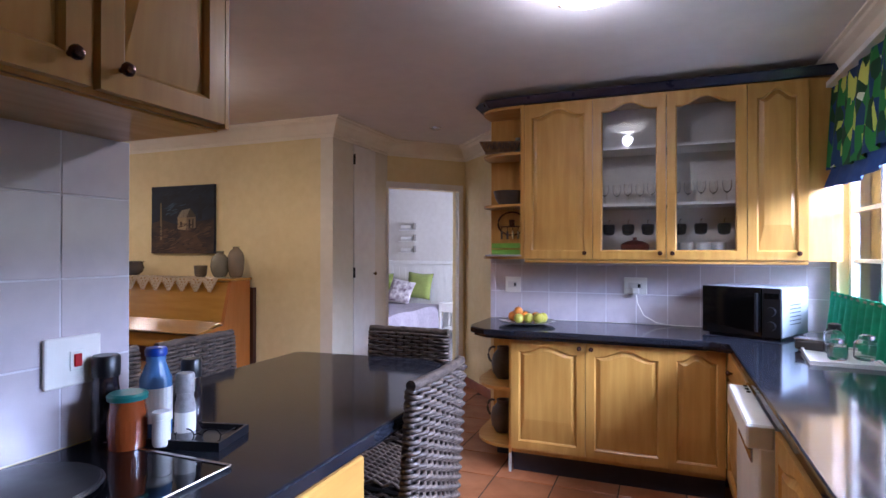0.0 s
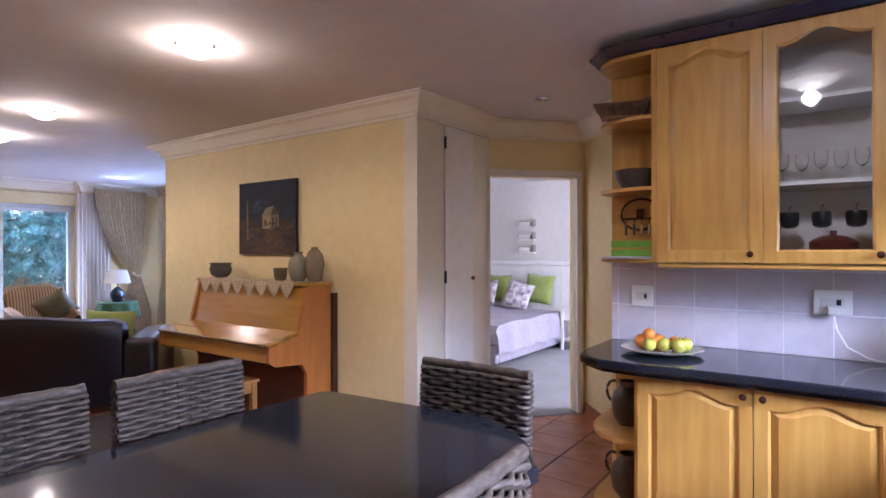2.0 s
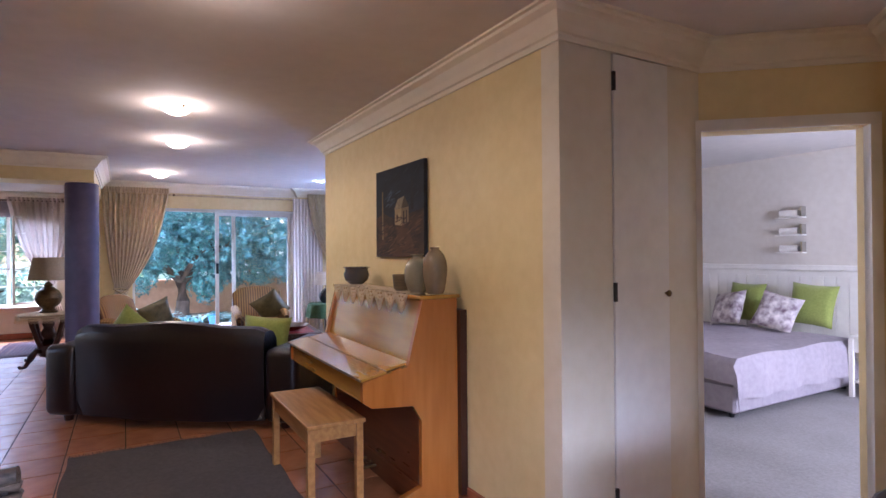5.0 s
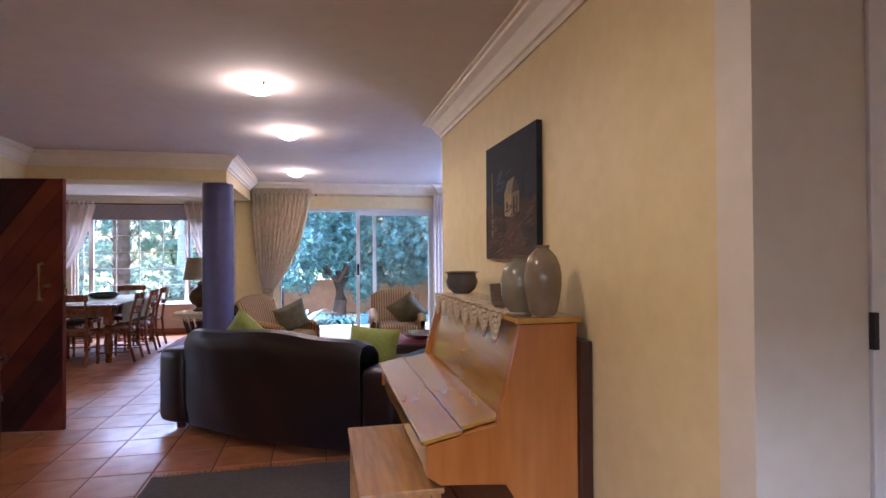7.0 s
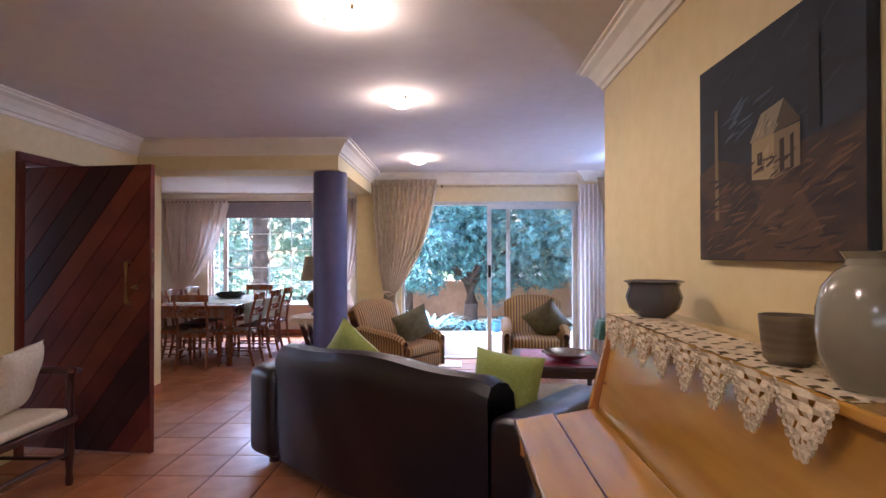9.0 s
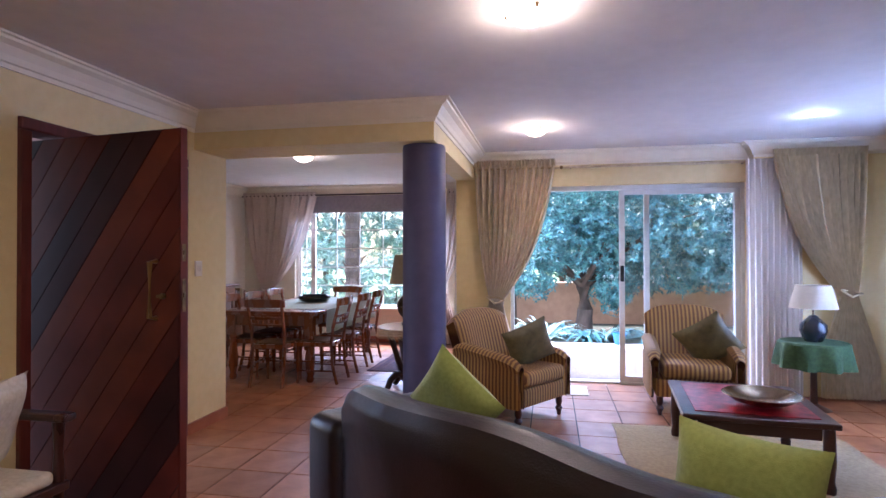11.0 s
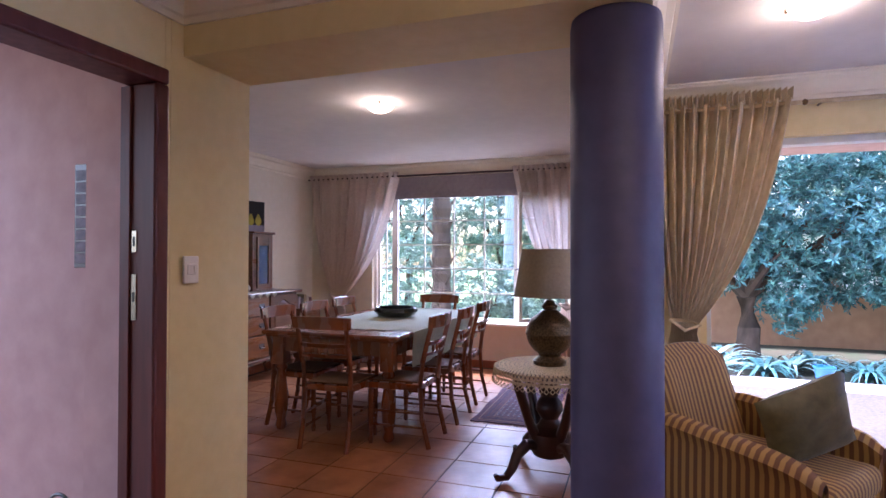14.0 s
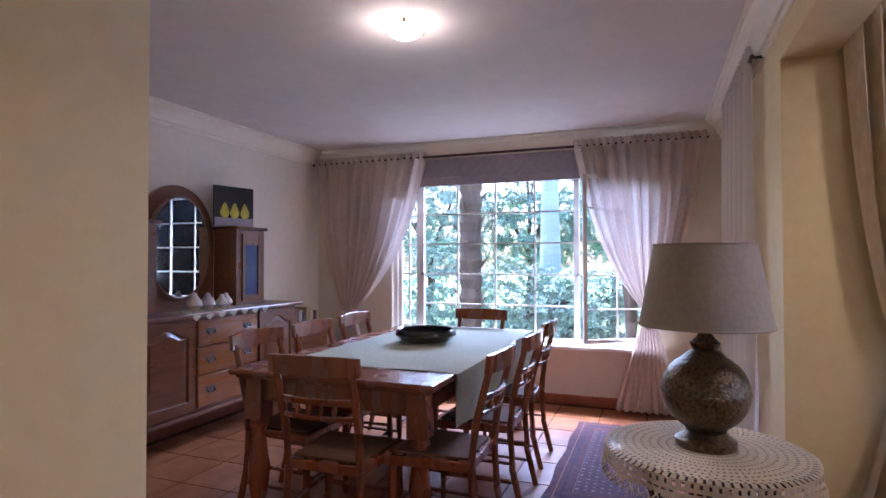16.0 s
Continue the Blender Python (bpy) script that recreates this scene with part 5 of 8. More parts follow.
part("key_bed", bx(PX0 + 0.036, PX1 - 0.036, 3.72, 4.05, 0.63, 0.74, 0.004), "piano", pn)
for x in (-2.98, -2.90, -2.82):
    part("pedal", prism(B(), [(x - 0.012, 4.05), (x + 0.012, 4.05), (x + 0.02, 3.95), (x + 0.012, 3.92), (x - 0.012, 3.92), (x - 0.02, 3.95)], 0.05, 0.062, 0.002), "brass", pn)
part("back_frame", bx(PX0 + 0.05, PX1 + 0.03, 4.283, 4.325, 0.05, 1.09), "darkwood", pn)

st = thing("piano_stool", "oak piano stool with a plain seat and square legs", "stool", (-2.90, 3.665, 0))
part("seat", bx(-0.44, 0.44, -0.17, 0.17, 0.455, 0.48, 0.006, 2), "stoolwood", st)
for sx in (-1, 1):
    for sy in (-1, 1):
        part("leg", prism(B(), [(sx * 0.40 - 0.02, sy * 0.14 - 0.02), (sx * 0.40 + 0.02, sy * 0.14 - 0.02), (sx * 0.40 + 0.02, sy * 0.14 + 0.02), (sx * 0.40 - 0.02, sy * 0.14 + 0.02)], 0, 0.454), "stoolwood", st)
    part("apron", bx(sx * 0.40 - 0.012, sx * 0.40 + 0.012, -0.118, 0.118, 0.38, 0.452), "stoolwood", st)
for sy in (-1, 1):
    part("apron", bx(-0.378, 0.378, sy * 0.145 - 0.01, sy * 0.145 + 0.01, 0.37, 0.452), "stoolwood", st)

# painting: painted ground with simple shapes
pt = thing("painting", "dark landscape painting of a pale cottage and posts, unframed canvas", "painting", (-3.00, 4.327, 1.70))
SKYP = surf("painted_night_sky", srgb("15181f"), srgb("252d3a"), 6, (1, 1, 2), rough=0.8, bump=0.05, bscale=60)
EARTH = surf("painted_earth", srgb("4e3826"), srgb("221f20"), 5, (1, 1, 2), rough=0.8, bump=0.06, bscale=60)
part("canvas", bx(-0.385, 0.385, -0.028, 0, -0.315, 0.315, 0.002), SKYP, pt)
bm = B()
vs = [bm.verts.new((x, -0.0295, z)) for x, z in ((-0.383, -0.313), (0.383, -0.313), (0.383, 0.0), (0.2, -0.02), (-0.05, -0.05), (-0.25, 0.0), (-0.383, -0.03))]
bm.faces.new(vs)
part("painted_ground", bm, EARTH, pt)


def daub(name, pts, col, y=-0.031):
    bm = B()
    bm.faces.new([bm.verts.new((x, y, z)) for x, z in pts])
    return part(name, bm, surf("paint_" + name, srgb(col), rough=0.8, bump=0.04, bscale=80, large=0.3), pt)


daub("cottage_wall", ((-0.05, -0.09), (0.06, -0.10), (0.06, 0.02), (-0.05, 0.015)), "9c8862")
daub("cottage_side", ((0.06, -0.10), (0.17, -0.08), (0.17, 0.025), (0.06, 0.02)), "7a694e", -0.0312)
daub("cottage_roof", ((-0.06, 0.015), (0.055, 0.02), (0.105, 0.10), (0.0, 0.085)), "8c8068", -0.0314)
daub("cottage_gable", ((0.055, 0.02), (0.175, 0.03), (0.105, 0.10)), "4c4234", -0.0315)
daub("cottage_door", ((0.085, -0.09), (0.105, -0.087), (0.105, 0.0), (0.085, -0.003)), "2e241e", -0.0316)
daub("cottage_doorway", ((0.13, -0.085), (0.145, -0.082), (0.145, 0.005), (0.13, 0.0)), "2e241e", -0.0316)
daub("cottage_window", ((-0.02, -0.055), (0.005, -0.055), (0.005, -0.02), (-0.02, -0.02)), "3a2c22", -0.0317)
daub("painted_post", ((-0.27, -0.19), (-0.245, -0.19), (-0.25, 0.16), (-0.27, 0.16)), "7c6a48", -0.0313)
daub("painted_tower", ((0.20, 0.0), (0.245, 0.0), (0.24, 0.22), (0.21, 0.22)), "23262c", -0.0311)
daub("painted_path", ((-0.1, -0.313), (0.3, -0.313), (0.16, -0.12), (0.0, -0.12)), "503a28", -0.0302)

def strokes(name, n, seed, area, length, cols, slope, y):
    """Short brush marks scattered over part of the canvas."""
    rnd = random.Random(seed)
    for c_i, col in enumerate(cols):
        bm = B()
        for i in range(n):
            x, z = rnd.uniform(area[0], area[1]), rnd.uniform(area[2], area[3])
            l, h, a = length * rnd.uniform(0.5, 1.3), rnd.uniform(0.003, 0.007), slope + rnd.uniform(-0.25, 0.25)
            dx, dz = l * math.cos(a), l * math.sin(a)
            yy = y - 0.00001 * (i + n * c_i)
            bm.faces.new([bm.verts.new(p) for p in ((x - dx, yy, z - dz - h * 0.3), (x + dx * 0.6, yy, z + dz * 0.6 - h), (x + dx, yy, z + dz), (x - dx * 0.4, yy, z - dz * 0.4 + h))])
        tagged(part(name, bm, surf("paint_%s_%d" % (name, c_i), srgb(col), rough=0.75, large=0.3), pt), kind="stuff")


strokes("sky_brushwork", 14, 3, (-0.33, 0.33, 0.04, 0.29), 0.045, ("1f2630", "1a2029", "28323e"), 0.45, -0.0296)
strokes("cloud_brushwork", 7, 4, (-0.20, 0.02, 0.05, 0.15), 0.05, ("36485a", "465868"), 0.35, -0.0302)
strokes("earth_brushwork", 34, 5, (-0.33, 0.33, -0.29, -0.04), 0.05, ("573d28", "3c2a20", "2c2222", "624830"), 0.25, -0.0306)
strokes("wall_brushwork", 9, 6, (-0.04, 0.05, -0.08, 0.0), 0.015, ("b8a478", "7c6a4a"), 1.4, -0.0320)
strokes("roof_brushwork", 7, 7, (-0.02, 0.07, 0.03, 0.075), 0.015, ("a09272", "6c6250"), 0.9, -0.0323)

PZ = 1.1785
# crocheted runner with hanging points
rn = thing("lace_runner", "cream crocheted runner with pointed edge hanging over the piano front", "runner", (0, 0, 0))
X0, X1 = -3.56, -2.32


def lace_sheet(nx, ny, fn, hole):
    """A net of small cells with regular holes, given thickness."""
    bm = B()
    vs = {}
    def v(i, j):
        if (i, j) not in vs:
            vs[i, j] = bm.verts.new(fn(i / nx, j / ny))
        return vs[i, j]
    for i in range(nx):
        for j in range(ny):
            if not hole(i, j):
                bm.faces.new((v(i, j), v(i + 1, j), v(i + 1, j + 1), v(i, j + 1)))
    return bm


bm = lace_sheet(124, 17, lambda u, v: (X0 + (X1 - X0) * u, 4.045 + 0.17 * v, PZ + 0.002 + 0.0015 * math.sin(80 * u)), lambda i, j: (i % 4 in (1, 2) and j % 4 in (1, 2) and (i // 4 + j // 4) % 2 == 0) or (i % 8 == 3 and j % 4 == 0))
part("mesh_top", bm, "lace", rn)
bm = B()
nt_ = 8
pitch = (X1 - X0) / nt_
for k in range(nt_):
    xc = X0 + pitch * (k + 0.5)
    n = 10
    rows = []
    for j in range(n + 1):
        w = pitch / 2 * (1 - (j / n) ** 1.2) + 0.003
        zz = PZ + 0.002 - 0.115 * j / n
        y_panel = 4.04 - 0.004
        rows.append([bm.verts.new((xc + w * (2 * i / n - 1), y_panel - 0.006 - 0.004 * math.sin(3 * j + i), zz)) for i in range(n + 1)])
    for j in range(n):
        for i in range(n):
            if (i + j) % 3 == 1 and j % 2 and 1 < i < n - 2 and j < n - 2:
                continue
            bm.faces.new((rows[j][i], rows[j][i + 1], rows[j + 1][i + 1], rows[j + 1][i]))
for k in range(nt_):
    xc = X0 + pitch * (k + 0.5)
    for sd in (-1, 1):
        for j in range(8):
            q = (j + 0.5) / 8
            w = pitch / 2 * (1 - q ** 1.2) + 0.003
            cx_, cz_ = xc + sd * w, PZ + 0.002 - 0.115 * q
            tube(bm, [(cx_ + 0.0085 * math.cos(a), 4.0275 - 0.002 * (j % 2), cz_ + 0.0085 * math.sin(a)) for a in [math.pi * i / 4 for i in range(9)]], 0.0032, 5, caps=False)
part("pointed_edge", bm, "lace", rn)


def pot(name, label, x, y, z, prof, mat, cat="pot", n=28, group=""):
    t = thing(name, label, cat, (x, y, z), group=group)
    if cat == "vase":
        part("body", lathe(B(), prof[:-5], n + 12), mat, t, smooth=True)
        part("neck", lathe(B(), prof[-6:], n + 12, closed=False), mat, t, smooth=True)
    else:
        part("body", lathe(B(), prof, n), mat, t, smooth=True)
    return t


POTZ = PZ + 0.004
pot("pottery_bowl", "dark grey-brown glazed pottery bowl with a wide rim on the piano", -3.47, 4.17, POTZ, [(0.05, 0), (0.085, 0.03), (0.097, 0.07), (0.085, 0.105), (0.09, 0.118), (0.104, 0.125), (0.098, 0.128), (0.082, 0.118), (0.08, 0.09), (0.07, 0.04), (0.002, 0.02)], surf("blue_grey_glaze", srgb("5c544e"), srgb("494c58"), 9, rough=0.25, coat=0.5), "bowl")
pot("pottery_cup", "brown ridged pottery cup on the piano", -2.60, 4.13, POTZ, [(0.035, 0), (0.048, 0.012), (0.052, 0.05), (0.056, 0.098), (0.05, 0.098), (0.046, 0.05), (0.002, 0.012)], surf("ridged_brown_glaze", srgb("7a6a50"), srgb("4f4638"), 5, (1, 1, 14), rough=0.4, coat=0.3), "cup")
pot("vase", "grey-green glazed round vase with a narrow neck on the piano", -2.385, 4.13, POTZ, [(0.042, 0), (0.058, 0.02), (0.071, 0.055), (0.076, 0.09), (0.075, 0.13), (0.066, 0.165), (0.048, 0.19), (0.033, 0.202), (0.031, 0.212), (0.039, 0.224), (0.033, 0.225), (0.024, 0.21), (0.002, 0.19)], surf("celadon_glaze", srgb("8d8872"), srgb("75705e"), 7, rough=0.15, coat=0.6), "vase")
pot("vase", "tall brown-grey glazed vase with a small mouth on the piano", -2.245, 4.17, POTZ, [(0.044, 0), (0.055, 0.02), (0.064, 0.06), (0.070, 0.11), (0.071, 0.15), (0.066, 0.185), (0.053, 0.218), (0.035, 0.24), (0.024, 0.25), (0.028, 0.262), (0.022, 0.263), (0.017, 0.25), (0.002, 0.24)], surf("ochre_grey_glaze", srgb("8a7a62"), srgb("6d6352"), 7, rough=0.15, coat=0.6), "vase")

# sofa
sf = thing("leather_sofa", "dark brown leather sofa with a curved back and low arms", "sofa", (-4.565, 2.92, 0), 52.5)
part("base", bx(-0.83, 0.83, 0.06, 0.90, 0.06, 0.30, 0.03, 2), "leather", sf)


def soft_back(u, v, out):
    """The back's skin: v runs over the section, from the outer foot over the top to the inner foot."""
    s = 2 * u - 1
    arch = 0.815 + 0.045 * (1 - s * s) + 0.012 * math.sin(5.5 * s + 1) * (1 - s ** 4) - 0.09 * max(0, abs(s) - 0.9) ** 2 * 30
    lean = 0.02
    sec = [(0.0, 0.07), (-0.01, 0.25), (-0.02, 0.5), (-0.03, arch - 0.07), (0.0, arch - 0.012), (0.07, arch), (0.15, arch - 0.02), (0.21, arch - 0.08), (0.25, 0.5), (0.27, 0.30)]
    k = v * (len(sec) - 1)
    i = min(int(k), len(sec) - 2)
    f = k - i
    y = sec[i][0] * (1 - f) + sec[i + 1][0] * f
    z = sec[i][1] * (1 - f) + sec[i + 1][1] * f
    bow = 0.10 * (1 - s * s) - 0.10
    return (s * 0.84, y - bow * 1.0 - 0.03 + 0.006 * math.sin(9 * s + 6 * z), z)


bm = grid(B(), 24, 27, lambda u, v: soft_back(u, v, 0))
bmesh.ops.holes_fill(bm, edges=bm.edges[:])
bmesh.ops.recalc_face_normals(bm, faces=bm.faces[:])
part("back", bm, "leather", sf, smooth=True)
for s in (-1, 1):
    bm = bx(s * 0.985 - 0.145, s * 0.985 + 0.145, 0.02, 0.95, 0.055, 0.655, 0.07, 5)
    part("arm", bm, "leather", sf, smooth=True)
for s in (-1, 1):
    part("seat_cushion", bx(s * 0.418 - 0.413, s * 0.418 + 0.413, 0.29, 0.92, 0.305, 0.45, 0.04, 3), "leather", sf, smooth=True)
for sx in (-0.98, 0.98):
    for sy in (0.14, 0.84):
        part("leg", lathe(B(), [(0.035, 0), (0.04, 0.055)], 12, (sx, sy, 0)), "darkwood", sf)


def cushion(name, label, at, size, d, rz, tilt, roll, mat, seed=1):
    t = thing(name, label, "cushion", at)
    m = Matrix.Rotation(radians(rz), 4, "Z") @ Matrix.Rotation(radians(tilt), 4, "X") @ Matrix.Rotation(radians(roll), 4, "Y")
    part("cover", pillow(B(), size, size, d, 16, m, seed=seed), mat, t, smooth=True)
    return t


cushion("cushion", "lime green scatter cushion standing on its corner on the sofa", (-5.51, 2.71, 0.66), 0.43, 0.15, 64, 10, 40, "lime", 2)
cushion("cushion", "lime green scatter cushion leaning at the sofa's end", (-4.60, 3.74, 0.65), 0.42, 0.15, 62, -14, 4, "lime", 3)

# striped armchairs
STR = stripes("gold_brown_stripe", srgb("9c783c"), srgb("644122"), 0.036, 0, duty=0.5)

STRY = stripes("gold_brown_arm_stripe", srgb("9c783c"), srgb("644122"), 0.036, 1, duty=0.5)


def armchair():
    c = thing("armchair", "gold and brown striped armchair with turned dark legs", "armchair", (0, 0, -60), group="striped armchairs")
    part("base", bx(-0.33, 0.33, -0.36, 0.36, 0.16, 0.32, 0.03, 2), STR, c, smooth=True)
    part("seat_cushion", bx(-0.27, 0.27, -0.22, 0.40, 0.325, 0.455, 0.05, 3), STR, c, smooth=True)
    def back(u, v):
        s = 2 * u - 1
        top = 0.90 - 0.07 * s ** 4 - 0.02 * s * s
        front = v <= 0.5
        k = v * 2 if front else 2 - v * 2
        z = 0.30 + (top - 0.30) * k
        bulge = 0.06 * math.sqrt(max(0, 1 - abs(2 * k - 1) ** 4)) * (1 - s ** 6)
        y = -0.30 - 0.16 * k + 0.10 * s * s * (1 - 0.3 * k)
        return (s * 0.35 * (0.94 + 0.08 * k), y + (0.05 + bulge if front else -0.06), z)
    bm = grid(B(), 16, 20, back)
    bmesh.ops.holes_fill(bm, edges=bm.edges[:])
    bmesh.ops.recalc_face_normals(bm, faces=bm.faces[:])
    part("backrest", bm, STR, c, smooth=True)
    for s in (-1, 1):
        bm = B()
        def arm(u, v, s=s):
            y = -0.34 + 0.72 * u
            zt = 0.60 - 0.05 * u ** 2 + 0.04 * (1 - u) ** 2
            sec = [(-0.055, 0.17), (-0.05, 0.35), (-0.045, zt - 0.07), (-0.06, zt - 0.02), (-0.02, zt + 0.008), (0.03, zt), (0.062, zt - 0.03), (0.045, zt - 0.08), (0.05, 0.35), (0.05, 0.17)]
            k = v * (len(sec) - 1)
            i = min(int(k), len(sec) - 2)
            f = k - i
            x = sec[i][0] * (1 - f) + sec[i + 1][0] * f
            z = sec[i][1] * (1 - f) + sec[i + 1][1] * f
            e = abs(2 * u - 1) ** 7
            return (s * (0.335 + x * (1 - 0.45 * e)), y, z - 0.05 * e * (z > 0.3))
        grid(bm, 12, 18, arm)
        bmesh.ops.holes_fill(bm, edges=bm.edges[:])
        bmesh.ops.recalc_face_normals(bm, faces=bm.faces[:])
        part("arm", bm, STRY, c, smooth=True)
    for sx in (-0.29, 0.29):
        part("leg", lathe(B(), [(0.016, 0), (0.02, 0.03), (0.034, 0.06), (0.02, 0.085), (0.03, 0.11), (0.028, 0.16)], 14, (sx, 0.31, 0)), "darkwood", c, smooth=True)
        part("leg", lathe(B(), [(0.016, 0), (0.028, 0.16)], 10, (sx, -0.32, 0)), "darkwood", c)
    return c


ac = armchair()
copy_thing(ac, pose(-7.70, 2.83, 0, 0, 0, -34))
c2 = copy_thing(ac, pose(-8.20, 4.42, 0, 0, 0, -94))
for o in [*ac.children_recursive, ac]:
    bpy.data.objects.remove(o)
cushion("cushion", "olive silk cushion propped in the striped armchair beside the column", (-7.62, 3.0, 0.63), 0.40, 0.13, -66, -20, 24, "olive", 5)
cushion("cushion", "olive silk cushion slanted in the striped armchair by the table", (-8.12, 4.56, 0.62), 0.44, 0.13, -100, -24, 35, "olive", 6)

# coffee table
ct = thing("coffee_table", "dark wooden coffee table with a red patterned cloth panel", "table", (-6.86, 4.44, 0), -6)
part("tabletop", bx(-0.48, 0.48, -0.42, 0.42, 0.385, 0.42, 0.008, 2), "darkwood", ct)
RED = surf("red_painted_panel", srgb("b8202c"), srgb("5a1218"), 14, rough=0.35, coat=0.3, large=0.3)
part("panel", bx(-0.40, 0.40, -0.34, 0.34, 0.421, 0.425), RED, ct, "deep red patterned panel")
for sx in (-1, 1):
    for sy in (-1, 1):
        part("leg", lathe(B(), [(0.03, 0), (0.034, 0.04), (0.026, 0.08), (0.036, 0.2), (0.03, 0.384)], 12, (sx * 0.43, sy * 0.37, 0)), "darkwood", ct, smooth=True)
    part("apron", bx(sx * 0.43 - 0.012, sx * 0.43 + 0.012, -0.33, 0.33, 0.31, 0.384), "darkwood", ct)
for sy in (-1, 1):
    part("apron", bx(-0.39, 0.39, sy * 0.37 - 0.012, sy * 0.37 + 0.012, 0.31, 0.384), "darkwood", ct)
pot("metal_bowl", "wide shallow hammered metal bowl on the red coffee table", -6.68, 4.50, 0.426, [(0.06, 0), (0.08, 0.006), (0.17, 0.035), (0.215, 0.07), (0.23, 0.075), (0.222, 0.08), (0.20, 0.066), (0.15, 0.036), (0.07, 0.014), (0.002, 0.012)], surf("hammered_bronze", srgb("9a8468"), srgb("7c6850"), 20, rough=0.2, metal=1.0, bump=0.5, bscale=40), "bowl", 36)


def rug(name, label, x0, x1, y0, y1, mat, rz=0.0, fringe=True, t=0.008, z=0.0):
    r = thing(name, label, "rug", ((x0 + x1) / 2, (y0 + y1) / 2, z), rz)
    w, d = (x1 - x0) / 2, (y1 - y0) / 2
    rnd = random.Random(name)
    def f(u, v):
        return (-w + 2 * w * u + 0.006 * math.sin(20 * v), -d + 2 * d * v + 0.008 * math.sin(17 * u), t + 0.0015 * math.sin(12 * u) * math.sin(9 * v))
    bm = grid(B(), 30, 30, f)
    bm.normal_update()
    bmesh.ops.solidify(bm, geom=bm.faces[:], thickness=t - 0.001)
    part("surface", bm, mat, r)
    if fringe:
        bm = B()
        for s in (-1, 1):
            n = int(2 * d / 0.02)
            for i in range(n):
                y = -d + 2 * d * (i + 0.5) / n
                tube(bm, [(s * w, y, 0.005), (s * (w + 0.03 + rnd.random() * 0.03), y + rnd.uniform(-0.01, 0.01), 0.003)], 0.003, 4)
        tagged(part("fringe", bm, mat, r), kind="stuff")
    return r


rug("grey_rug", "dark grey woven rug with a frayed edge before the piano", -4.15, -2.15, 2.30, 3.54, "greyrug")
rug("jute_rug", "beige flat-woven rug with tassels under the coffee table", -7.55, -5.4, 3.67, 5.3, "jute")
rug("door_mat", "small beige mat inside the sliding door", -8.85, -8.45, 3.0, 3.55, "cushion_white", fringe=False)

# column
col = thing("column", "round violet-painted column under the beam corner", "column", (-6.96, 2.235, 0), kind="structure")
part("shaft", lathe(B(), [(0.165, 0.0), (0.165, 2.19), (0.16, 2.2195)], 48), "column", col, smooth=True)

# sliding door
FX = SX - 0.12
sl = thing("door_slider", "white aluminium sliding glass door, half open to the garden", "door", (FX, 2.75, 0), kind="structure")
for a in ((-0.05, 0.05, 0, 2.40, 2.085, 2.13), (-0.05, 0.05, 0, 2.40, 0.0, 0.022), (-0.05, 0.05, 0.0, 0.035, 0.022, 2.085), (-0.05, 0.05, 2.365, 2.40, 0.022, 2.085)):
    part("door_frame", bx(*a), "alu", sl)


def slide_panel(name, y0, y1, x, handle=False):
    p = part(name, bx(x - 0.018, x + 0.018, y0, y0 + 0.055, 0.025, 2.08), "alu", sl)
    part("stile", bx(x - 0.018, x + 0.018, y1 - 0.05, y1, 0.025, 2.08), "alu", p)
    part("rail", bx(x - 0.016, x + 0.016, y0 + 0.056, y1 - 0.051, 0.025, 0.085), "alu", p)
    part("rail", bx(x - 0.016, x + 0.016, y0 + 0.056, y1 - 0.051, 2.03, 2.08), "alu", p)
    g = part("pane", bx(x - 0.003, x + 0.003, y0 + 0.056, y1 - 0.051, 0.086, 2.029), "pane", p)
    g.visible_shadow = False
    if handle:
        part("handle", bx(x + 0.018, x + 0.05, y0 + 0.008, y0 + 0.045, 1.10, 1.27, 0.006, 2), "black", p, "black door handle")
    return p


slide_panel("sliding_panel", 1.16, 2.36, 0.022, True)
slide_panel("fixed_panel", 1.42, 2.365, -0.022)


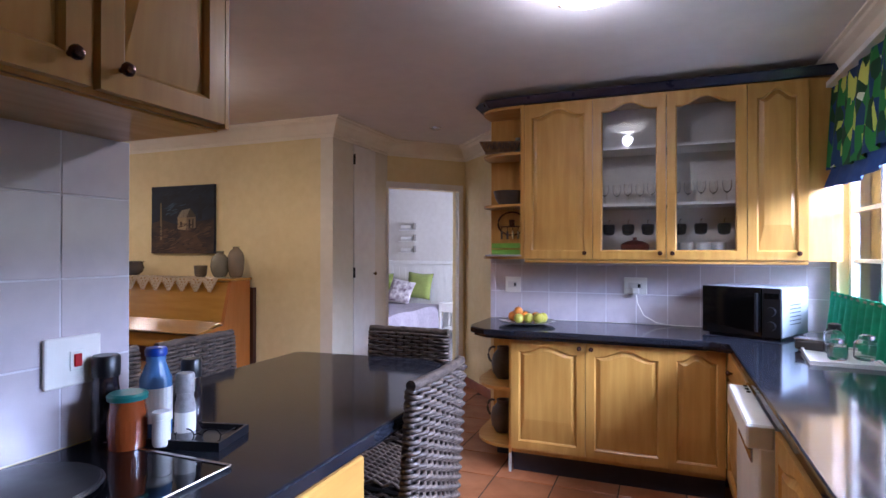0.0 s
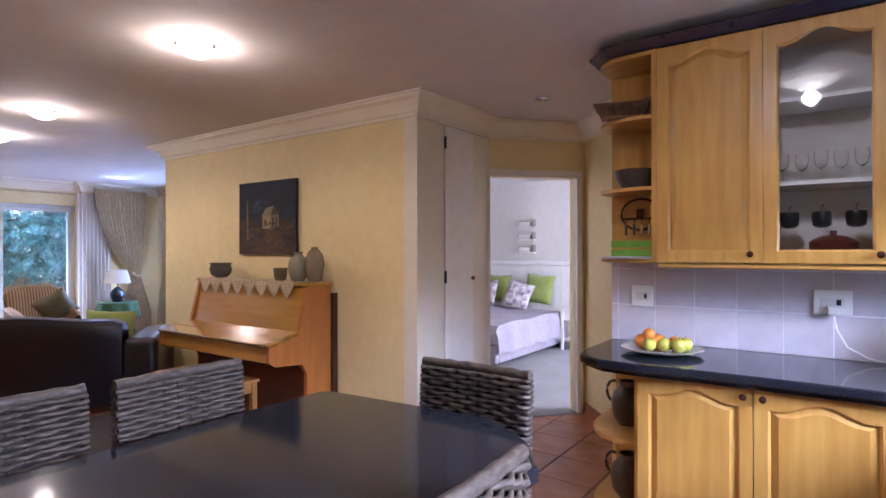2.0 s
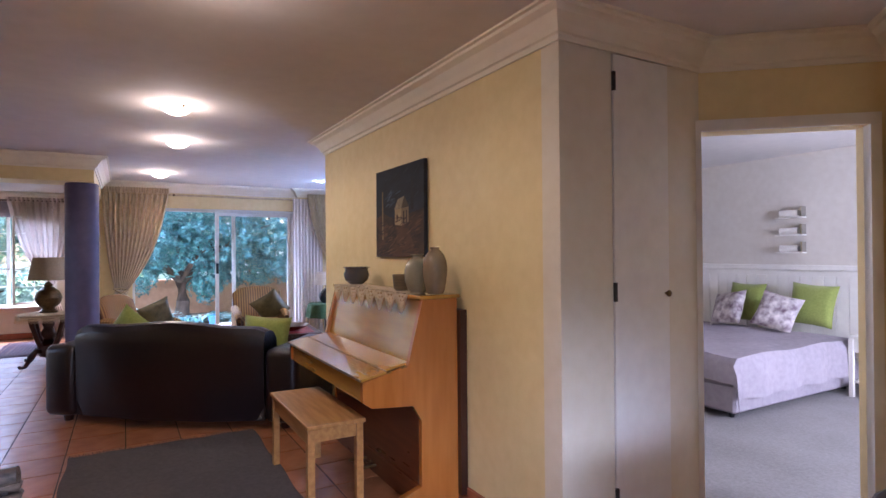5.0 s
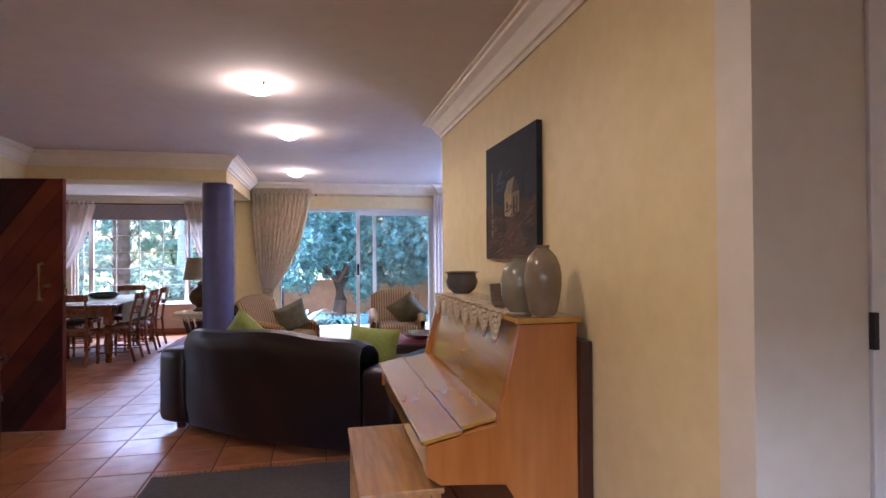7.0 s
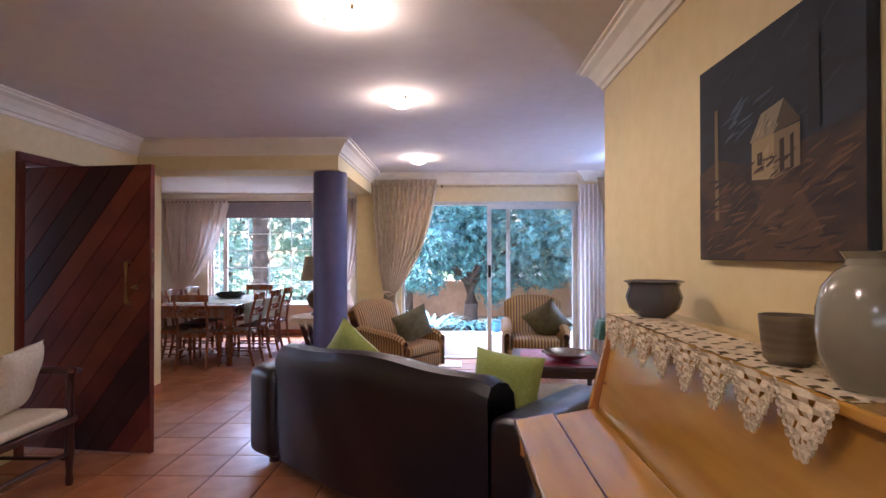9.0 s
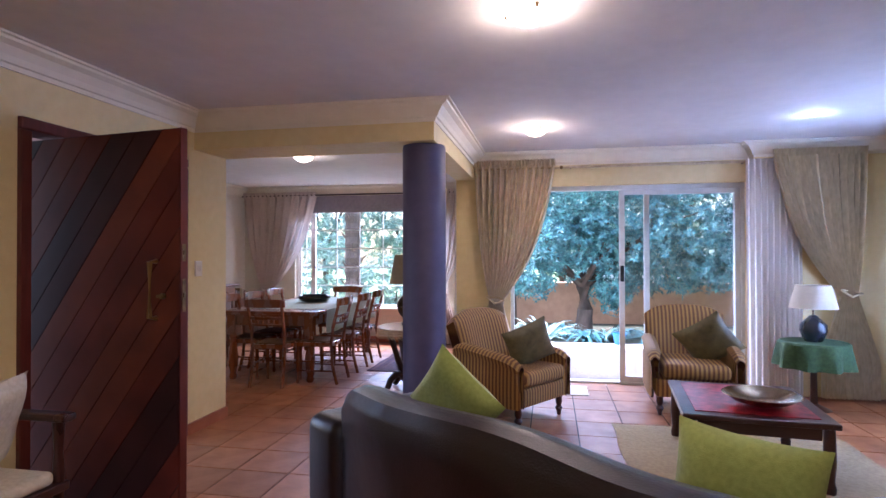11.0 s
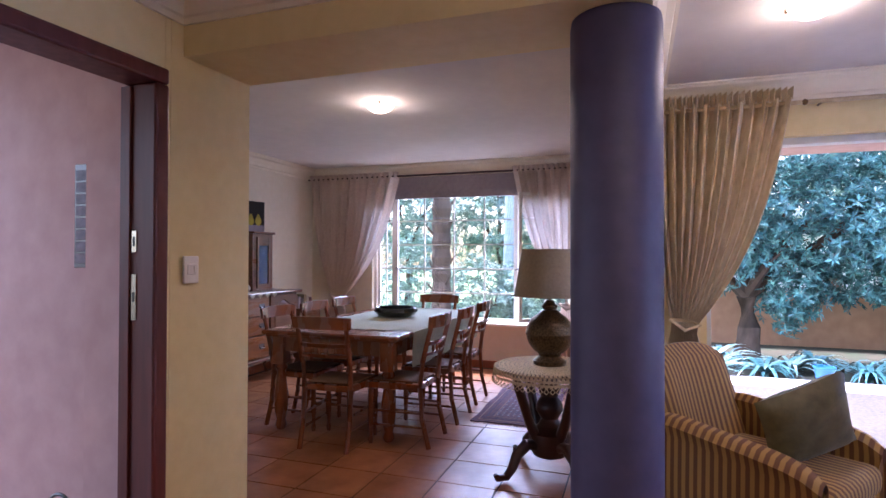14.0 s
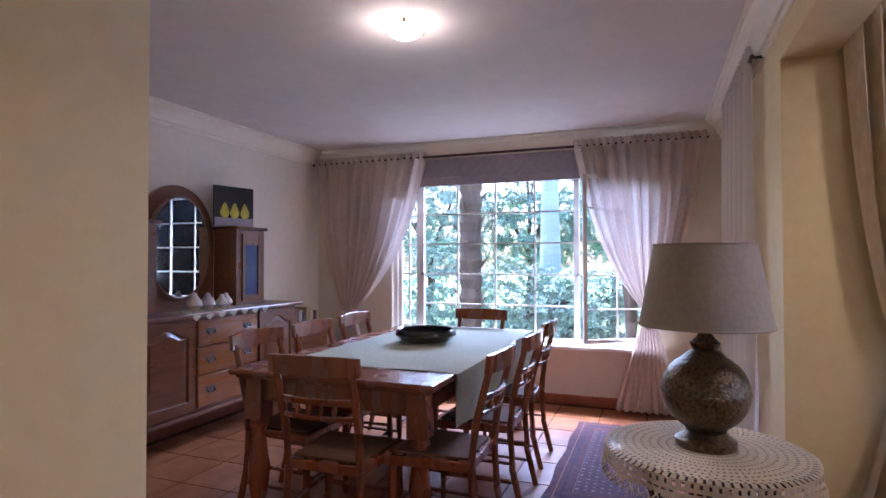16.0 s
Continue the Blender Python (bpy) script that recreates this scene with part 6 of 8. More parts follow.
# curtains
def drape(name, label, x, y_edge, y_far, z_top, z_tie, tie_y, z_bot, mat, depth=0.05, folds=9, side=1, spread=0.35, hook=True, cat="curtain", axis="y", at=(0, 0), low_in=0.0):
    """A curtain gathered from a wide heading to a tie and falling below it."""
    t = thing(name, label, cat, (0, 0, 0))
    rnd = random.Random(name + str(x))
    ph = rnd.uniform(0, 6)
    def f(u, v):
        z = z_top + (z_bot - z_top) * v
        k = (z_top - z) / (z_top - z_tie)
        a, b = y_edge + (y_far - y_edge) * u, tie_y + (u - 0.5) * 0.14
        if k <= 1:
            s = k ** 2.2 * (3 - 2 * k) / (1)
            s = min(max(0.45 * k + 0.55 * k ** 3, 0), 1)
            y = a * (1 - s) + b * s
        else:
            q = min((k - 1) * 2.2, 1)
            y = b + (u - 0.5) * spread * q
            s = 1 - 0.4 * q
        dd_ = depth * (0.8 - 0.45 * s) * math.sin(2 * math.pi * folds * u + ph + 0.5 * math.sin(5 * v))
        dd_ += 0.012 * math.sin(2 * math.pi * folds * 2.3 * u + 2 * v) * (1 - s)
        w = x + dd_
        return (w, y, z) if axis == "y" else (y, w, z)
    part("cloth", grid(B(), folds * 14, 34, f), mat, t, smooth=True)
    # pleated heading
    def h(u, v):
        z = z_top - 0.01 + 0.075 * v
        y = y_edge + (y_far - y_edge) * u
        w = x + 0.02 + depth * 0.5 * math.sin(2 * math.pi * folds * 2 * u + ph) * (0.6 + 0.6 * v)
        return (w, y, z) if axis == "y" else (y, w, z)
    part("heading", grid(B(), folds * 14, 3, h), mat, t, smooth=True)
    if hook:
        w2 = x + 0.05
        pts = [(w2, tie_y - 0.09, z_tie + 0.05), (w2 + 0.02, tie_y, z_tie - 0.015), (w2, tie_y + 0.09, z_tie + 0.02), (w2 - 0.06, tie_y + 0.02, z_tie + 0.04), (w2, tie_y - 0.09, z_tie + 0.05)]
        if axis != "y":
            pts = [(b_, a_, c_) for a_, b_, c_ in pts]
        part("tieback", tube(B(), pts, 0.012, 8), mat, t, smooth=True)
    return t


drape("curtain", "beige patterned curtain tied back beside the sliding door", -8.83, 2.36, 3.24, 2.34, 0.88, 2.60, 0.02, "curtain", depth=0.075, folds=13)
sh = thing("sheer_curtain", "pale translucent sheer curtain beside the sliding door", "curtain", (0, 0, 0))
part("cloth", grid(B(), 70, 6, lambda u, v: (-8.76 + 0.022 * math.sin(2 * math.pi * 9 * u), 5.08 + 0.5 * u, 2.33 - 2.31 * v)), "sheer", sh, smooth=True)
drape("curtain", "beige patterned curtain tied to the far side of the corner window", -8.70, 5.30, 6.10, 2.34, 1.0, 5.95, 0.02, "curtain", depth=0.07, folds=13)
drape("curtain", "beige patterned curtain tied back at the north window", 6.30, -8.55, -7.85, 2.34, 1.0, -8.40, 0.02, "curtain", depth=0.06, folds=12, axis="x")
rd = thing("curtain_rod", "beige curtain rod with a ball end above the sliding door", "curtain rod", (0, 0, 0))
part("rod", tube(B(), [(-8.83, 2.42, 2.315), (-8.83, 5.35, 2.315)], 0.014, 10), "curtain", rd, smooth=True)
part("finial", lathe(B(), [(0.002, -0.02), (0.018, -0.01), (0.022, 0.0), (0.018, 0.01), (0.002, 0.02)], 12, (-8.83, 3.30, 2.315)), "brass", rd, smooth=True)
for y in (3.4, 5.1):
    part("bracket", tube(B(), [(-8.947, y, 2.315), (-8.83, y, 2.315)], 0.007, 6), "brass", rd)
sn = thing("sheer_curtain", "translucent sheer curtain glowing with daylight at the north window", "curtain", (0, 0, 0))
part("cloth", grid(B(), 90, 6, lambda u, v: (-8.3 + 1.8 * u, 6.33 + 0.02 * math.sin(2 * math.pi * 22 * u), 2.30 - 2.28 * v)), "sheer", sn, smooth=True)

# green side table and lamp
gt = thing("side_table", "small round side table under a green cloth", "table", (-8.35, 5.50, 0))
part("top", lathe(B(), [(0.27, 0.58), (0.275, 0.59), (0.27, 0.60)], 32), "darkwood", gt)
part("pedestal", lathe(B(), [(0.14, 0), (0.03, 0.05), (0.025, 0.3), (0.04, 0.57)], 16), "darkwood", gt, smooth=True)
GC = surf("green_table_cloth", srgb("3f5a34"), srgb("33492b"), 40, rough=0.9)
gc = thing("tablecloth", "dark green cloth draped over the side table", "cloth", (-8.35, 5.50, 0))
bm = B()
n = 48
rings = []
for r, z, w in ((0.002, 0.606, 0), (0.27, 0.606, 0), (0.285, 0.59, 0), (0.29, 0.5, 0.02), (0.30, 0.38, 0.035)):
    rings.append([bm.verts.new(((r + w * math.sin(9 * a)) * math.cos(a), (r + w * math.sin(9 * a)) * math.sin(a), z)) for a in [2 * math.pi * i / n for i in range(n)]])
for a, b in zip(rings, rings[1:]):
    for i in range(n):
        bm.faces.new((a[i], a[(i + 1) % n], b[(i + 1) % n], b[i]))
part("cloth", bm, GC, gc, smooth=True)


def table_lamp(name, label, x, y, z, body, r0, r1, zs0, zs1, matb, mats, lit=False):
    t = thing(name, label, "lamp", (x, y, z))
    part("base", lathe(B(), body, 32), matb, t, smooth=True)
    part("stem", lathe(B(), [(0.008, body[-1][1]), (0.008, zs0 + 0.06)], 10), "brass", t)
    bm = lathe(B(), [(r0, zs0), (r1, zs1)], 48, closed=False)
    bm.normal_update()
    bmesh.ops.solidify(bm, geom=bm.faces[:], thickness=0.003)
    s = part("shade", bm, mats, t, smooth=True)
    part("shade_rim", tube(B(), [(r1 * math.cos(a), r1 * math.sin(a), zs1) for a in [2 * math.pi * i / 40 for i in range(41)]], 0.004, 6), mats, s)
    part("shade_rim", tube(B(), [(r0 * math.cos(a), r0 * math.sin(a), zs0) for a in [2 * math.pi * i / 40 for i in range(41)]], 0.004, 6), mats, s)
    part("spider", tube(B(), [(-r1, 0, zs1 - 0.01), (0, 0, zs1 - 0.02), (r1, 0, zs1 - 0.01)], 0.002, 5), "brass", t)
    return t
    return t


CREAM = surf("cream_shade_cloth", srgb("e6dccb"), srgb("ddd2c0"), 40, rough=0.8)
let_light_through(CREAM, 0.4, srgb("f2eada"))
BLUEG = surf("dark_blue_ceramic", srgb("22262e"), srgb("2c3440"), 8, rough=0.15, coat=0.6)
table_lamp("table_lamp", "unlit table lamp, dark ceramic base, cream shade, on a green cloth", -8.35, 5.50, 0.608, [(0.07, 0), (0.08, 0.02), (0.11, 0.09), (0.105, 0.15), (0.06, 0.20), (0.03, 0.23), (0.002, 0.24)], 0.19, 0.14, 0.30, 0.50, BLUEG, CREAM)

# front door
ha = math.degrees(math.atan2(1.33 - 0.43, -5.40 + 5.49))
FD = thing("door_front", "heavy front door of diagonal dark and red-brown planks, standing open", "door", (-5.55, 0.13, 0), 82.6, kind="structure")
LW, LH, LT = 1.20, 2.05, 0.045
PL = [surf("door_plank_" + k, srgb(a), srgb(b), 3, (1, 1, 1), rough=0.62, coat=0.0, rand=0.15) for k, a, b in (("red", "64281a", "4a1b12"), ("dark", "3a1a18", "2a1112"), ("brown", "733620", "562616"))]
for m_ in PL:
    m_.node_tree.nodes["Principled BSDF"].inputs["Specular IOR Level"].default_value = 0.2
part("door_core", bx(0.0, LW, -LT + 0.006, -0.006, 0.012, LH - 0.001), PL[1], FD)
# planks clipped to the leaf, running up at 52 degrees
pl_ang = radians(52)
wd = 0.135
dirx, dirz = math.cos(pl_ang), math.sin(pl_ang)
nx_, nz_ = -dirz, dirx


def clip(poly, a, b, c):
    """Keeps the part of a polygon where a x + b z <= c."""
    out = []
    for i in range(len(poly)):
        p, q = poly[i], poly[(i + 1) % len(poly)]
        fp, fq = a * p[0] + b * p[1] - c, a * q[0] + b * q[1] - c
        if fp <= 0:
            out.append(p)
        if fp * fq < 0:
            s = fp / (fp - fq)
            out.append((p[0] + (q[0] - p[0]) * s, p[1] + (q[1] - p[1]) * s))
    return out


k = -12
pat = [0, 0, 2, 1, 1, 0, 2, 0, 1, 1, 0, 2, 2]
while k < 22:
    o0, o1 = k * wd + 0.003, (k + 1) * wd - 0.003
    poly = clip(clip([(0.004, 0.016), (LW - 0.004, 0.016), (LW - 0.004, LH - 0.005), (0.004, LH - 0.005)], nx_, nz_, o1), -nx_, -nz_, -o0)
    if len(poly) >= 3:
        for y0, y1 in ((-0.006, 0.0), (-LT, -LT + 0.006)):
            bm = B()
            lo = [bm.verts.new((x, y0, z)) for x, z in poly]
            hi = [bm.verts.new((x, y1, z)) for x, z in poly]
            try:
                bm.faces.new(lo), bm.faces.new(hi[::-1])
            except ValueError:
                bm.free()
                continue
            for i in range(len(poly)):
                j = (i + 1) % len(poly)
                bm.faces.new((lo[i], hi[i], hi[j], lo[j]))
            bmesh.ops.recalc_face_normals(bm, faces=bm.faces[:])
            part("plank", bm, PL[pat[k % len(pat)]], FD)
    k += 1
part("edge_strip", bx(LW, LW + 0.006, -LT, 0, 0.012, LH), PL[0], FD)
for z0, z1 in ((1.36, 1.45), (1.10, 1.27)):
    part("lock_plate", bx(LW + 0.0062, LW + 0.0095, -0.034, -0.011, z0, z1, 0.001), "brass", FD, "dull brass lock plate")
    part("latch", bx(LW + 0.0096, LW + 0.016, -0.03, -0.016, (z0 + z1) / 2 - 0.012, (z0 + z1) / 2 + 0.012), "brass", FD)
hd = part("pull_handle", tube(B(), [(LW - 0.15, -LT - 0.0, 1.36), (LW - 0.15, -LT - 0.045, 1.355), (LW - 0.15, -LT - 0.045, 1.07), (LW - 0.15, -LT - 0.0, 1.065)], 0.014, 8), surf("aged_brass_pull", srgb("b08a50"), srgb("8c6c3e"), 20, rough=0.35, metal=0.6), FD, "long brass pull handle", smooth=True)
part("thumb_turn", tube(B(), [(LW - 0.10, -LT - 0.001, 1.18), (LW - 0.10, -LT - 0.02, 1.18)], 0.016, 10), "brass", FD)
part("key", bx(LW - 0.13, LW - 0.07, -LT - 0.024, -LT - 0.020, 1.172, 1.188), "brass", FD)
fr = thing("door_frame_front", "red-stained wooden front door frame with lock strikes", "door", (0, 0, 0), kind="structure")
part("door_jamb", bx(-6.63, -6.56, 0.275, 0.457, 0.0, 2.06, 0.012, 2), "redwood", fr)
part("jamb_stop", bx(-6.559, -6.548, 0.276, 0.33, 0.0, 2.05, 0.003), "redwood", fr)
part("door_jamb", bx(-5.315, -5.25, 0.16, 0.455, 0.0, 2.06, 0.004), "redwood", fr)
part("door_head", bx(-6.63, -5.25, 0.275, 0.457, 2.062, 2.13, 0.012, 2), "redwood", fr)
for z0, z1 in ((1.36, 1.45), (1.08, 1.27)):
    part("strike_plate", bx(-6.5595, -6.5555, 0.335, 0.36, z0, z1, 0.001), "steel", fr, "steel strike plate")
    part("strike_hole", bx(-6.5554, -6.5545, 0.342, 0.353, (z0 + z1) / 2 - 0.02, (z0 + z1) / 2 + 0.02), "black", fr)
sw = socket(-6.76, 0.443, 1.285, 180, 0.085, 0.12, "white light switch plate with three small rockers", "white")
ar = thing("wall_art", "narrow upright mosaic panel on the porch wall", "picture", (-6.716, -0.115, 1.53), 90)
MOS = surf("mosaic_panel", srgb("6e5460"), srgb("3a2630"), 26, rough=0.5, bump=0.5, bscale=30)
part("board", bx(-0.048, 0.048, -0.03, 0, -0.24, 0.24, 0.002), "darkwood", ar)
for i in range(8):
    part("inset", bx(-0.036, 0.036, -0.033, -0.030, -0.22 + 0.055 * i, -0.175 + 0.055 * i, 0.001), MOS, ar)
ws = thing("basket", "dark woven willow basket with a hoop handle on the porch floor", "basket", (-6.48, 0.04, 0))
bm = B()
for k in range(13):
    z, rr = 0.012 + 0.015 * k, 0.085 + 0.0022 * k
    tube(bm, [(rr * math.cos(a) * (1 + 0.03 * (-1) ** (i + k)), rr * math.sin(a) * (1 + 0.03 * (-1) ** (i + k)), z) for i, a in enumerate([2 * math.pi * i / 24 for i in range(25)])], 0.007, 5)
part("weave", bm, "pot_dark", ws)
part("bottom", lathe(B(), [(0.08, 0.004), (0.082, 0.012)], 20), "pot_dark", ws)
part("handle", tube(B(), [(0.0, 0.10 * math.cos(a), 0.19 + 0.165 * math.sin(a)) for a in [math.pi * i / 14 for i in range(15)]], 0.007, 6), "pot_dark", ws)

# bench
be = thing("bench", "dark turned-wood bench with arms beside the front door", "bench", (-4.32, 0.82, 0))
W2, D0, D1 = 0.56, -0.31, 0.31
part("seat_frame", bx(-W2, W2, D0, D1, 0.38, 0.42, 0.006, 2), "darkwood", be)
for sx in (-1, 1):
    part("front_leg", lathe(B(), [(0.018, 0), (0.024, 0.03), (0.018, 0.08), (0.028, 0.2), (0.022, 0.38), (0.026, 0.45), (0.018, 0.55), (0.026, 0.68)], 12, (sx * (W2 - 0.03), D1 - 0.03, 0)), "darkwood", be, smooth=True)
    part("back_leg", bx(sx * (W2 - 0.03) - 0.022, sx * (W2 - 0.03) + 0.022, D0, D0 + 0.044, 0, 0.90, 0.004), "darkwood", be)
    part("arm", bx(sx * (W2 - 0.03) - 0.035, sx * (W2 - 0.03) + 0.035, D0 + 0.045, D1 + 0.03, 0.68, 0.715, 0.012, 2), "darkwood", be)
    part("stretcher", tube(B(), [(sx * (W2 - 0.03), D0 + 0.02, 0.16), (sx * (W2 - 0.03), D1 - 0.03, 0.16)], 0.012, 8), "darkwood", be)
part("front_stretcher", tube(B(), [(-W2 + 0.03, D1 - 0.03, 0.20), (W2 - 0.03, D1 - 0.03, 0.20)], 0.012, 8), "darkwood", be)
part("back_rail", bx(-W2 + 0.05, W2 - 0.05, D0 + 0.01, D0 + 0.035, 0.84, 0.90, 0.004), "darkwood", be)
part("back_rail", bx(-W2 + 0.05, W2 - 0.05, D0 + 0.01, D0 + 0.035, 0.52, 0.56, 0.004), "darkwood", be)
for i in range(9):
    part("spindle", tube(B(), [(-0.44 + 0.11 * i, D0 + 0.022, 0.56), (-0.44 + 0.11 * i, D0 + 0.022, 0.84)], 0.01, 8), "darkwood", be)
sc = thing("seat_cushion", "cream quilted seat pad on the dark bench", "cushion", (-4.32, 0.83, 0.421))
part("pad", bx(-0.50, 0.50, -0.25, 0.29, 0, 0.06, 0.025, 3), "cushion_white", sc, smooth=True)
cushion("cushion", "cream cushion with a small printed bird leaning on the bench", (-4.66, 0.90, 0.675), 0.42, 0.14, 12, -18, 4, "cushion_white", 9)

# ---- bedroom ----
bd = thing("bed", "double bed with a lilac cover and pale valance", "bed", (-3.18, 8.05, 0))
part("base", bx(-0.90, 0.90, -1.06, 1.0, 0.06, 0.30, 0.02), "linen", bd)
part("mattress", bx(-0.92, 0.92, -1.08, 1.0, 0.301, 0.50, 0.05, 3), "cushion_white", bd, smooth=True)
def cover(u, v):
    x, y = (u - 0.5) * 2.2, -1.16 + 2.0 * v
    z = 0.535 + 0.01 * math.sin(9 * x) * math.sin(7 * y)
    ex = max(0, abs(x) - 0.93)
    ey = max(0, -1.09 - y)
    z -= ex * 2.0 + ey * 3.0
    xx = math.copysign(min(abs(x), 0.95 + ex * 0.1), x) + (0.02 * math.sin(14 * y) if ex else 0)
    return (xx, max(y, -1.11), z)
part("cover", grid(B(), 50, 40, cover), "linen", bd, "lilac bed cover", smooth=True)
for x in (-0.8, 0.8):
    for y in (-0.95, 0.9):
        part("leg", lathe(B(), [(0.02, 0), (0.03, 0.06)], 10, (x, y, 0)), "black", bd)
hb = thing("headboard", "white boarded headboard behind the bed", "headboard", (-3.18, 9.26, 0))
part("frame", bx(-1.12, 1.12, -0.025, 0.03, 0.05, 1.18), "white", hb)
part("top_rail", bx(-1.16, 1.16, -0.06, 0.035, 1.181, 1.24, 0.006), "white", hb)
for i in range(18):
    part("board", bx(-1.10 + 0.123 * i, -1.10 + 0.123 * i + 0.113, -0.035, -0.0255, 0.10, 1.12), "white", hb)
FLO = surf("floral_cotton", srgb("d8d0cc"), srgb("6a5560"), 14, rough=0.9, detail=2)
cushion("cushion", "lime green cushion leaning on the white headboard", (-2.72, 9.05, 0.82), 0.46, 0.15, 4, -16, 4, "lime", 11)
cushion("cushion", "lime green cushion leaning on the headboard beside the wall", (-3.45, 9.05, 0.80), 0.46, 0.15, -6, -16, 0, "lime", 12)
cushion("cushion", "pale floral scatter cushion on the bed cover", (-2.95, 8.80, 0.74), 0.42, 0.14, 14, -28, 14, FLO, 13)
cushion("cushion", "pale floral scatter cushion in front of the green cushion", (-3.50, 8.78, 0.74), 0.42, 0.14, -14, -28, -12, FLO, 14)
ns = thing("bedside_table", "small white bedside table beside the bed", "table", (-1.98, 8.85, 0))
part("tabletop", bx(-0.22, 0.22, -0.2, 0.2, 0.56, 0.585, 0.004), "white", ns)
part("drawer", bx(-0.19, 0.19, -0.18, 0.18, 0.43, 0.558), "white", ns)
part("shelf", bx(-0.19, 0.19, -0.17, 0.17, 0.14, 0.16), "white", ns)
for sx in (-0.2, 0.2):
    for sy in (-0.18, 0.18):
        part("leg", bx(sx - 0.018, sx + 0.018, sy - 0.018, sy + 0.018, 0, 0.558), "white", ns)
for i in range(3):
    t = thing("wall_ledge", "small white wall ledge with a rolled towel", "shelf", (-3.03, 9.296, 1.37 + 0.2 * i), group="ledges on the bedroom wall")
    part("board", bx(-0.16, 0.14, -0.09, 0, 0, 0.015), "white", t)
    part("roll", tube(B(), [(-0.12, -0.045, 0.055), (0.08, -0.045, 0.055)], 0.038, 14), "white", t, smooth=True)
    part("bracket", bx(0.12, 0.135, -0.09, 0, 0.016, 0.13), "steel", t)

# ---- dining room ----
def turned(bm, x, y, z0, z1, r, n=14):
    h = z1 - z0
    lathe(bm, [(r * 0.7, 0), (r, h * 0.04), (r * 0.75, h * 0.10), (r * 1.1, h * 0.2), (r * 1.25, h * 0.35), (r * 0.8, h * 0.55), (r * 0.7, h * 0.62), (r * 1.15, h * 0.66), (r * 0.8, h * 0.70)], n, (x, y, z0))
    return box(bm, x - r * 1.1, x + r * 1.1, y - r * 1.1, y + r * 1.1, z0 + h * 0.70, z1, 0.003)


TX, TY = -9.48, 0.135
dt = thing("dining_table", "long reddish wooden dining table with thick turned legs", "table", (TX, TY, 0))
part("tabletop", bx(-1.07, 1.07, -0.57, 0.57, 0.745, 0.775, 0.01, 3), "diningwood", dt)
part("edge_moulding", bx(-1.045, 1.045, -0.545, 0.545, 0.728, 0.744, 0.004), "diningwood", dt)
for sx in (-1, 1):
    part("apron", bx(sx * 0.97 - 0.012, sx * 0.97 + 0.012, -0.45, 0.45, 0.61, 0.727), "diningwood", dt)
    for sy in (-1, 1):
        part("leg", turned(B(), sx * 0.96, sy * 0.46, 0, 0.727, 0.045), "diningwood", dt, smooth=True)
for sy in (-1, 1):
    part("apron", bx(-0.90, 0.90, sy * 0.47 - 0.012, sy * 0.47 + 0.012, 0.61, 0.727), "diningwood", dt)

tc = thing("tablecloth", "sage green cloth with a fringed edge over the dining table", "cloth", (TX, TY, 0))
def tcl(u, v):
    x = -0.98 + 1.76 * u
    y = -0.42 + 1.28 * v
    z = 0.779 + 0.0015 * math.sin(20 * u) * math.sin(13 * v)
    ey = max(0, y - 0.578)
    if ey:
        z = 0.779 - ey * 0.96
        y = 0.580 + 0.012 * math.sin(24 * u) * min(ey * 8, 1) + 0.004
    return (x, y, z)
part("cloth", grid(B(), 60, 60, tcl), "tablecloth", tc, smooth=True)
bm = B()
rnd = random.Random(5)
for i in range(70):
    y = -0.42 + 0.0142 * i
    tube(bm, [(0.78, y, 0.781), (0.80 + rnd.uniform(0, 0.015), y + rnd.uniform(-0.006, 0.006), 0.779)], 0.0018, 4)
part("fringe", bm, "tablecloth", tc)
pot("black_bowl", "low round black bowl in the middle of the dining table", -9.60, 0.17, 0.782, [(0.12, 0), (0.17, 0.015), (0.205, 0.05), (0.20, 0.078), (0.19, 0.088), (0.183, 0.082), (0.185, 0.05), (0.15, 0.02), (0.002, 0.015)], surf("black_glaze", srgb("101418"), srgb("1a2024"), 12, rough=0.18, coat=0.4), "bowl", 36)


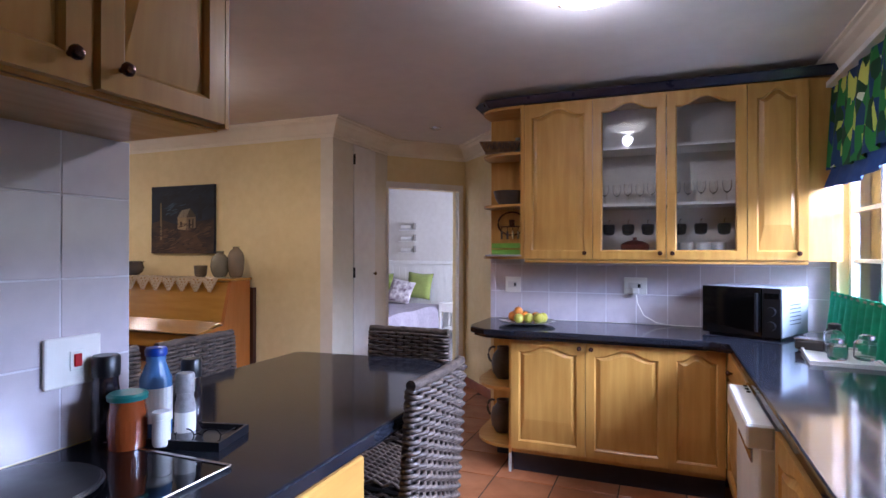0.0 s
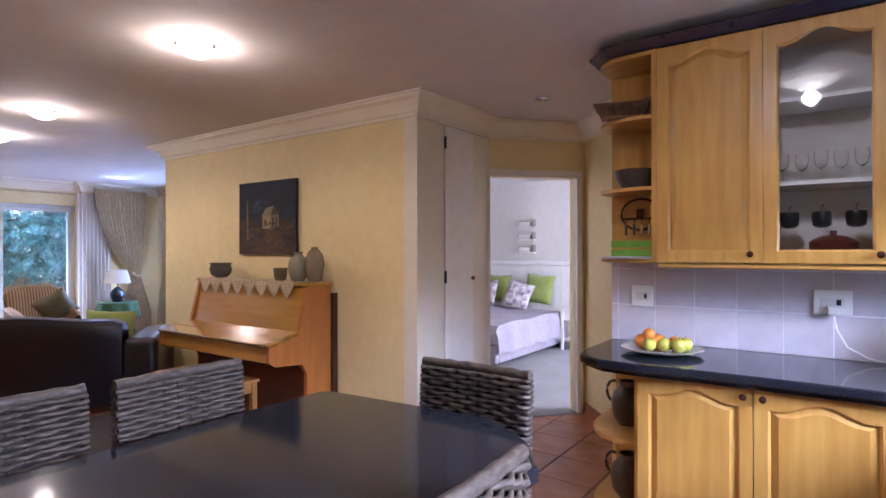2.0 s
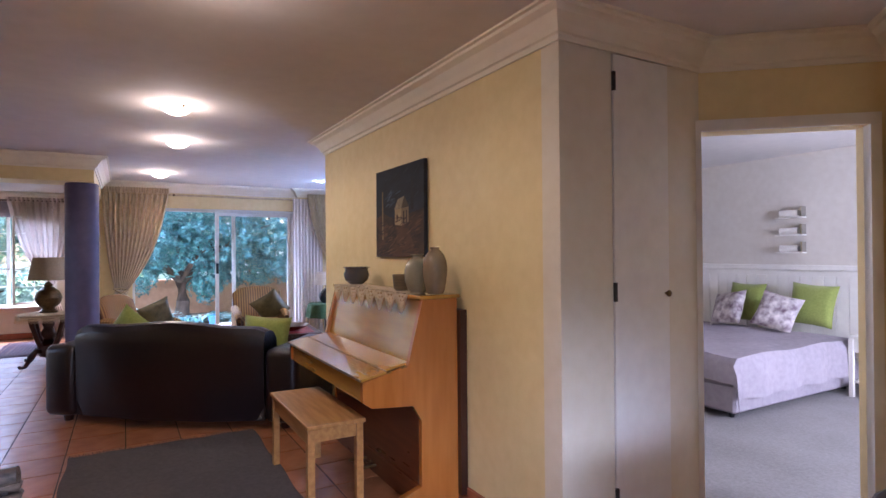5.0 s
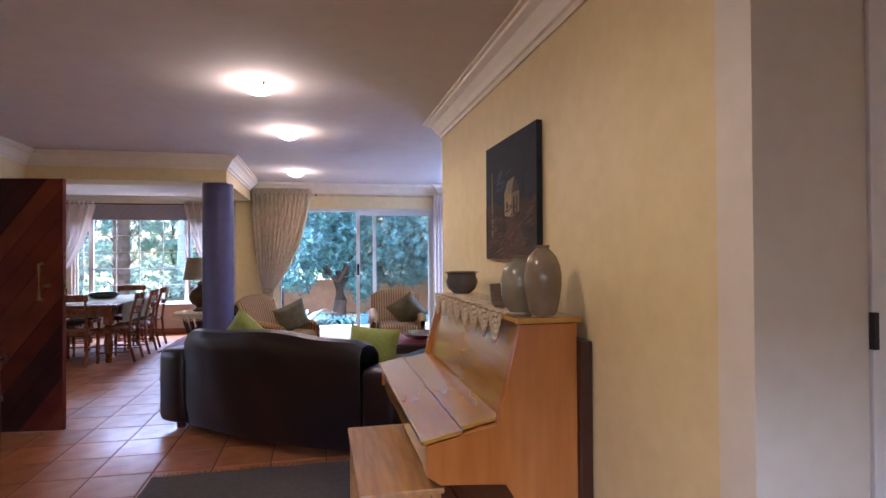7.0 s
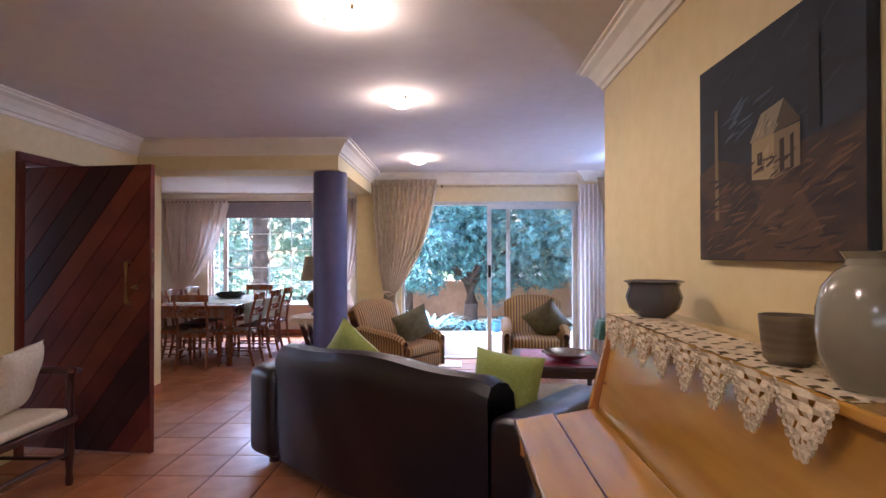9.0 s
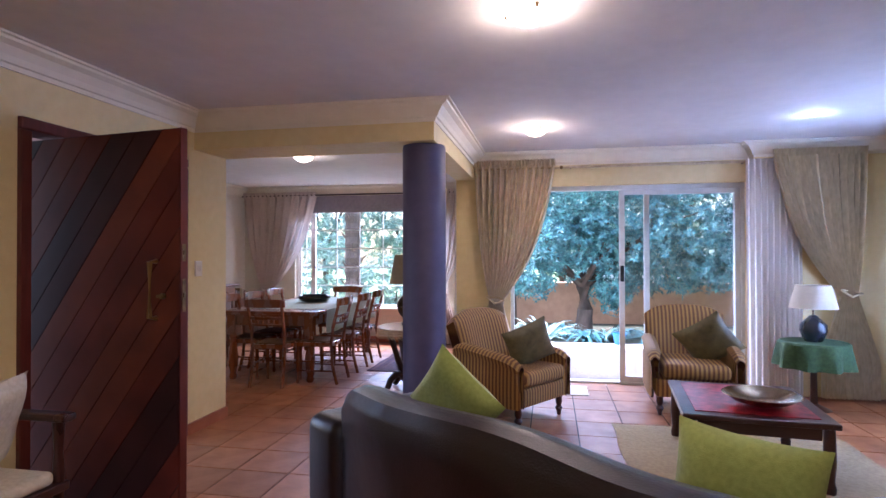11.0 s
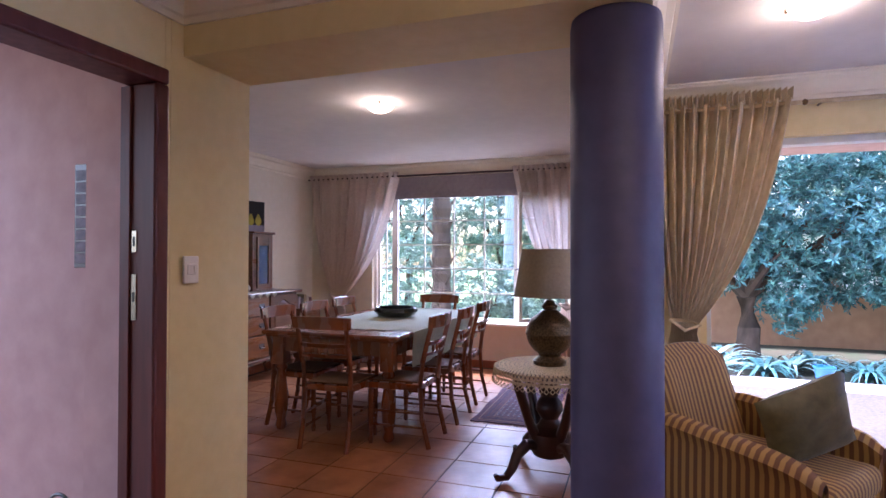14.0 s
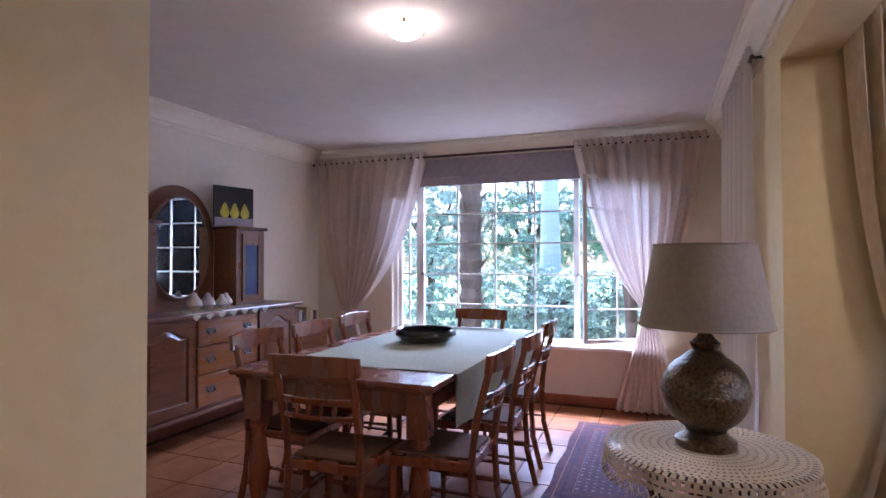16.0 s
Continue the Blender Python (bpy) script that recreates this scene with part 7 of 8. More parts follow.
def dining_chair():
    c = thing("dining_chair", "reddish wooden dining chair with a curved top rail and woven seat", "chair", (0, 0, -60), group="chairs round the dining table")
    # sits facing +y
    part("seat_frame", prism(B(), [(-0.19, -0.19), (0.19, -0.19), (0.225, 0.22), (-0.225, 0.22)], 0.40, 0.445, 0.006), "diningwood", c)
    part("seat", prism(B(), [(-0.165, -0.165), (0.165, -0.165), (0.19, 0.19), (-0.19, 0.19)], 0.4455, 0.458, 0.004), "cane", c, "woven cane seat")
    for s in (-1, 1):
        part("front_leg", lathe(B(), [(0.014, 0), (0.019, 0.03), (0.014, 0.06), (0.022, 0.2), (0.017, 0.32), (0.024, 0.34), (0.02, 0.40)], 10, (s * 0.195, 0.19, 0)), "diningwood", c, smooth=True)
        pts = [(s * 0.18, -0.25, 0.0), (s * 0.18, -0.20, 0.2), (s * 0.18, -0.185, 0.42), (s * 0.182, -0.205, 0.6), (s * 0.185, -0.25, 0.78), (s * 0.187, -0.275, 0.87)]
        part("back_post", tube(B(), pts, [0.017, 0.019, 0.021, 0.019, 0.017, 0.016], 8), "diningwood", c, smooth=True)
        for z in (0.14, 0.24):
            part("side_stretcher", tube(B(), [(s * 0.18, -0.20, z), (s * 0.195, 0.19, z)], 0.009, 6), "diningwood", c)
    part("front_stretcher", tube(B(), [(-0.195, 0.19, 0.20), (0.195, 0.19, 0.20)], 0.010, 6), "diningwood", c)
    def rail(z0, z1, w, y0, bow, t, flare=0.0):
        bm = B()
        n = 12
        ring = []
        for i in range(n + 1):
            u = 2 * i / n - 1
            x = u * w
            y = y0 - bow * (1 - u * u)
            zt = z1 + flare * (1 - u * u)
            ring.append([bm.verts.new((x, y - t, z0 - flare * 0.3 * (1 - u * u))), bm.verts.new((x, y + t, z0 - flare * 0.3 * (1 - u * u))), bm.verts.new((x, y + t * 0.8 - 0.006, zt)), bm.verts.new((x, y - t * 0.8 - 0.012, zt))])
        for a, b in zip(ring, ring[1:]):
            for k in range(4):
                bm.faces.new((a[k], a[(k + 1) % 4], b[(k + 1) % 4], b[k]))
        bm.faces.new(ring[0])
        bm.faces.new(ring[-1][::-1])
        bmesh.ops.recalc_face_normals(bm, faces=bm.faces[:])
        bmesh.ops.bevel(bm, geom=[e for e in bm.edges if len(e.link_faces) == 2 and e.calc_face_angle(0) > 0.8], offset=0.003, segments=1, affect="EDGES")
        return bm
    part("top_rail", rail(0.845, 0.925, 0.222, -0.268, 0.035, 0.012, 0.008), "diningwood", c, smooth=True)
    part("upper_splat", rail(0.715, 0.745, 0.178, -0.235, 0.030, 0.009), "diningwood", c, smooth=True)
    part("lower_splat", rail(0.645, 0.668, 0.178, -0.220, 0.030, 0.009), "diningwood", c, smooth=True)
    for i in range(4):
        x = -0.09 + 0.06 * i
        y = -0.232 - 0.028 * (1 - (x / 0.18) ** 2)
        part("bobbin", lathe(B(), [(0.006, 0), (0.013, 0.018), (0.006, 0.046)], 8, (x, y + 0.003, 0.669)), "diningwood", c, smooth=True)
    return c


dc = dining_chair()
for x, y, a in ((-8.42, 0.25, 90), (-8.64, 0.68, 180), (-9.24, 0.70, 180), (-9.86, 0.68, 180), (-8.74, -0.24, 0), (-9.26, -0.22, 0), (-9.84, -0.24, 0), (-10.22, 0.27, -90)):
    copy_thing(dc, pose(x, y, 0, 0, 0, a + {0: 0, 180: 0, 90: 2, -90: -3}[a]))
for o in [*dc.children_recursive, dc]:
    bpy.data.objects.remove(o)

# sideboard
SBX, SBY = -9.48, -1.845
sb = thing("sideboard", "antique oak sideboard with three drawers and arched-panel doors", "sideboard", (SBX, SBY, 0))
part("body", bx(-0.84, 0.84, 0.0, 0.44, 0.27, 0.93), "oak", sb)
part("top", bx(-0.89, 0.89, 0.0, 0.49, 0.932, 0.962, 0.008, 2), "oak", sb)
part("bottom_moulding", bx(-0.86, 0.86, 0.0, 0.465, 0.24, 0.269, 0.006, 2), "oak", sb)
bmt = Matrix.Translation((0, 0.44, 0)) @ Matrix.Rotation(math.pi, 4, "Z")
for x0, w in ((-0.80, 0.46), (0.34, 0.46)):
    hole = arch_pts(x0 + 0.06, x0 + w - 0.06, 0.36, 0.86, 0.06)
    bm = frame_with_hole(B(), (x0, x0 + w, 0.29, 0.92), hole, -0.02, -0.001)
    bmesh.ops.transform(bm, matrix=bmt, verts=bm.verts)
    d = part("door", bm, "oak", sb)
    bm = plate(B(), hole, -0.006, -0.001, 0.035, 0.012)
    bmesh.ops.transform(bm, matrix=bmt, verts=bm.verts)
    part("panel", bm, "oak", d)
OAKL = surf("light_oak_drawer", srgb("8f5a30"), srgb("6f4020"), 3, (1, 6, 6), rough=0.28, coat=0.4)
for z0, z1 in ((0.29, 0.51), (0.52, 0.71), (0.72, 0.915)):
    f = part("drawer_front", bx(-0.31, 0.31, 0.441, 0.458, z0, z1, 0.006), OAKL, sb, "lighter oak drawer front")
    for x in (-0.19, 0.19):
        part("pull", tube(B(), [(x - 0.035, 0.459, (z0 + z1) / 2 + 0.01), (x - 0.03, 0.475, (z0 + z1) / 2 - 0.012), (x + 0.03, 0.475, (z0 + z1) / 2 - 0.012), (x + 0.035, 0.459, (z0 + z1) / 2 + 0.01)], 0.005, 6), "pot_dark", f)
        part("pull_plate", bx(x - 0.045, x + 0.045, 0.4585, 0.461, (z0 + z1) / 2 - 0.012, (z0 + z1) / 2 + 0.03, 0.0008), "pot_dark", f)
for x in (-0.78, 0.78):
    for y in (0.05, 0.40):
        part("leg", tube(B(), [(x, y, 0.24), (x * 1.03, y + 0.02, 0.17), (x * 0.99, y, 0.08), (x * 1.02, y + 0.01, 0.02), (x * 1.03, y + 0.015, 0.0)], [0.035, 0.03, 0.016, 0.02, 0.024], 10), "oak", sb, smooth=True)
mb = part("mirror_back", plate(B(), [(-0.275, 0.965), (0.475, 0.965)] + [(0.10 + 0.375 * math.cos(math.pi * i / 24), 1.50 + 0.41 * math.sin(math.pi * i / 24)) for i in range(25)], -0.03, 0.0), "oak", sb)
mb.location = (0, 0.035, 0)
n = 48
bm = B()
bm.faces.new([bm.verts.new((0.285 * math.cos(2 * math.pi * i / n), 0, 0.38 * math.sin(2 * math.pi * i / n))) for i in range(n)][::-1])
bm.normal_update()
bmesh.ops.solidify(bm, geom=bm.faces[:], thickness=0.004)
mi = part("mirror_glass", bm, "mirror", sb, "oval mirror glass")
mi.location = (0.10, 0.075, 1.43)
part("mirror_frame", tube(B(), [(0.10 + 0.295 * math.cos(a), 0.07, 1.43 + 0.39 * math.sin(a)) for a in [2 * math.pi * i / n for i in range(n + 1)]], 0.014, 8), "oak", sb, smooth=True)
BLU = surf("blue_leaded_glass", srgb("1e2c5a"), srgb("28386c"), 10, rough=0.1, coat=0.5)
for s in (-1, 1):
    cx = 0.665 if s > 0 else -0.45
    t = part("tower", bx(cx - 0.17, cx + 0.17, 0.04, 0.27, 0.963, 1.585), "oak", sb)
    part("tower_top", bx(cx - 0.185, cx + 0.185, 0.02, 0.30, 1.586, 1.61, 0.005), "oak", t)
    part("glass_panel", bx(cx - 0.08, cx + 0.08, 0.2705, 0.276, 1.04, 1.46), BLU, t, "dark blue glass door")
    for a in ((cx - 0.11, cx - 0.081, 0.2705, 0.285, 1.0, 1.55), (cx + 0.081, cx + 0.11, 0.2705, 0.285, 1.0, 1.55), (cx - 0.08, cx + 0.08, 0.2705, 0.285, 1.0, 1.039), (cx - 0.08, cx + 0.08, 0.2705, 0.285, 1.461, 1.55)):
        part("tower_stile", bx(*a), "oak", t)
lr = thing("lace_mat", "white lace mat hanging over the front edge of the sideboard", "mat", (SBX, SBY, 0.9625))
bm = lace_sheet(60, 16, lambda u, v: (-0.42 + 0.84 * u, 0.22 + 0.265 * v, 0.001), lambda i, j: (i % 4 in (1, 2) and j % 4 in (1, 2) and (i // 4 + j // 4) % 2 == 0))
part("mesh", bm, "cushion_white", lr)
bm = B()
for k in range(7):
    xc = -0.42 + 0.12 * (k + 0.5)
    vs = [bm.verts.new(p) for p in ((xc - 0.06, 0.486, 0.001), (xc + 0.06, 0.486, 0.001), (xc + 0.03, 0.495, -0.03), (xc, 0.495, -0.055), (xc - 0.03, 0.495, -0.03))]
    bm.faces.new(vs)
part("points", bm, "cushion_white", lr)
for i, (x, y, r) in enumerate(((0.10, 0.34, .055), (-0.02, 0.36, .048), (-0.11, 0.32, .05), (0.22, 0.33, .058), (0.04, 0.27, .048))):
    f = thing("ceramic_pear", "small pale ceramic fruit on the lace mat", "ornament", (SBX + x, SBY + y, 0.965), group="ceramic fruit on the sideboard")
    part("body", lathe(B(), [(r * .4, 0), (r, r * .7), (r * .9, r * 1.2), (r * .4, r * 1.8), (r * .3, r * 2.2), (.003, r * 2.3)], 16), surf("pale_ceramic", srgb("cfc6bc"), srgb("b4a89c"), 9, rough=0.3, coat=0.3) if i == 0 else bpy.data.materials["pale_ceramic"], f, smooth=True)
pp = thing("pear_picture", "small dark canvas with three yellow pears on the sideboard tower", "painting", (SBX - 0.36, SBY + 0.17, 1.785), 168)
BLK = surf("black_canvas", srgb("14100e"), srgb("1c1612"), 9, rough=0.6)
part("canvas", bx(-0.19, 0.19, -0.01, 0.01, -0.172, 0.16, 0.002), BLK, pp)
part("painted_table", bx(-0.188, 0.188, -0.0115, -0.0102, -0.170, -0.10), "linen", pp)
PEAR = surf("painted_pear", srgb("c2b02c"), srgb("9a8c20"), 14, rough=0.5)
for x in (-0.095, 0.0, 0.10):
    bm = B()
    bm.faces.new([bm.verts.new((x + (0.045 - 0.018 * max(0, math.sin(a))) * math.cos(a), -0.0125, -0.055 + (0.05 + 0.03 * max(0, math.sin(a))) * math.sin(a))) for a in [2 * math.pi * i / 20 for i in range(20)]])
    part("painted_pear", bm, PEAR, pp)
bxs = thing("small_shelf", "small wooden shelf box with books in the dining corner", "shelf", (-10.72, -1.62, 0))
part("body", bx(-0.22, 0.22, -0.15, 0.15, 0, 0.72, 0.004), "oak", bxs)
for i in range(6):
    part("book", bx(-0.18 + 0.06 * i, -0.13 + 0.06 * i, -0.10, 0.05, 0.7205, 0.83 + 0.02 * (i % 3)), ("redwood", "cushion_white", "jute", "pot_dark", "linen", "oak")[i], bxs)

# window
dw_ = thing("window_dining", "white steel-framed window with small panes and open side casements", "window", (WX - 0.08, 0, 0), kind="structure")
Y0, YA, YB, Y1, Z0, Z1 = -0.95, -0.64, 0.93, 1.62, 0.55, 2.13
def fr_bar(name, y0, y1, z0, z1, t=0.02):
    return part(name, bx(-t, t, y0, y1, z0, z1), "white", dw_)
fr_bar("window_frame", Y0, Y1, Z0, Z0 + 0.035)
fr_bar("window_frame", Y0, Y1, Z1 - 0.035, Z1)
fr_bar("window_frame", Y0, Y0 + 0.035, Z0 + 0.036, Z1 - 0.036)
fr_bar("window_frame", Y1 - 0.035, Y1, Z0 + 0.036, Z1 - 0.036)
for y in (YA, YB):
    fr_bar("window_mullion", y - 0.025, y + 0.025, Z0 + 0.036, Z1 - 0.036)
zs = [Z0 + 0.036 + (Z1 - Z0 - 0.072) * k / 5 for k in range(6)]
for i in range(1, 4):
    y = YA + (YB - YA) * i / 4
    fr_bar("glazing_bar", y - 0.008, y + 0.008, Z0 + 0.036, Z1 - 0.036, 0.012)
for z in zs[1:-1]:
    fr_bar("glazing_bar", YA + 0.026, YB - 0.026, z - 0.008, z + 0.008, 0.010)
for i in range(4):
    for k in range(5):
        a, b = YA + (YB - YA) * i / 4 + 0.01, YA + (YB - YA) * (i + 1) / 4 - 0.01
        p = part("pane", bx(-0.002, 0.002, a, b, zs[k] + 0.01, zs[k + 1] - 0.01), "pane", dw_)
        p.visible_shadow = False
for s, yh, w in ((1, Y1 - 0.037, 0.64), (-1, Y0 + 0.037, 0.25)):
    a = radians(28) if s > 0 else radians(-4)
    hng = Matrix.Translation((-0.03, yh, 0)) @ Matrix.Rotation(a, 4, "Z")
    def leafbar(y0, y1, z0, z1, t=0.014, mt="white", nm="casement_bar"):
        bm = bx(-t, t, min(-s * y0, -s * y1), max(-s * y0, -s * y1), z0, z1)
        bmesh.ops.transform(bm, matrix=hng, verts=bm.verts)
        return part(nm, bm, mt, dw_)
    leafbar(0, 0.035, Z0 + 0.04, Z1 - 0.04, nm="casement_stile")
    leafbar(w - 0.035, w, Z0 + 0.04, Z1 - 0.04, nm="casement_stile")
    leafbar(0.036, w - 0.036, Z0 + 0.04, Z0 + 0.075)
    leafbar(0.036, w - 0.036, Z1 - 0.075, Z1 - 0.04)
    for z in zs[1:-1]:
        leafbar(0.036, w - 0.036, z - 0.007, z + 0.007, 0.009)
    leafbar(w * 0.5 - 0.007, w * 0.5 + 0.007, Z0 + 0.076, Z1 - 0.076, 0.008)
    g = leafbar(0.036, w - 0.036, Z0 + 0.076, Z1 - 0.076, 0.002, "pane", "pane")
    g.visible_shadow = False
for y in (YB, YA):
    part("window_stay", tube(B(), [(0.02, y, 1.18), (0.05, y + 0.02, 1.20), (0.03, y + 0.12, 1.13)], 0.006, 6), "pot_dark", dw_)
part("window_sill", bx(-0.02, 0.20, Y0 - 0.03, Y1 + 0.03, Z0 - 0.03, Z0 - 0.001, 0.004), "white", dw_)

CX = WX + 0.14
drape("curtain", "dusty beige curtain tied back on the side of the sideboard", CX, -1.80, -0.52, 2.34, 0.80, -1.38, 0.02, "dcurtain", depth=0.05, folds=9)
drape("curtain", "dusty beige curtain tied back on the side of the round table", CX, 2.03, 0.93, 2.34, 0.76, 1.56, 0.02, "dcurtain", depth=0.05, folds=9, spread=0.42)
nc = thing("curtain", "dusty beige curtain hanging on the dining room's side wall", "curtain", (0, 0, 0))
part("cloth", grid(B(), 70, 12, lambda u, v: (-10.6 + 1.24 * u, 2.09 + (0.028 + 0.018 * v) * math.sin(2 * math.pi * 6 * u + 0.4 * math.sin(4 * v)), 2.38 - 2.36 * v)), "sheer", nc, smooth=True)
part("heading", grid(B(), 70, 3, lambda u, v: (-10.6 + 1.24 * u, 2.09 + 0.025 * math.sin(2 * math.pi * 12 * u), 2.38 + 0.06 * v)), "sheer", nc, smooth=True)
part("rod", tube(B(), [(-10.65, 2.09, 2.36), (-9.3, 2.09, 2.36)], 0.012, 8), "darkwood", nc)
part("bracket", tube(B(), [(-9.32, 2.148, 2.36), (-9.32, 2.09, 2.36)], 0.008, 6), "black", nc)
rb = thing("roman_blind", "drawn-up lilac-grey blind across the top of the dining window", "blind", (0, 0, 0))
part("cloth", bx(WX + 0.02, WX + 0.05, -0.70, 1.30, 2.07, 2.34, 0.008, 2), "linen", rb)
part("fold", bx(WX + 0.052, WX + 0.066, -0.70, 1.30, 2.07, 2.15, 0.005, 2), "linen", rb)
part("rod", tube(B(), [(CX, -1.82, 2.35), (CX, 2.04, 2.35)], 0.012, 8), "darkwood", rb)

# round table with crocheted cloth and lamp
RX, RY = -8.31, 1.79
rt = thing("round_table", "round pedestal table with carved dark legs", "table", (RX, RY, 0))
part("tabletop", lathe(B(), [(0.27, 0.695), (0.292, 0.705), (0.292, 0.72), (0.28, 0.725)], 40), "darkwood", rt, smooth=True)
part("pedestal", lathe(B(), [(0.03, 0.10), (0.09, 0.13), (0.115, 0.20), (0.11, 0.28), (0.06, 0.33), (0.045, 0.37), (0.075, 0.43), (0.07, 0.47), (0.045, 0.52), (0.065, 0.58), (0.05, 0.63), (0.10, 0.694)], 24), "darkwood", rt, smooth=True)
for k in range(4):
    a = math.pi / 4 + k * math.pi / 2
    c_, s_ = math.cos(a), math.sin(a)
    part("leg", tube(B(), [(r * c_, r * s_, z) for r, z in ((0.08, 0.20), (0.15, 0.22), (0.21, 0.16), (0.24, 0.08), (0.28, 0.03), (0.33, 0.035), (0.345, 0.06))], [0.04, 0.036, 0.03, 0.025, 0.024, 0.022, 0.012], 10), "darkwood", rt, smooth=True)
    part("brace", tube(B(), [(r * c_, r * s_, z) for r, z in ((0.09, 0.26), (0.13, 0.36), (0.17, 0.50), (0.205, 0.62), (0.21, 0.694))], [0.03, 0.027, 0.026, 0.028, 0.024], 10), "darkwood", rt, smooth=True)
rt.scale = (1.14, 1.14, 0.92)
dl = thing("round_doily", "round cream crocheted cloth with a looped fringe on the table", "cloth", (RX, RY, 0.668))
dl.scale = (1.14, 1.14, 1.0)
bm = B()
nr, na = 44, 252
V = {}
def dv(i, j):
    j %= na
    if (i, j) not in V:
        r = 0.27 * i / 32 if i <= 32 else 0.27 + 0.03 * (i - 32) / 4
        a = 2 * math.pi * j / na
        z = 0.003
        if i > 34:
            r = 0.298 + 0.010 * math.sin(12 * a) * (i - 34) / 10 + 0.004
            z = 0.003 - 0.007 * (i - 34)
        V[i, j] = bm.verts.new((r * math.cos(a), r * math.sin(a), z))
    return V[i, j]
for i in range(1, nr):
    for j in range(na):
        hole = (i > 6 and i % 3 == 1 and (j + i // 3) % 3 == 1) or (i in (33, 36, 40) and j % 3 == 1)
        if not hole:
            bm.faces.new((dv(i, j), dv(i + 1, j), dv(i + 1, j + 1), dv(i, j + 1)))
part("crochet", bm, "lace", dl)
bm = B()
for j in range(64):
    a = 2 * math.pi * j / 64
    c_, s_ = math.cos(a), math.sin(a)
    r = 0.306
    tube(bm, [((r) * c_, (r) * s_, -0.066), ((r + 0.006) * c_ - 0.012 * s_, (r + 0.006) * s_ + 0.012 * c_, -0.085), ((r + 0.004) * c_, (r + 0.004) * s_, -0.098), ((r + 0.006) * c_ + 0.012 * s_, (r + 0.006) * s_ - 0.012 * c_, -0.085), (r * c_, r * s_, -0.066)], 0.003, 4)
part("loops", bm, "lace", dl)
bronze_lamp = table_lamp("table_lamp", "unlit table lamp with an embossed bronze globe base and taupe shade", RX - 0.01, RY + 0.0, 0.674, [(0.09, 0), (0.092, 0.022), (0.072, 0.034), (0.06, 0.05)] + [(0.132 * math.sin(a), 0.178 - 0.132 * math.cos(a)) for a in [radians(30 + 7 * q) for q in range(9)]] + [(0.135, 0.172), (0.137, 0.178), (0.135, 0.184)] + [(0.132 * math.sin(a), 0.182 - 0.122 * math.cos(a)) for a in [radians(94 + 7 * q) for q in range(9)]] + [(0.05, 0.305), (0.036, 0.312), (0.044, 0.325), (0.046, 0.335), (0.03, 0.35), (0.02, 0.365), (0.002, 0.37)], 0.200, 0.153, 0.392, 0.655, "bronze", "shade")
bronze_lamp.scale = (1.11, 1.11, 1.09)

# patterned rug
PR = surf("oriental_rug_wool", srgb("5c3238"), srgb("33243a"), 26, rough=0.95, bump=0.5, bscale=200)
r_ = rug("oriental_rug", "dark red and blue patterned rug beside the dining table", -10.8, -9.2, 1.02, 1.64, PR)
for o0, colr in ((0.05, "8a6a58"), (0.09, "2c2440"), (0.15, "7c5a50")):
    bm = B()
    w, d = 0.8 - o0, 0.31 - o0
    t = 0.006
    for a in ((-w, w, -d, -d + t), (-w, w, d - t, d), (-w, -w + t, -d + t, d - t), (w - t, w, -d + t, d - t)):
        box(bm, *a, 0.0098, 0.0108)
    part("border", bm, surf("rug_border_" + colr, srgb(colr), rough=0.95), r_)
bm = B()
rnd = random.Random(8)
for i in range(22):
    for j in range(7):
        x, y = -0.58 + 0.055 * i, -0.14 + 0.045 * j
        q = 0.014 if (i + j) % 2 else 0.009
        bm.faces.new([bm.verts.new(p) for p in ((x - q, y, 0.0107), (x, y - q, 0.0107), (x + q, y, 0.0107), (x, y + q, 0.0107))])
tagged(part("medallions", bm, surf("rug_motif", srgb("8c7468"), srgb("5a6a80"), 18, rough=0.95), r_), kind="stuff")
socket(-8.955, 2.2, 0.33, 90, 0.115, 0.115, "white wall socket low on the yellow wall")

# ---- garden ----
gz = -0.12
part("ground", bx(-90, -9.2, -60, 70, gz - 0.4, gz), "soil", kind="structure")
part("patio", prism(B(), [(-12.1, 2.36), (-9.2, 2.36), (-9.2, 7.5), (-12.1, 7.5)], gz + 0.002, -0.04, 0.01), "patio", kind="structure")
part("door_sill", bx(-9.2, SX, 2.75, 5.15, -0.1, -0.002), "patio", kind="structure")
part("wall_garden", bx(-15.6, -15.35, 2.05, 18, gz, 0.72), "garden_wall", kind="structure")
part("wall_garden_cap", bx(-15.64, -15.31, 2.05, 18, 0.721, 0.77), "garden_wall", kind="structure")
part("eave_soffit", bx(-10.3, -9.21, 2.42, 6.6, 2.22, 2.30), surf("pink_eave_paint", srgb("c8a49a"), srgb("bd988e"), 8, rough=0.8), kind="structure")
nb = thing("neighbour_building", "white rendered building beyond the garden wall", "building", (-24, 5, gz))
part("wall", bx(-0.3, 0.3, -1.5, 14, 0, 2.6), "render_white", nb)
part("roof", prism(B(), [(-3, -1.9), (1.2, -1.9), (1.2, 14.4), (-3, 14.4)], 2.62, 2.8), "render_white", nb)
for y in (1, 6, 11):
    w = part("window", bx(0.301, 0.34, y - 0.6, y + 0.6, 1.0, 2.1), "white", nb)
    part("pane", bx(0.341, 0.345, y - 0.5, y + 0.5, 1.08, 2.02), "blackgloss", w)


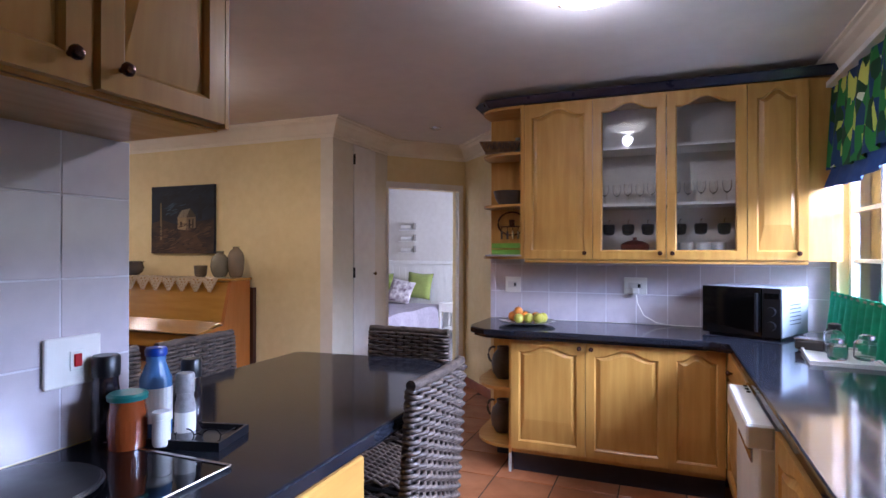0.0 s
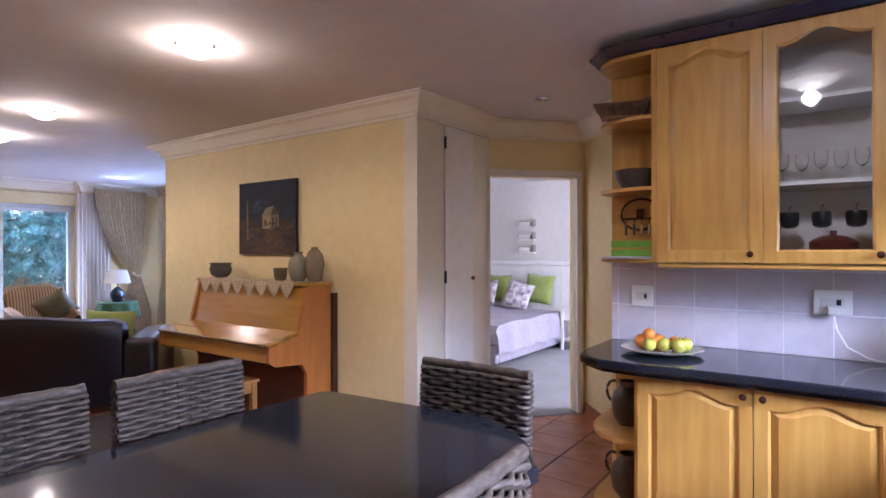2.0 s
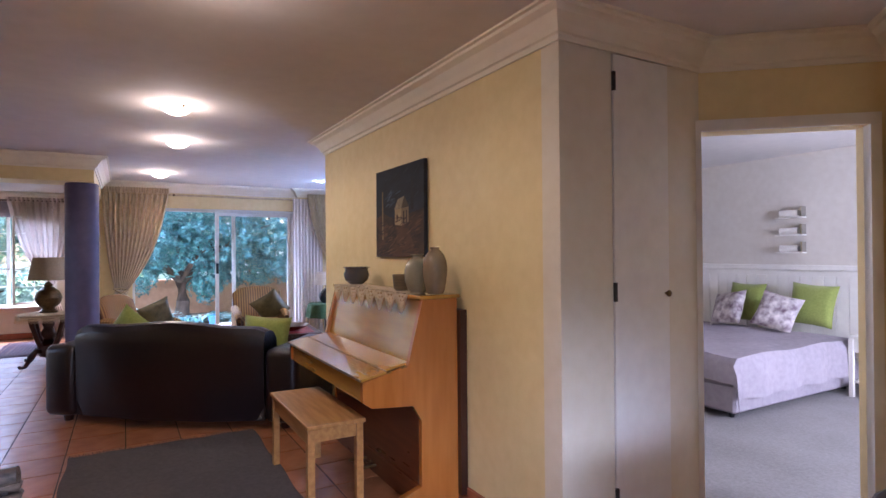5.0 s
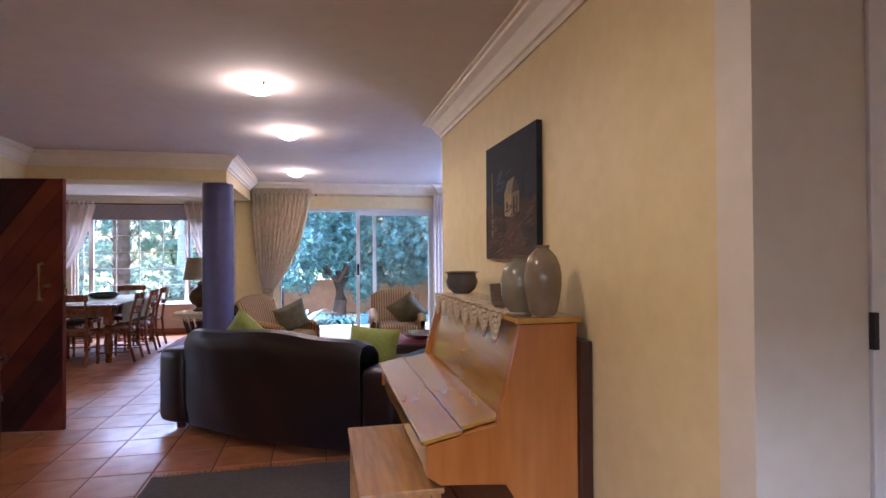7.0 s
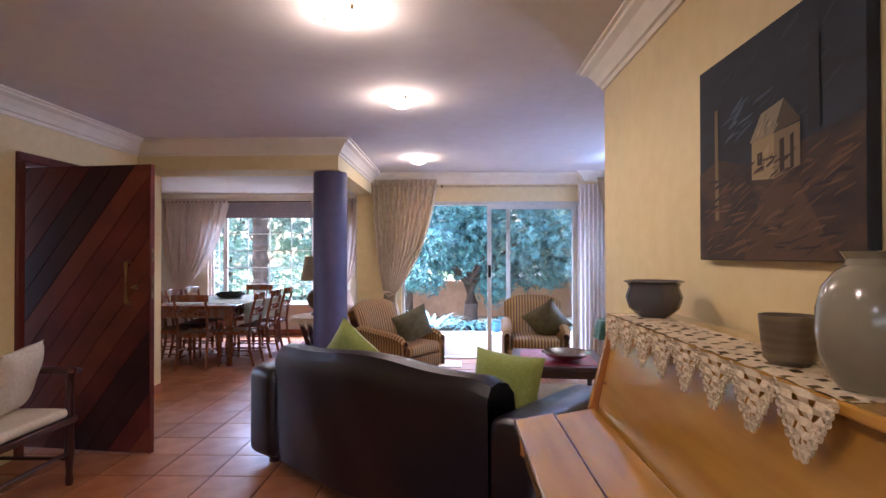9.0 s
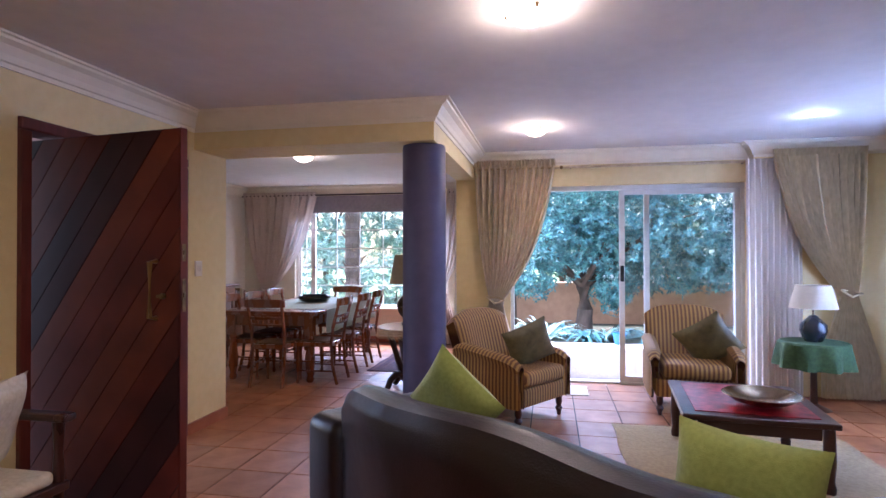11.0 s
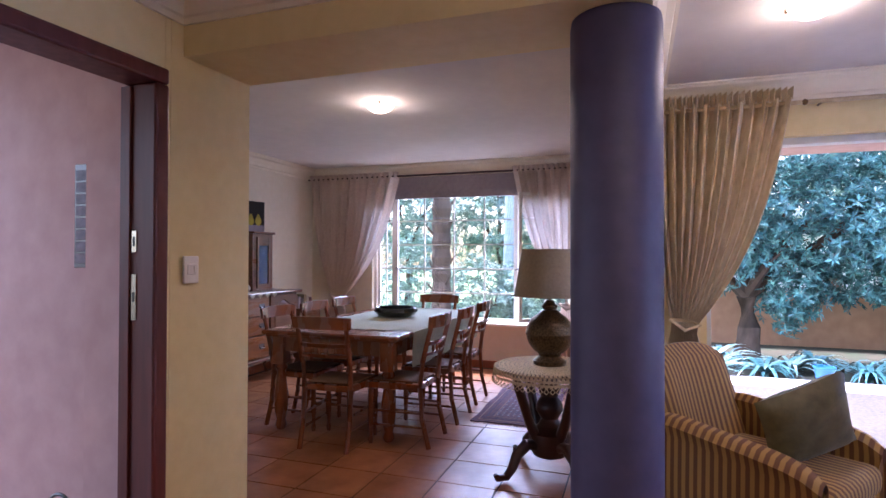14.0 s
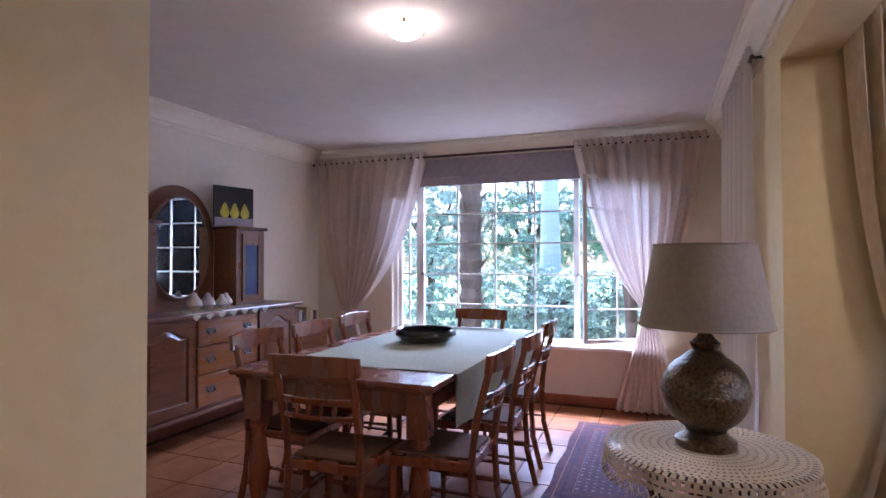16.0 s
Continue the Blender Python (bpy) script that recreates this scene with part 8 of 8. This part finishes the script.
def leaves(n, shells, size, seed, ratio=0.32):
    """Whorls of folded leaves scattered in lobes: (centre, radii, share)."""
    rng = np.random.default_rng(seed)
    whorl = 7
    m = max(n // whorl, 1)
    n = m * whorl
    share = np.array([s[2] for s in shells], float)
    pick = rng.choice(len(shells), m, p=share / share.sum())
    c = np.array([s[0] for s in shells], float)[pick]
    r = np.array([s[1] for s in shells], float)[pick]
    d = rng.normal(size=(m, 3))
    d /= np.linalg.norm(d, axis=1)[:, None]
    rad = rng.uniform(0.35, 1.0, m) ** 0.5
    clump = 1 + 0.20 * np.sin(5 * d[:, 0] + 3 * pick) * np.sin(6 * d[:, 1]) + 0.14 * np.sin(9 * d[:, 2] + pick)
    at = c + d * r * (rad * clump)[:, None]
    axis = d * 0.9 + rng.normal(size=(m, 3)) * 0.35 + np.array([0, 0, 0.55])
    axis /= np.linalg.norm(axis, axis=1)[:, None]
    t1 = np.cross(axis, rng.normal(size=(m, 3)))
    t1 /= np.linalg.norm(t1, axis=1)[:, None]
    t2 = np.cross(axis, t1)
    at, axis, t1, t2 = [np.repeat(q, whorl, 0) for q in (at, axis, t1, t2)]
    th = np.tile(np.arange(whorl) * 2 * np.pi / whorl, m) + rng.uniform(-0.3, 0.3, n)
    out = t1 * np.cos(th)[:, None] + t2 * np.sin(th)[:, None]
    s = size * rng.uniform(0.75, 1.3, n)[:, None]
    a = out + axis * rng.uniform(0.1, 0.7, n)[:, None]
    a /= np.linalg.norm(a, axis=1)[:, None]
    b = np.cross(axis, out)
    nrm = np.cross(a, b)
    p = at + a * s * 1.05
    tip, l, rt_, base = p + a * s - axis * s * 0.15, p + b * s * ratio + nrm * s * 0.14, p - b * s * ratio + nrm * s * 0.14, p - a * s
    v = np.stack([base, l, tip, rt_], 1).reshape(-1, 3)
    f = [(4 * i, 4 * i + 1, 4 * i + 2, 4 * i + 3) for i in range(n)]
    return v.tolist(), f


def leaf_part(name, parent, mat, n, shells, size, seed, **k):
    me = bpy.data.meshes.new(name)
    v, f = leaves(n, shells, size, seed, **k)
    me.from_pydata(v, [], f)
    me.materials.append(M[mat])
    o = new(name, me)
    o.parent = parent
    return o


def limbs(parent, base, tops, r, seed=0):
    rnd = random.Random(seed)
    fork = Vector(base) + Vector((0, 0, 1)) * (min(t[2] for t in tops) - base[2]) * 0.55
    pts = [Vector(base), Vector(base) + (fork - Vector(base)) * 0.5 + Vector((rnd.uniform(-.06, .06), rnd.uniform(-.06, .06), 0)), fork]
    part("trunk", tube(B(), pts, [r * 1.3, r, r * 0.9], 12), "bark", parent, smooth=True)
    for t in tops:
        t = Vector(t)
        mid = (fork + t) / 2 + Vector((rnd.uniform(-.2, .2), rnd.uniform(-.2, .2), 0.1))
        part("limb", tube(B(), [fork, mid, t], [r * 0.6, r * 0.4, r * 0.12], 8), "bark", parent, smooth=True)
        for _ in range(3):
            e = t + Vector((rnd.uniform(-.5, .5), rnd.uniform(-.5, .5), rnd.uniform(-.1, .5)))
            part("twig", tube(B(), [mid, (mid + e) / 2 + Vector((0, 0, .08)), e], [r * 0.25, r * 0.15, r * 0.05], 5), "bark", parent)


tr = thing("garden_tree", "broad dark green glossy-leaved tree in front of the peach garden wall", "tree", (0, 0, 0))
limbs(tr, (-13.9, 3.8, gz), [(-13.9, 2.9, 1.7), (-13.7, 4.6, 1.9), (-14.2, 3.8, 2.3), (-13.5, 5.5, 2.2), (-13.8, 4.3, 1.5)], 0.15, 1)
leaf_part("crown", tr, "leaf", 42000, [((-13.9, 3.35, 1.65), (0.9, 0.95, 0.75), 1.1), ((-13.8, 4.7, 1.9), (0.9, 1.1, 0.9), 1.5), ((-13.9, 5.9, 1.9), (1.0, 1.1, 1.1), 1.6), ((-14.0, 3.9, 2.9), (1.0, 1.9, 0.9), 1.8), ((-13.6, 2.75, 0.95), (0.55, 0.7, 0.35), 0.35), ((-13.9, 4.35, 0.85), (0.5, 0.45, 0.55), 0.4), ((-14.0, 5.4, 1.1), (0.6, 0.9, 0.5), 0.6)], 0.05, 3)
tr2 = thing("garden_tree", "dark green leafy tree beyond the fixed glass panel", "tree", (0, 0, 0))
limbs(tr2, (-14.3, 7.0, gz), [(-14.2, 6.6, 2.0), (-14.3, 7.8, 2.2), (-14.5, 8.6, 1.9)], 0.11, 2)
leaf_part("crown", tr2, "leaf", 24000, [((-14.2, 7.2, 1.6), (0.9, 1.2, 1.2), 1.6), ((-14.4, 8.8, 1.9), (0.9, 1.3, 1.2), 1.3), ((-14.3, 7.8, 2.9), (1.0, 1.6, 0.9), 1.3)], 0.05, 4)
bk_ = thing("hedge_tree", "tall light green trees beyond the garden wall", "tree", (0, 0, 0))
for i, y in enumerate((6.5, 11.0)):
    limbs(bk_, (-19.5, y, gz), [(-19.4, y - 0.8, 3.0), (-19.6, y + 0.9, 3.3)], 0.14, 10 + i)
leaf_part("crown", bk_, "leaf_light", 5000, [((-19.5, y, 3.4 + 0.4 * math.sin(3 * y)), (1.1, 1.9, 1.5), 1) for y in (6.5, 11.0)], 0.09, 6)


def strap_plant(name, label, x, y, z, n, length, mat, seed, width=0.022, droop=1.0, group="", cat="plant"):
    t = thing(name, label, cat, (x, y, z), group=group)
    rnd = random.Random(seed)
    bm = B()
    for _ in range(n):
        a = rnd.uniform(0, 2 * math.pi)
        L_ = length * rnd.uniform(0.7, 1.15)
        lift = rnd.uniform(0.5, 1.1)
        prev = None
        for k in range(7):
            s = k / 6
            r = L_ * s * 0.75
            zz = L_ * (lift * s - droop * 0.95 * s * s * lift)
            w = width * math.sin(math.pi * min(0.15 + s * 0.9, 1)) + 0.002
            c_, s_ = math.cos(a), math.sin(a)
            l, r2 = bm.verts.new((r * c_ - w * s_, r * s_ + w * c_, zz + 0.02)), bm.verts.new((r * c_ + w * s_, r * s_ - w * c_, zz + 0.02))
            if prev:
                bm.faces.new((prev[0], l, r2, prev[1]))
            prev = (l, r2)
    part("leaves", bm, mat, t)
    part("crown_base", lathe(B(), [(0.05, -0.02), (0.04, 0.03), (0.01, 0.06)], 8), mat, t)
    return t


rnd = random.Random(12)
for i in range(15):
    strap_plant("agapanthus", "clump of arching green strap leaves in the border", -12.55 - 0.35 * (i % 3) - rnd.uniform(0, 0.2), 2.7 + 0.36 * i, gz, 46, 0.62, "leaf_light" if i % 4 == 0 else "leaf", 30 + i, group="strap-leaved plants in the border")
strap_plant("yucca", "spiky pale green plant beside the patio", -12.3, 3.05, gz, 44, 0.95, "leaf_light", 60, 0.02, 0.7)
strap_plant("palm_frond_plant", "pale spiky palm leaves high behind the tree", -14.9, 2.35, 2.6, 40, 1.1, "leaf_light", 61, 0.03, 0.9)
pt_ = thing("garden_tree", "slender palm stem behind the tree", "tree", (-14.9, 2.35, gz))
part("trunk", tube(B(), [(0, 0, 0), (0.05, 0, 1.4), (0, 0, 2.75)], [0.12, 0.10, 0.08], 10), "bark", pt_, smooth=True)
bp = thing("blue_flowerpot", "small blue plastic flowerpot on the patio edge", "flowerpot", (-12.0, 4.25, -0.04))
part("body", lathe(B(), [(0.07, 0), (0.10, 0.15), (0.11, 0.16), (0.11, 0.18), (0.095, 0.18), (0.09, 0.15), (0.002, 0.14)], 20), surf("blue_pot_plastic", srgb("3a7ab8"), srgb("336ea8"), 9, rough=0.5), bp, smooth=True)
bs = thing("blue_flowerpot", "small blue pot half hidden by the leaves", "flowerpot", (-12.3, 2.95, gz))
part("body", lathe(B(), [(0.07, 0), (0.10, 0.15), (0.11, 0.18), (0.095, 0.18), (0.002, 0.14)], 20), surf("pale_blue_pot", srgb("4a86c0"), rough=0.5), bs, smooth=True)

# beyond the dining window
pl = thing("palm_tree", "tall palm trunk with stubs of old fronds outside the dining window", "tree", (-15.2, -1.35, gz))
rings = [(0.17 + 0.03 * (k % 2), k * 0.16) for k in range(30)]
part("trunk", lathe(B(), rings, 14), "bark", pl, smooth=False)
strapm = B()
for k in range(26):
    a = k * 2.4
    z = 0.5 + 0.14 * k
    tube(strapm, [(0.16 * math.cos(a), 0.16 * math.sin(a), z), (0.30 * math.cos(a), 0.30 * math.sin(a), z + 0.16)], [0.035, 0.012], 5)
part("stub", strapm, "bark", pl)
GT = surf("grey_blue_bark", srgb("b4c0c6"), srgb("a0aeb6"), 5, (1, 1, 6), rough=0.8)
p2 = thing("palm_tree", "smooth grey ringed palm trunk outside the dining window", "tree", (-17.2, -0.35, gz))
part("trunk", lathe(B(), [(0.24 - 0.004 * k + 0.008 * (k % 2), k * 0.14) for k in range(36)], 18), GT, p2, smooth=False)
sb_ = thing("shrub", "mass of light green shrubs beyond the dining window", "shrub", (0, 0, 0))
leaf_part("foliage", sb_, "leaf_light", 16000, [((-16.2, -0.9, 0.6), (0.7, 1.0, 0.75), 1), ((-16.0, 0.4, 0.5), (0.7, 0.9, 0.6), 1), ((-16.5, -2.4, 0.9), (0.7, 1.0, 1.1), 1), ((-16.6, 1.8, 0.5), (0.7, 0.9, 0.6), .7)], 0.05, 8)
limbs(sb_, (-16.2, -0.6, gz), [(-16.2, -1.0, 0.7), (-16.0, 0.3, 0.6)], 0.05, 22)
tr3 = thing("garden_tree", "thin-branched pale green trees beyond the dining window", "tree", (0, 0, 0))
for i, (x, y) in enumerate(((-21, -4.5), (-22, 0.6), (-21, 3.6), (-22, -1.8))):
    limbs(tr3, (x, y, gz), [(x, y - 0.9, 2.8), (x, y + 0.8, 3.2), (x + 0.3, y, 3.8)], 0.12, 40 + i)
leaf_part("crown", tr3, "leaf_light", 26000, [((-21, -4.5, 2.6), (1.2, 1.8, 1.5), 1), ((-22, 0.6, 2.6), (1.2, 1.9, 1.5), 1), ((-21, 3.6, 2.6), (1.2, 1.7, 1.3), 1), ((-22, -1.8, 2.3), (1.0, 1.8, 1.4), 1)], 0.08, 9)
lawn = part("lawn", bx(-60, -17.5, -30, 30, gz, gz + 0.02), surf("bright_lawn", srgb("8fa872"), srgb("7c9662"), 3, rough=0.95), kind="structure")
fn = thing("tree_fern", "spreading light green tree fern on a dark stem outside the window", "tree", (-14.6, 1.25, gz))
part("trunk", tube(B(), [(0, 0, 0), (0.02, 0.03, 0.55), (0, 0, 1.1)], [0.10, 0.09, 0.11], 10), "bark", fn, smooth=True)
bm = B()
rnd = random.Random(31)
for k in range(16):
    a = 2 * math.pi * k / 16 + rnd.uniform(-.1, .1)
    c_, s_ = math.cos(a), math.sin(a)
    L_ = rnd.uniform(0.9, 1.25)
    for q in range(26):
        s = (q + 1) / 26
        r, z = L_ * s, 1.1 + 0.42 * math.sin(s * 2.1) - 0.30 * s * s
        w = 0.20 * math.sin(math.pi * (0.12 + 0.86 * s)) 
        for sd in (-1, 1):
            p0 = Vector((r * c_, r * s_, z))
            q0 = Vector((c_, s_, 0)) * 0.018
            tip = p0 + Vector((-s_, c_, 0)) * sd * w + Vector((c_, s_, -0.4)) * 0.05
            bm.faces.new([bm.verts.new(p0 - q0), bm.verts.new(p0 + q0), bm.verts.new(tip)])
part("fronds", bm, "leaf_light", fn)

# ---- tiles, last ----
P = 0.37
ttile = B()
box(ttile, -P / 2 + 0.004, P / 2 - 0.004, -P / 2 + 0.004, P / 2 - 0.004, -0.006, 0.0, 0.0025)
tme = bpy.data.meshes.new("floor_tile")
ttile.to_mesh(tme)
ttile.free()
tme.materials.append(M["terracotta"])
floor = new("floor")
tagged(floor, kind="structure")


def inside(x, y):
    if -9.0 < x < 2.2 and 0.4 < y < 4.5 and not (x > -0.2 and y > 4.3):
        return True
    if -11.4 < x < -7.0 and -1.9 < y <= 2.2:
        return True
    if -6.7 < x < -5.4 and -1.6 < y <= 0.5:
        return True
    if -9.0 < x < -4.6 and 4.3 < y < 6.5:
        return True
    if -0.25 < x < 2.2 and -1.7 < y < 0.5:
        return True
    return -1.5 < x < 0.3 and 4.3 < y < 6.05 and (y - 5.30) < 1.155 * (x + 1.38) + 0.34 and (y - 4.75) < -0.95 * (x - 0.30) + 0.15


near, far = [], []
for i in range(-19, 22):
    for j in range(-12, 14):
        x, y = -5.0 + P * (i + 0.5), 1.91 + P * (j + 0.5)
        if inside(x, y):
            (near if (-6.7 < x < 1.6 and 0.45 < y < 5.9 and not (-0.5 < x < 0.4 and y < 2.4)) else far).append((x, y))
near.sort(key=lambda p: min(abs(p[0] - a) + abs(p[1] - b) for a, b in ((-3.5, 2.5), (-6.0, 1.8), (-1.0, 3.4), (0.6, 3.3), (-0.9, 5.0), (-7.0, 1.6))))
far += near[300:]
for x, y in near[:300]:
    o = new("tile", tme)
    o.location, o.parent = (x, y, 0), floor
bm = B()
vs, fs = [], []
for x, y in far:
    h = P / 2 - 0.005
    n0 = len(vs)
    vs += [(x - h, y - h, -0.001), (x + h, y - h, -0.001), (x + h, y + h, -0.001), (x - h, y + h, -0.001), (x - h, y - h, -0.008), (x + h, y - h, -0.008), (x + h, y + h, -0.008), (x - h, y + h, -0.008)]
    fs += [(n0, n0 + 1, n0 + 2, n0 + 3), (n0, n0 + 4, n0 + 5, n0 + 1), (n0 + 1, n0 + 5, n0 + 6, n0 + 2), (n0 + 2, n0 + 6, n0 + 7, n0 + 3), (n0 + 3, n0 + 7, n0 + 4, n0)]
bm.free()
me = bpy.data.meshes.new("tiles_joined")
me.from_pydata(vs, [], fs)
TJ = M["terracotta"].copy()
TJ.name = "terracotta_tile_joined"
oi = [n for n in TJ.node_tree.nodes if n.type == "OBJECT_INFO"][0]
gi = TJ.node_tree.nodes.new("ShaderNodeNewGeometry")
for l in list(oi.outputs["Random"].links):
    TJ.node_tree.links.new(gi.outputs["Random Per Island"], l.to_socket)
me.materials.append(TJ)
o = new("tiles_joined", me)
o.parent = floor
tagged(o, kind="stuff")

# glazed wall tiles
def wall_tiles(name, at, rz, w, h, tw, th, x_off=0.0, z_off=0.0):
    t = thing(name, "", "", at, rz, kind="structure")
    cache = {}
    part("grout", bx(0, w, -0.006, 0, 0, h), "tilegrout", t)
    x = -x_off
    while x < w:
        a, b = max(x, 0) + 0.0025, min(x + tw, w) - 0.0025
        z = -z_off
        while z < h:
            c, d = max(z, 0) + 0.0025, min(z + th, h) - 0.0025
            if b - a > 0.01 and d - c > 0.01:
                key = (round(b - a, 3), round(d - c, 3))
                if key not in cache:
                    bm = bx(-key[0] / 2, key[0] / 2, -0.0078, -0.0061, -key[1] / 2, key[1] / 2, 0.0008)
                    me = bpy.data.meshes.new("tile")
                    bm.to_mesh(me)
                    bm.free()
                    me.materials.append(M["tile"])
                    cache[key] = me
                o = new("tile", cache[key])
                o.location, o.parent = ((a + b) / 2, 0, (c + d) / 2), t
            z += th
        x += tw
    return t


wall_tiles("tiles_kitchen_north", (-0.05, 4.44, 0.916), 0, 2.16, 0.445, 0.2, 0.2, 0.16, 0.0)
wall_tiles("tiles_hob_wall", (-0.22, -1.6, 0.921), 90, 3.11, 0.79, 0.2, 0.21, 0.08, 0.0)
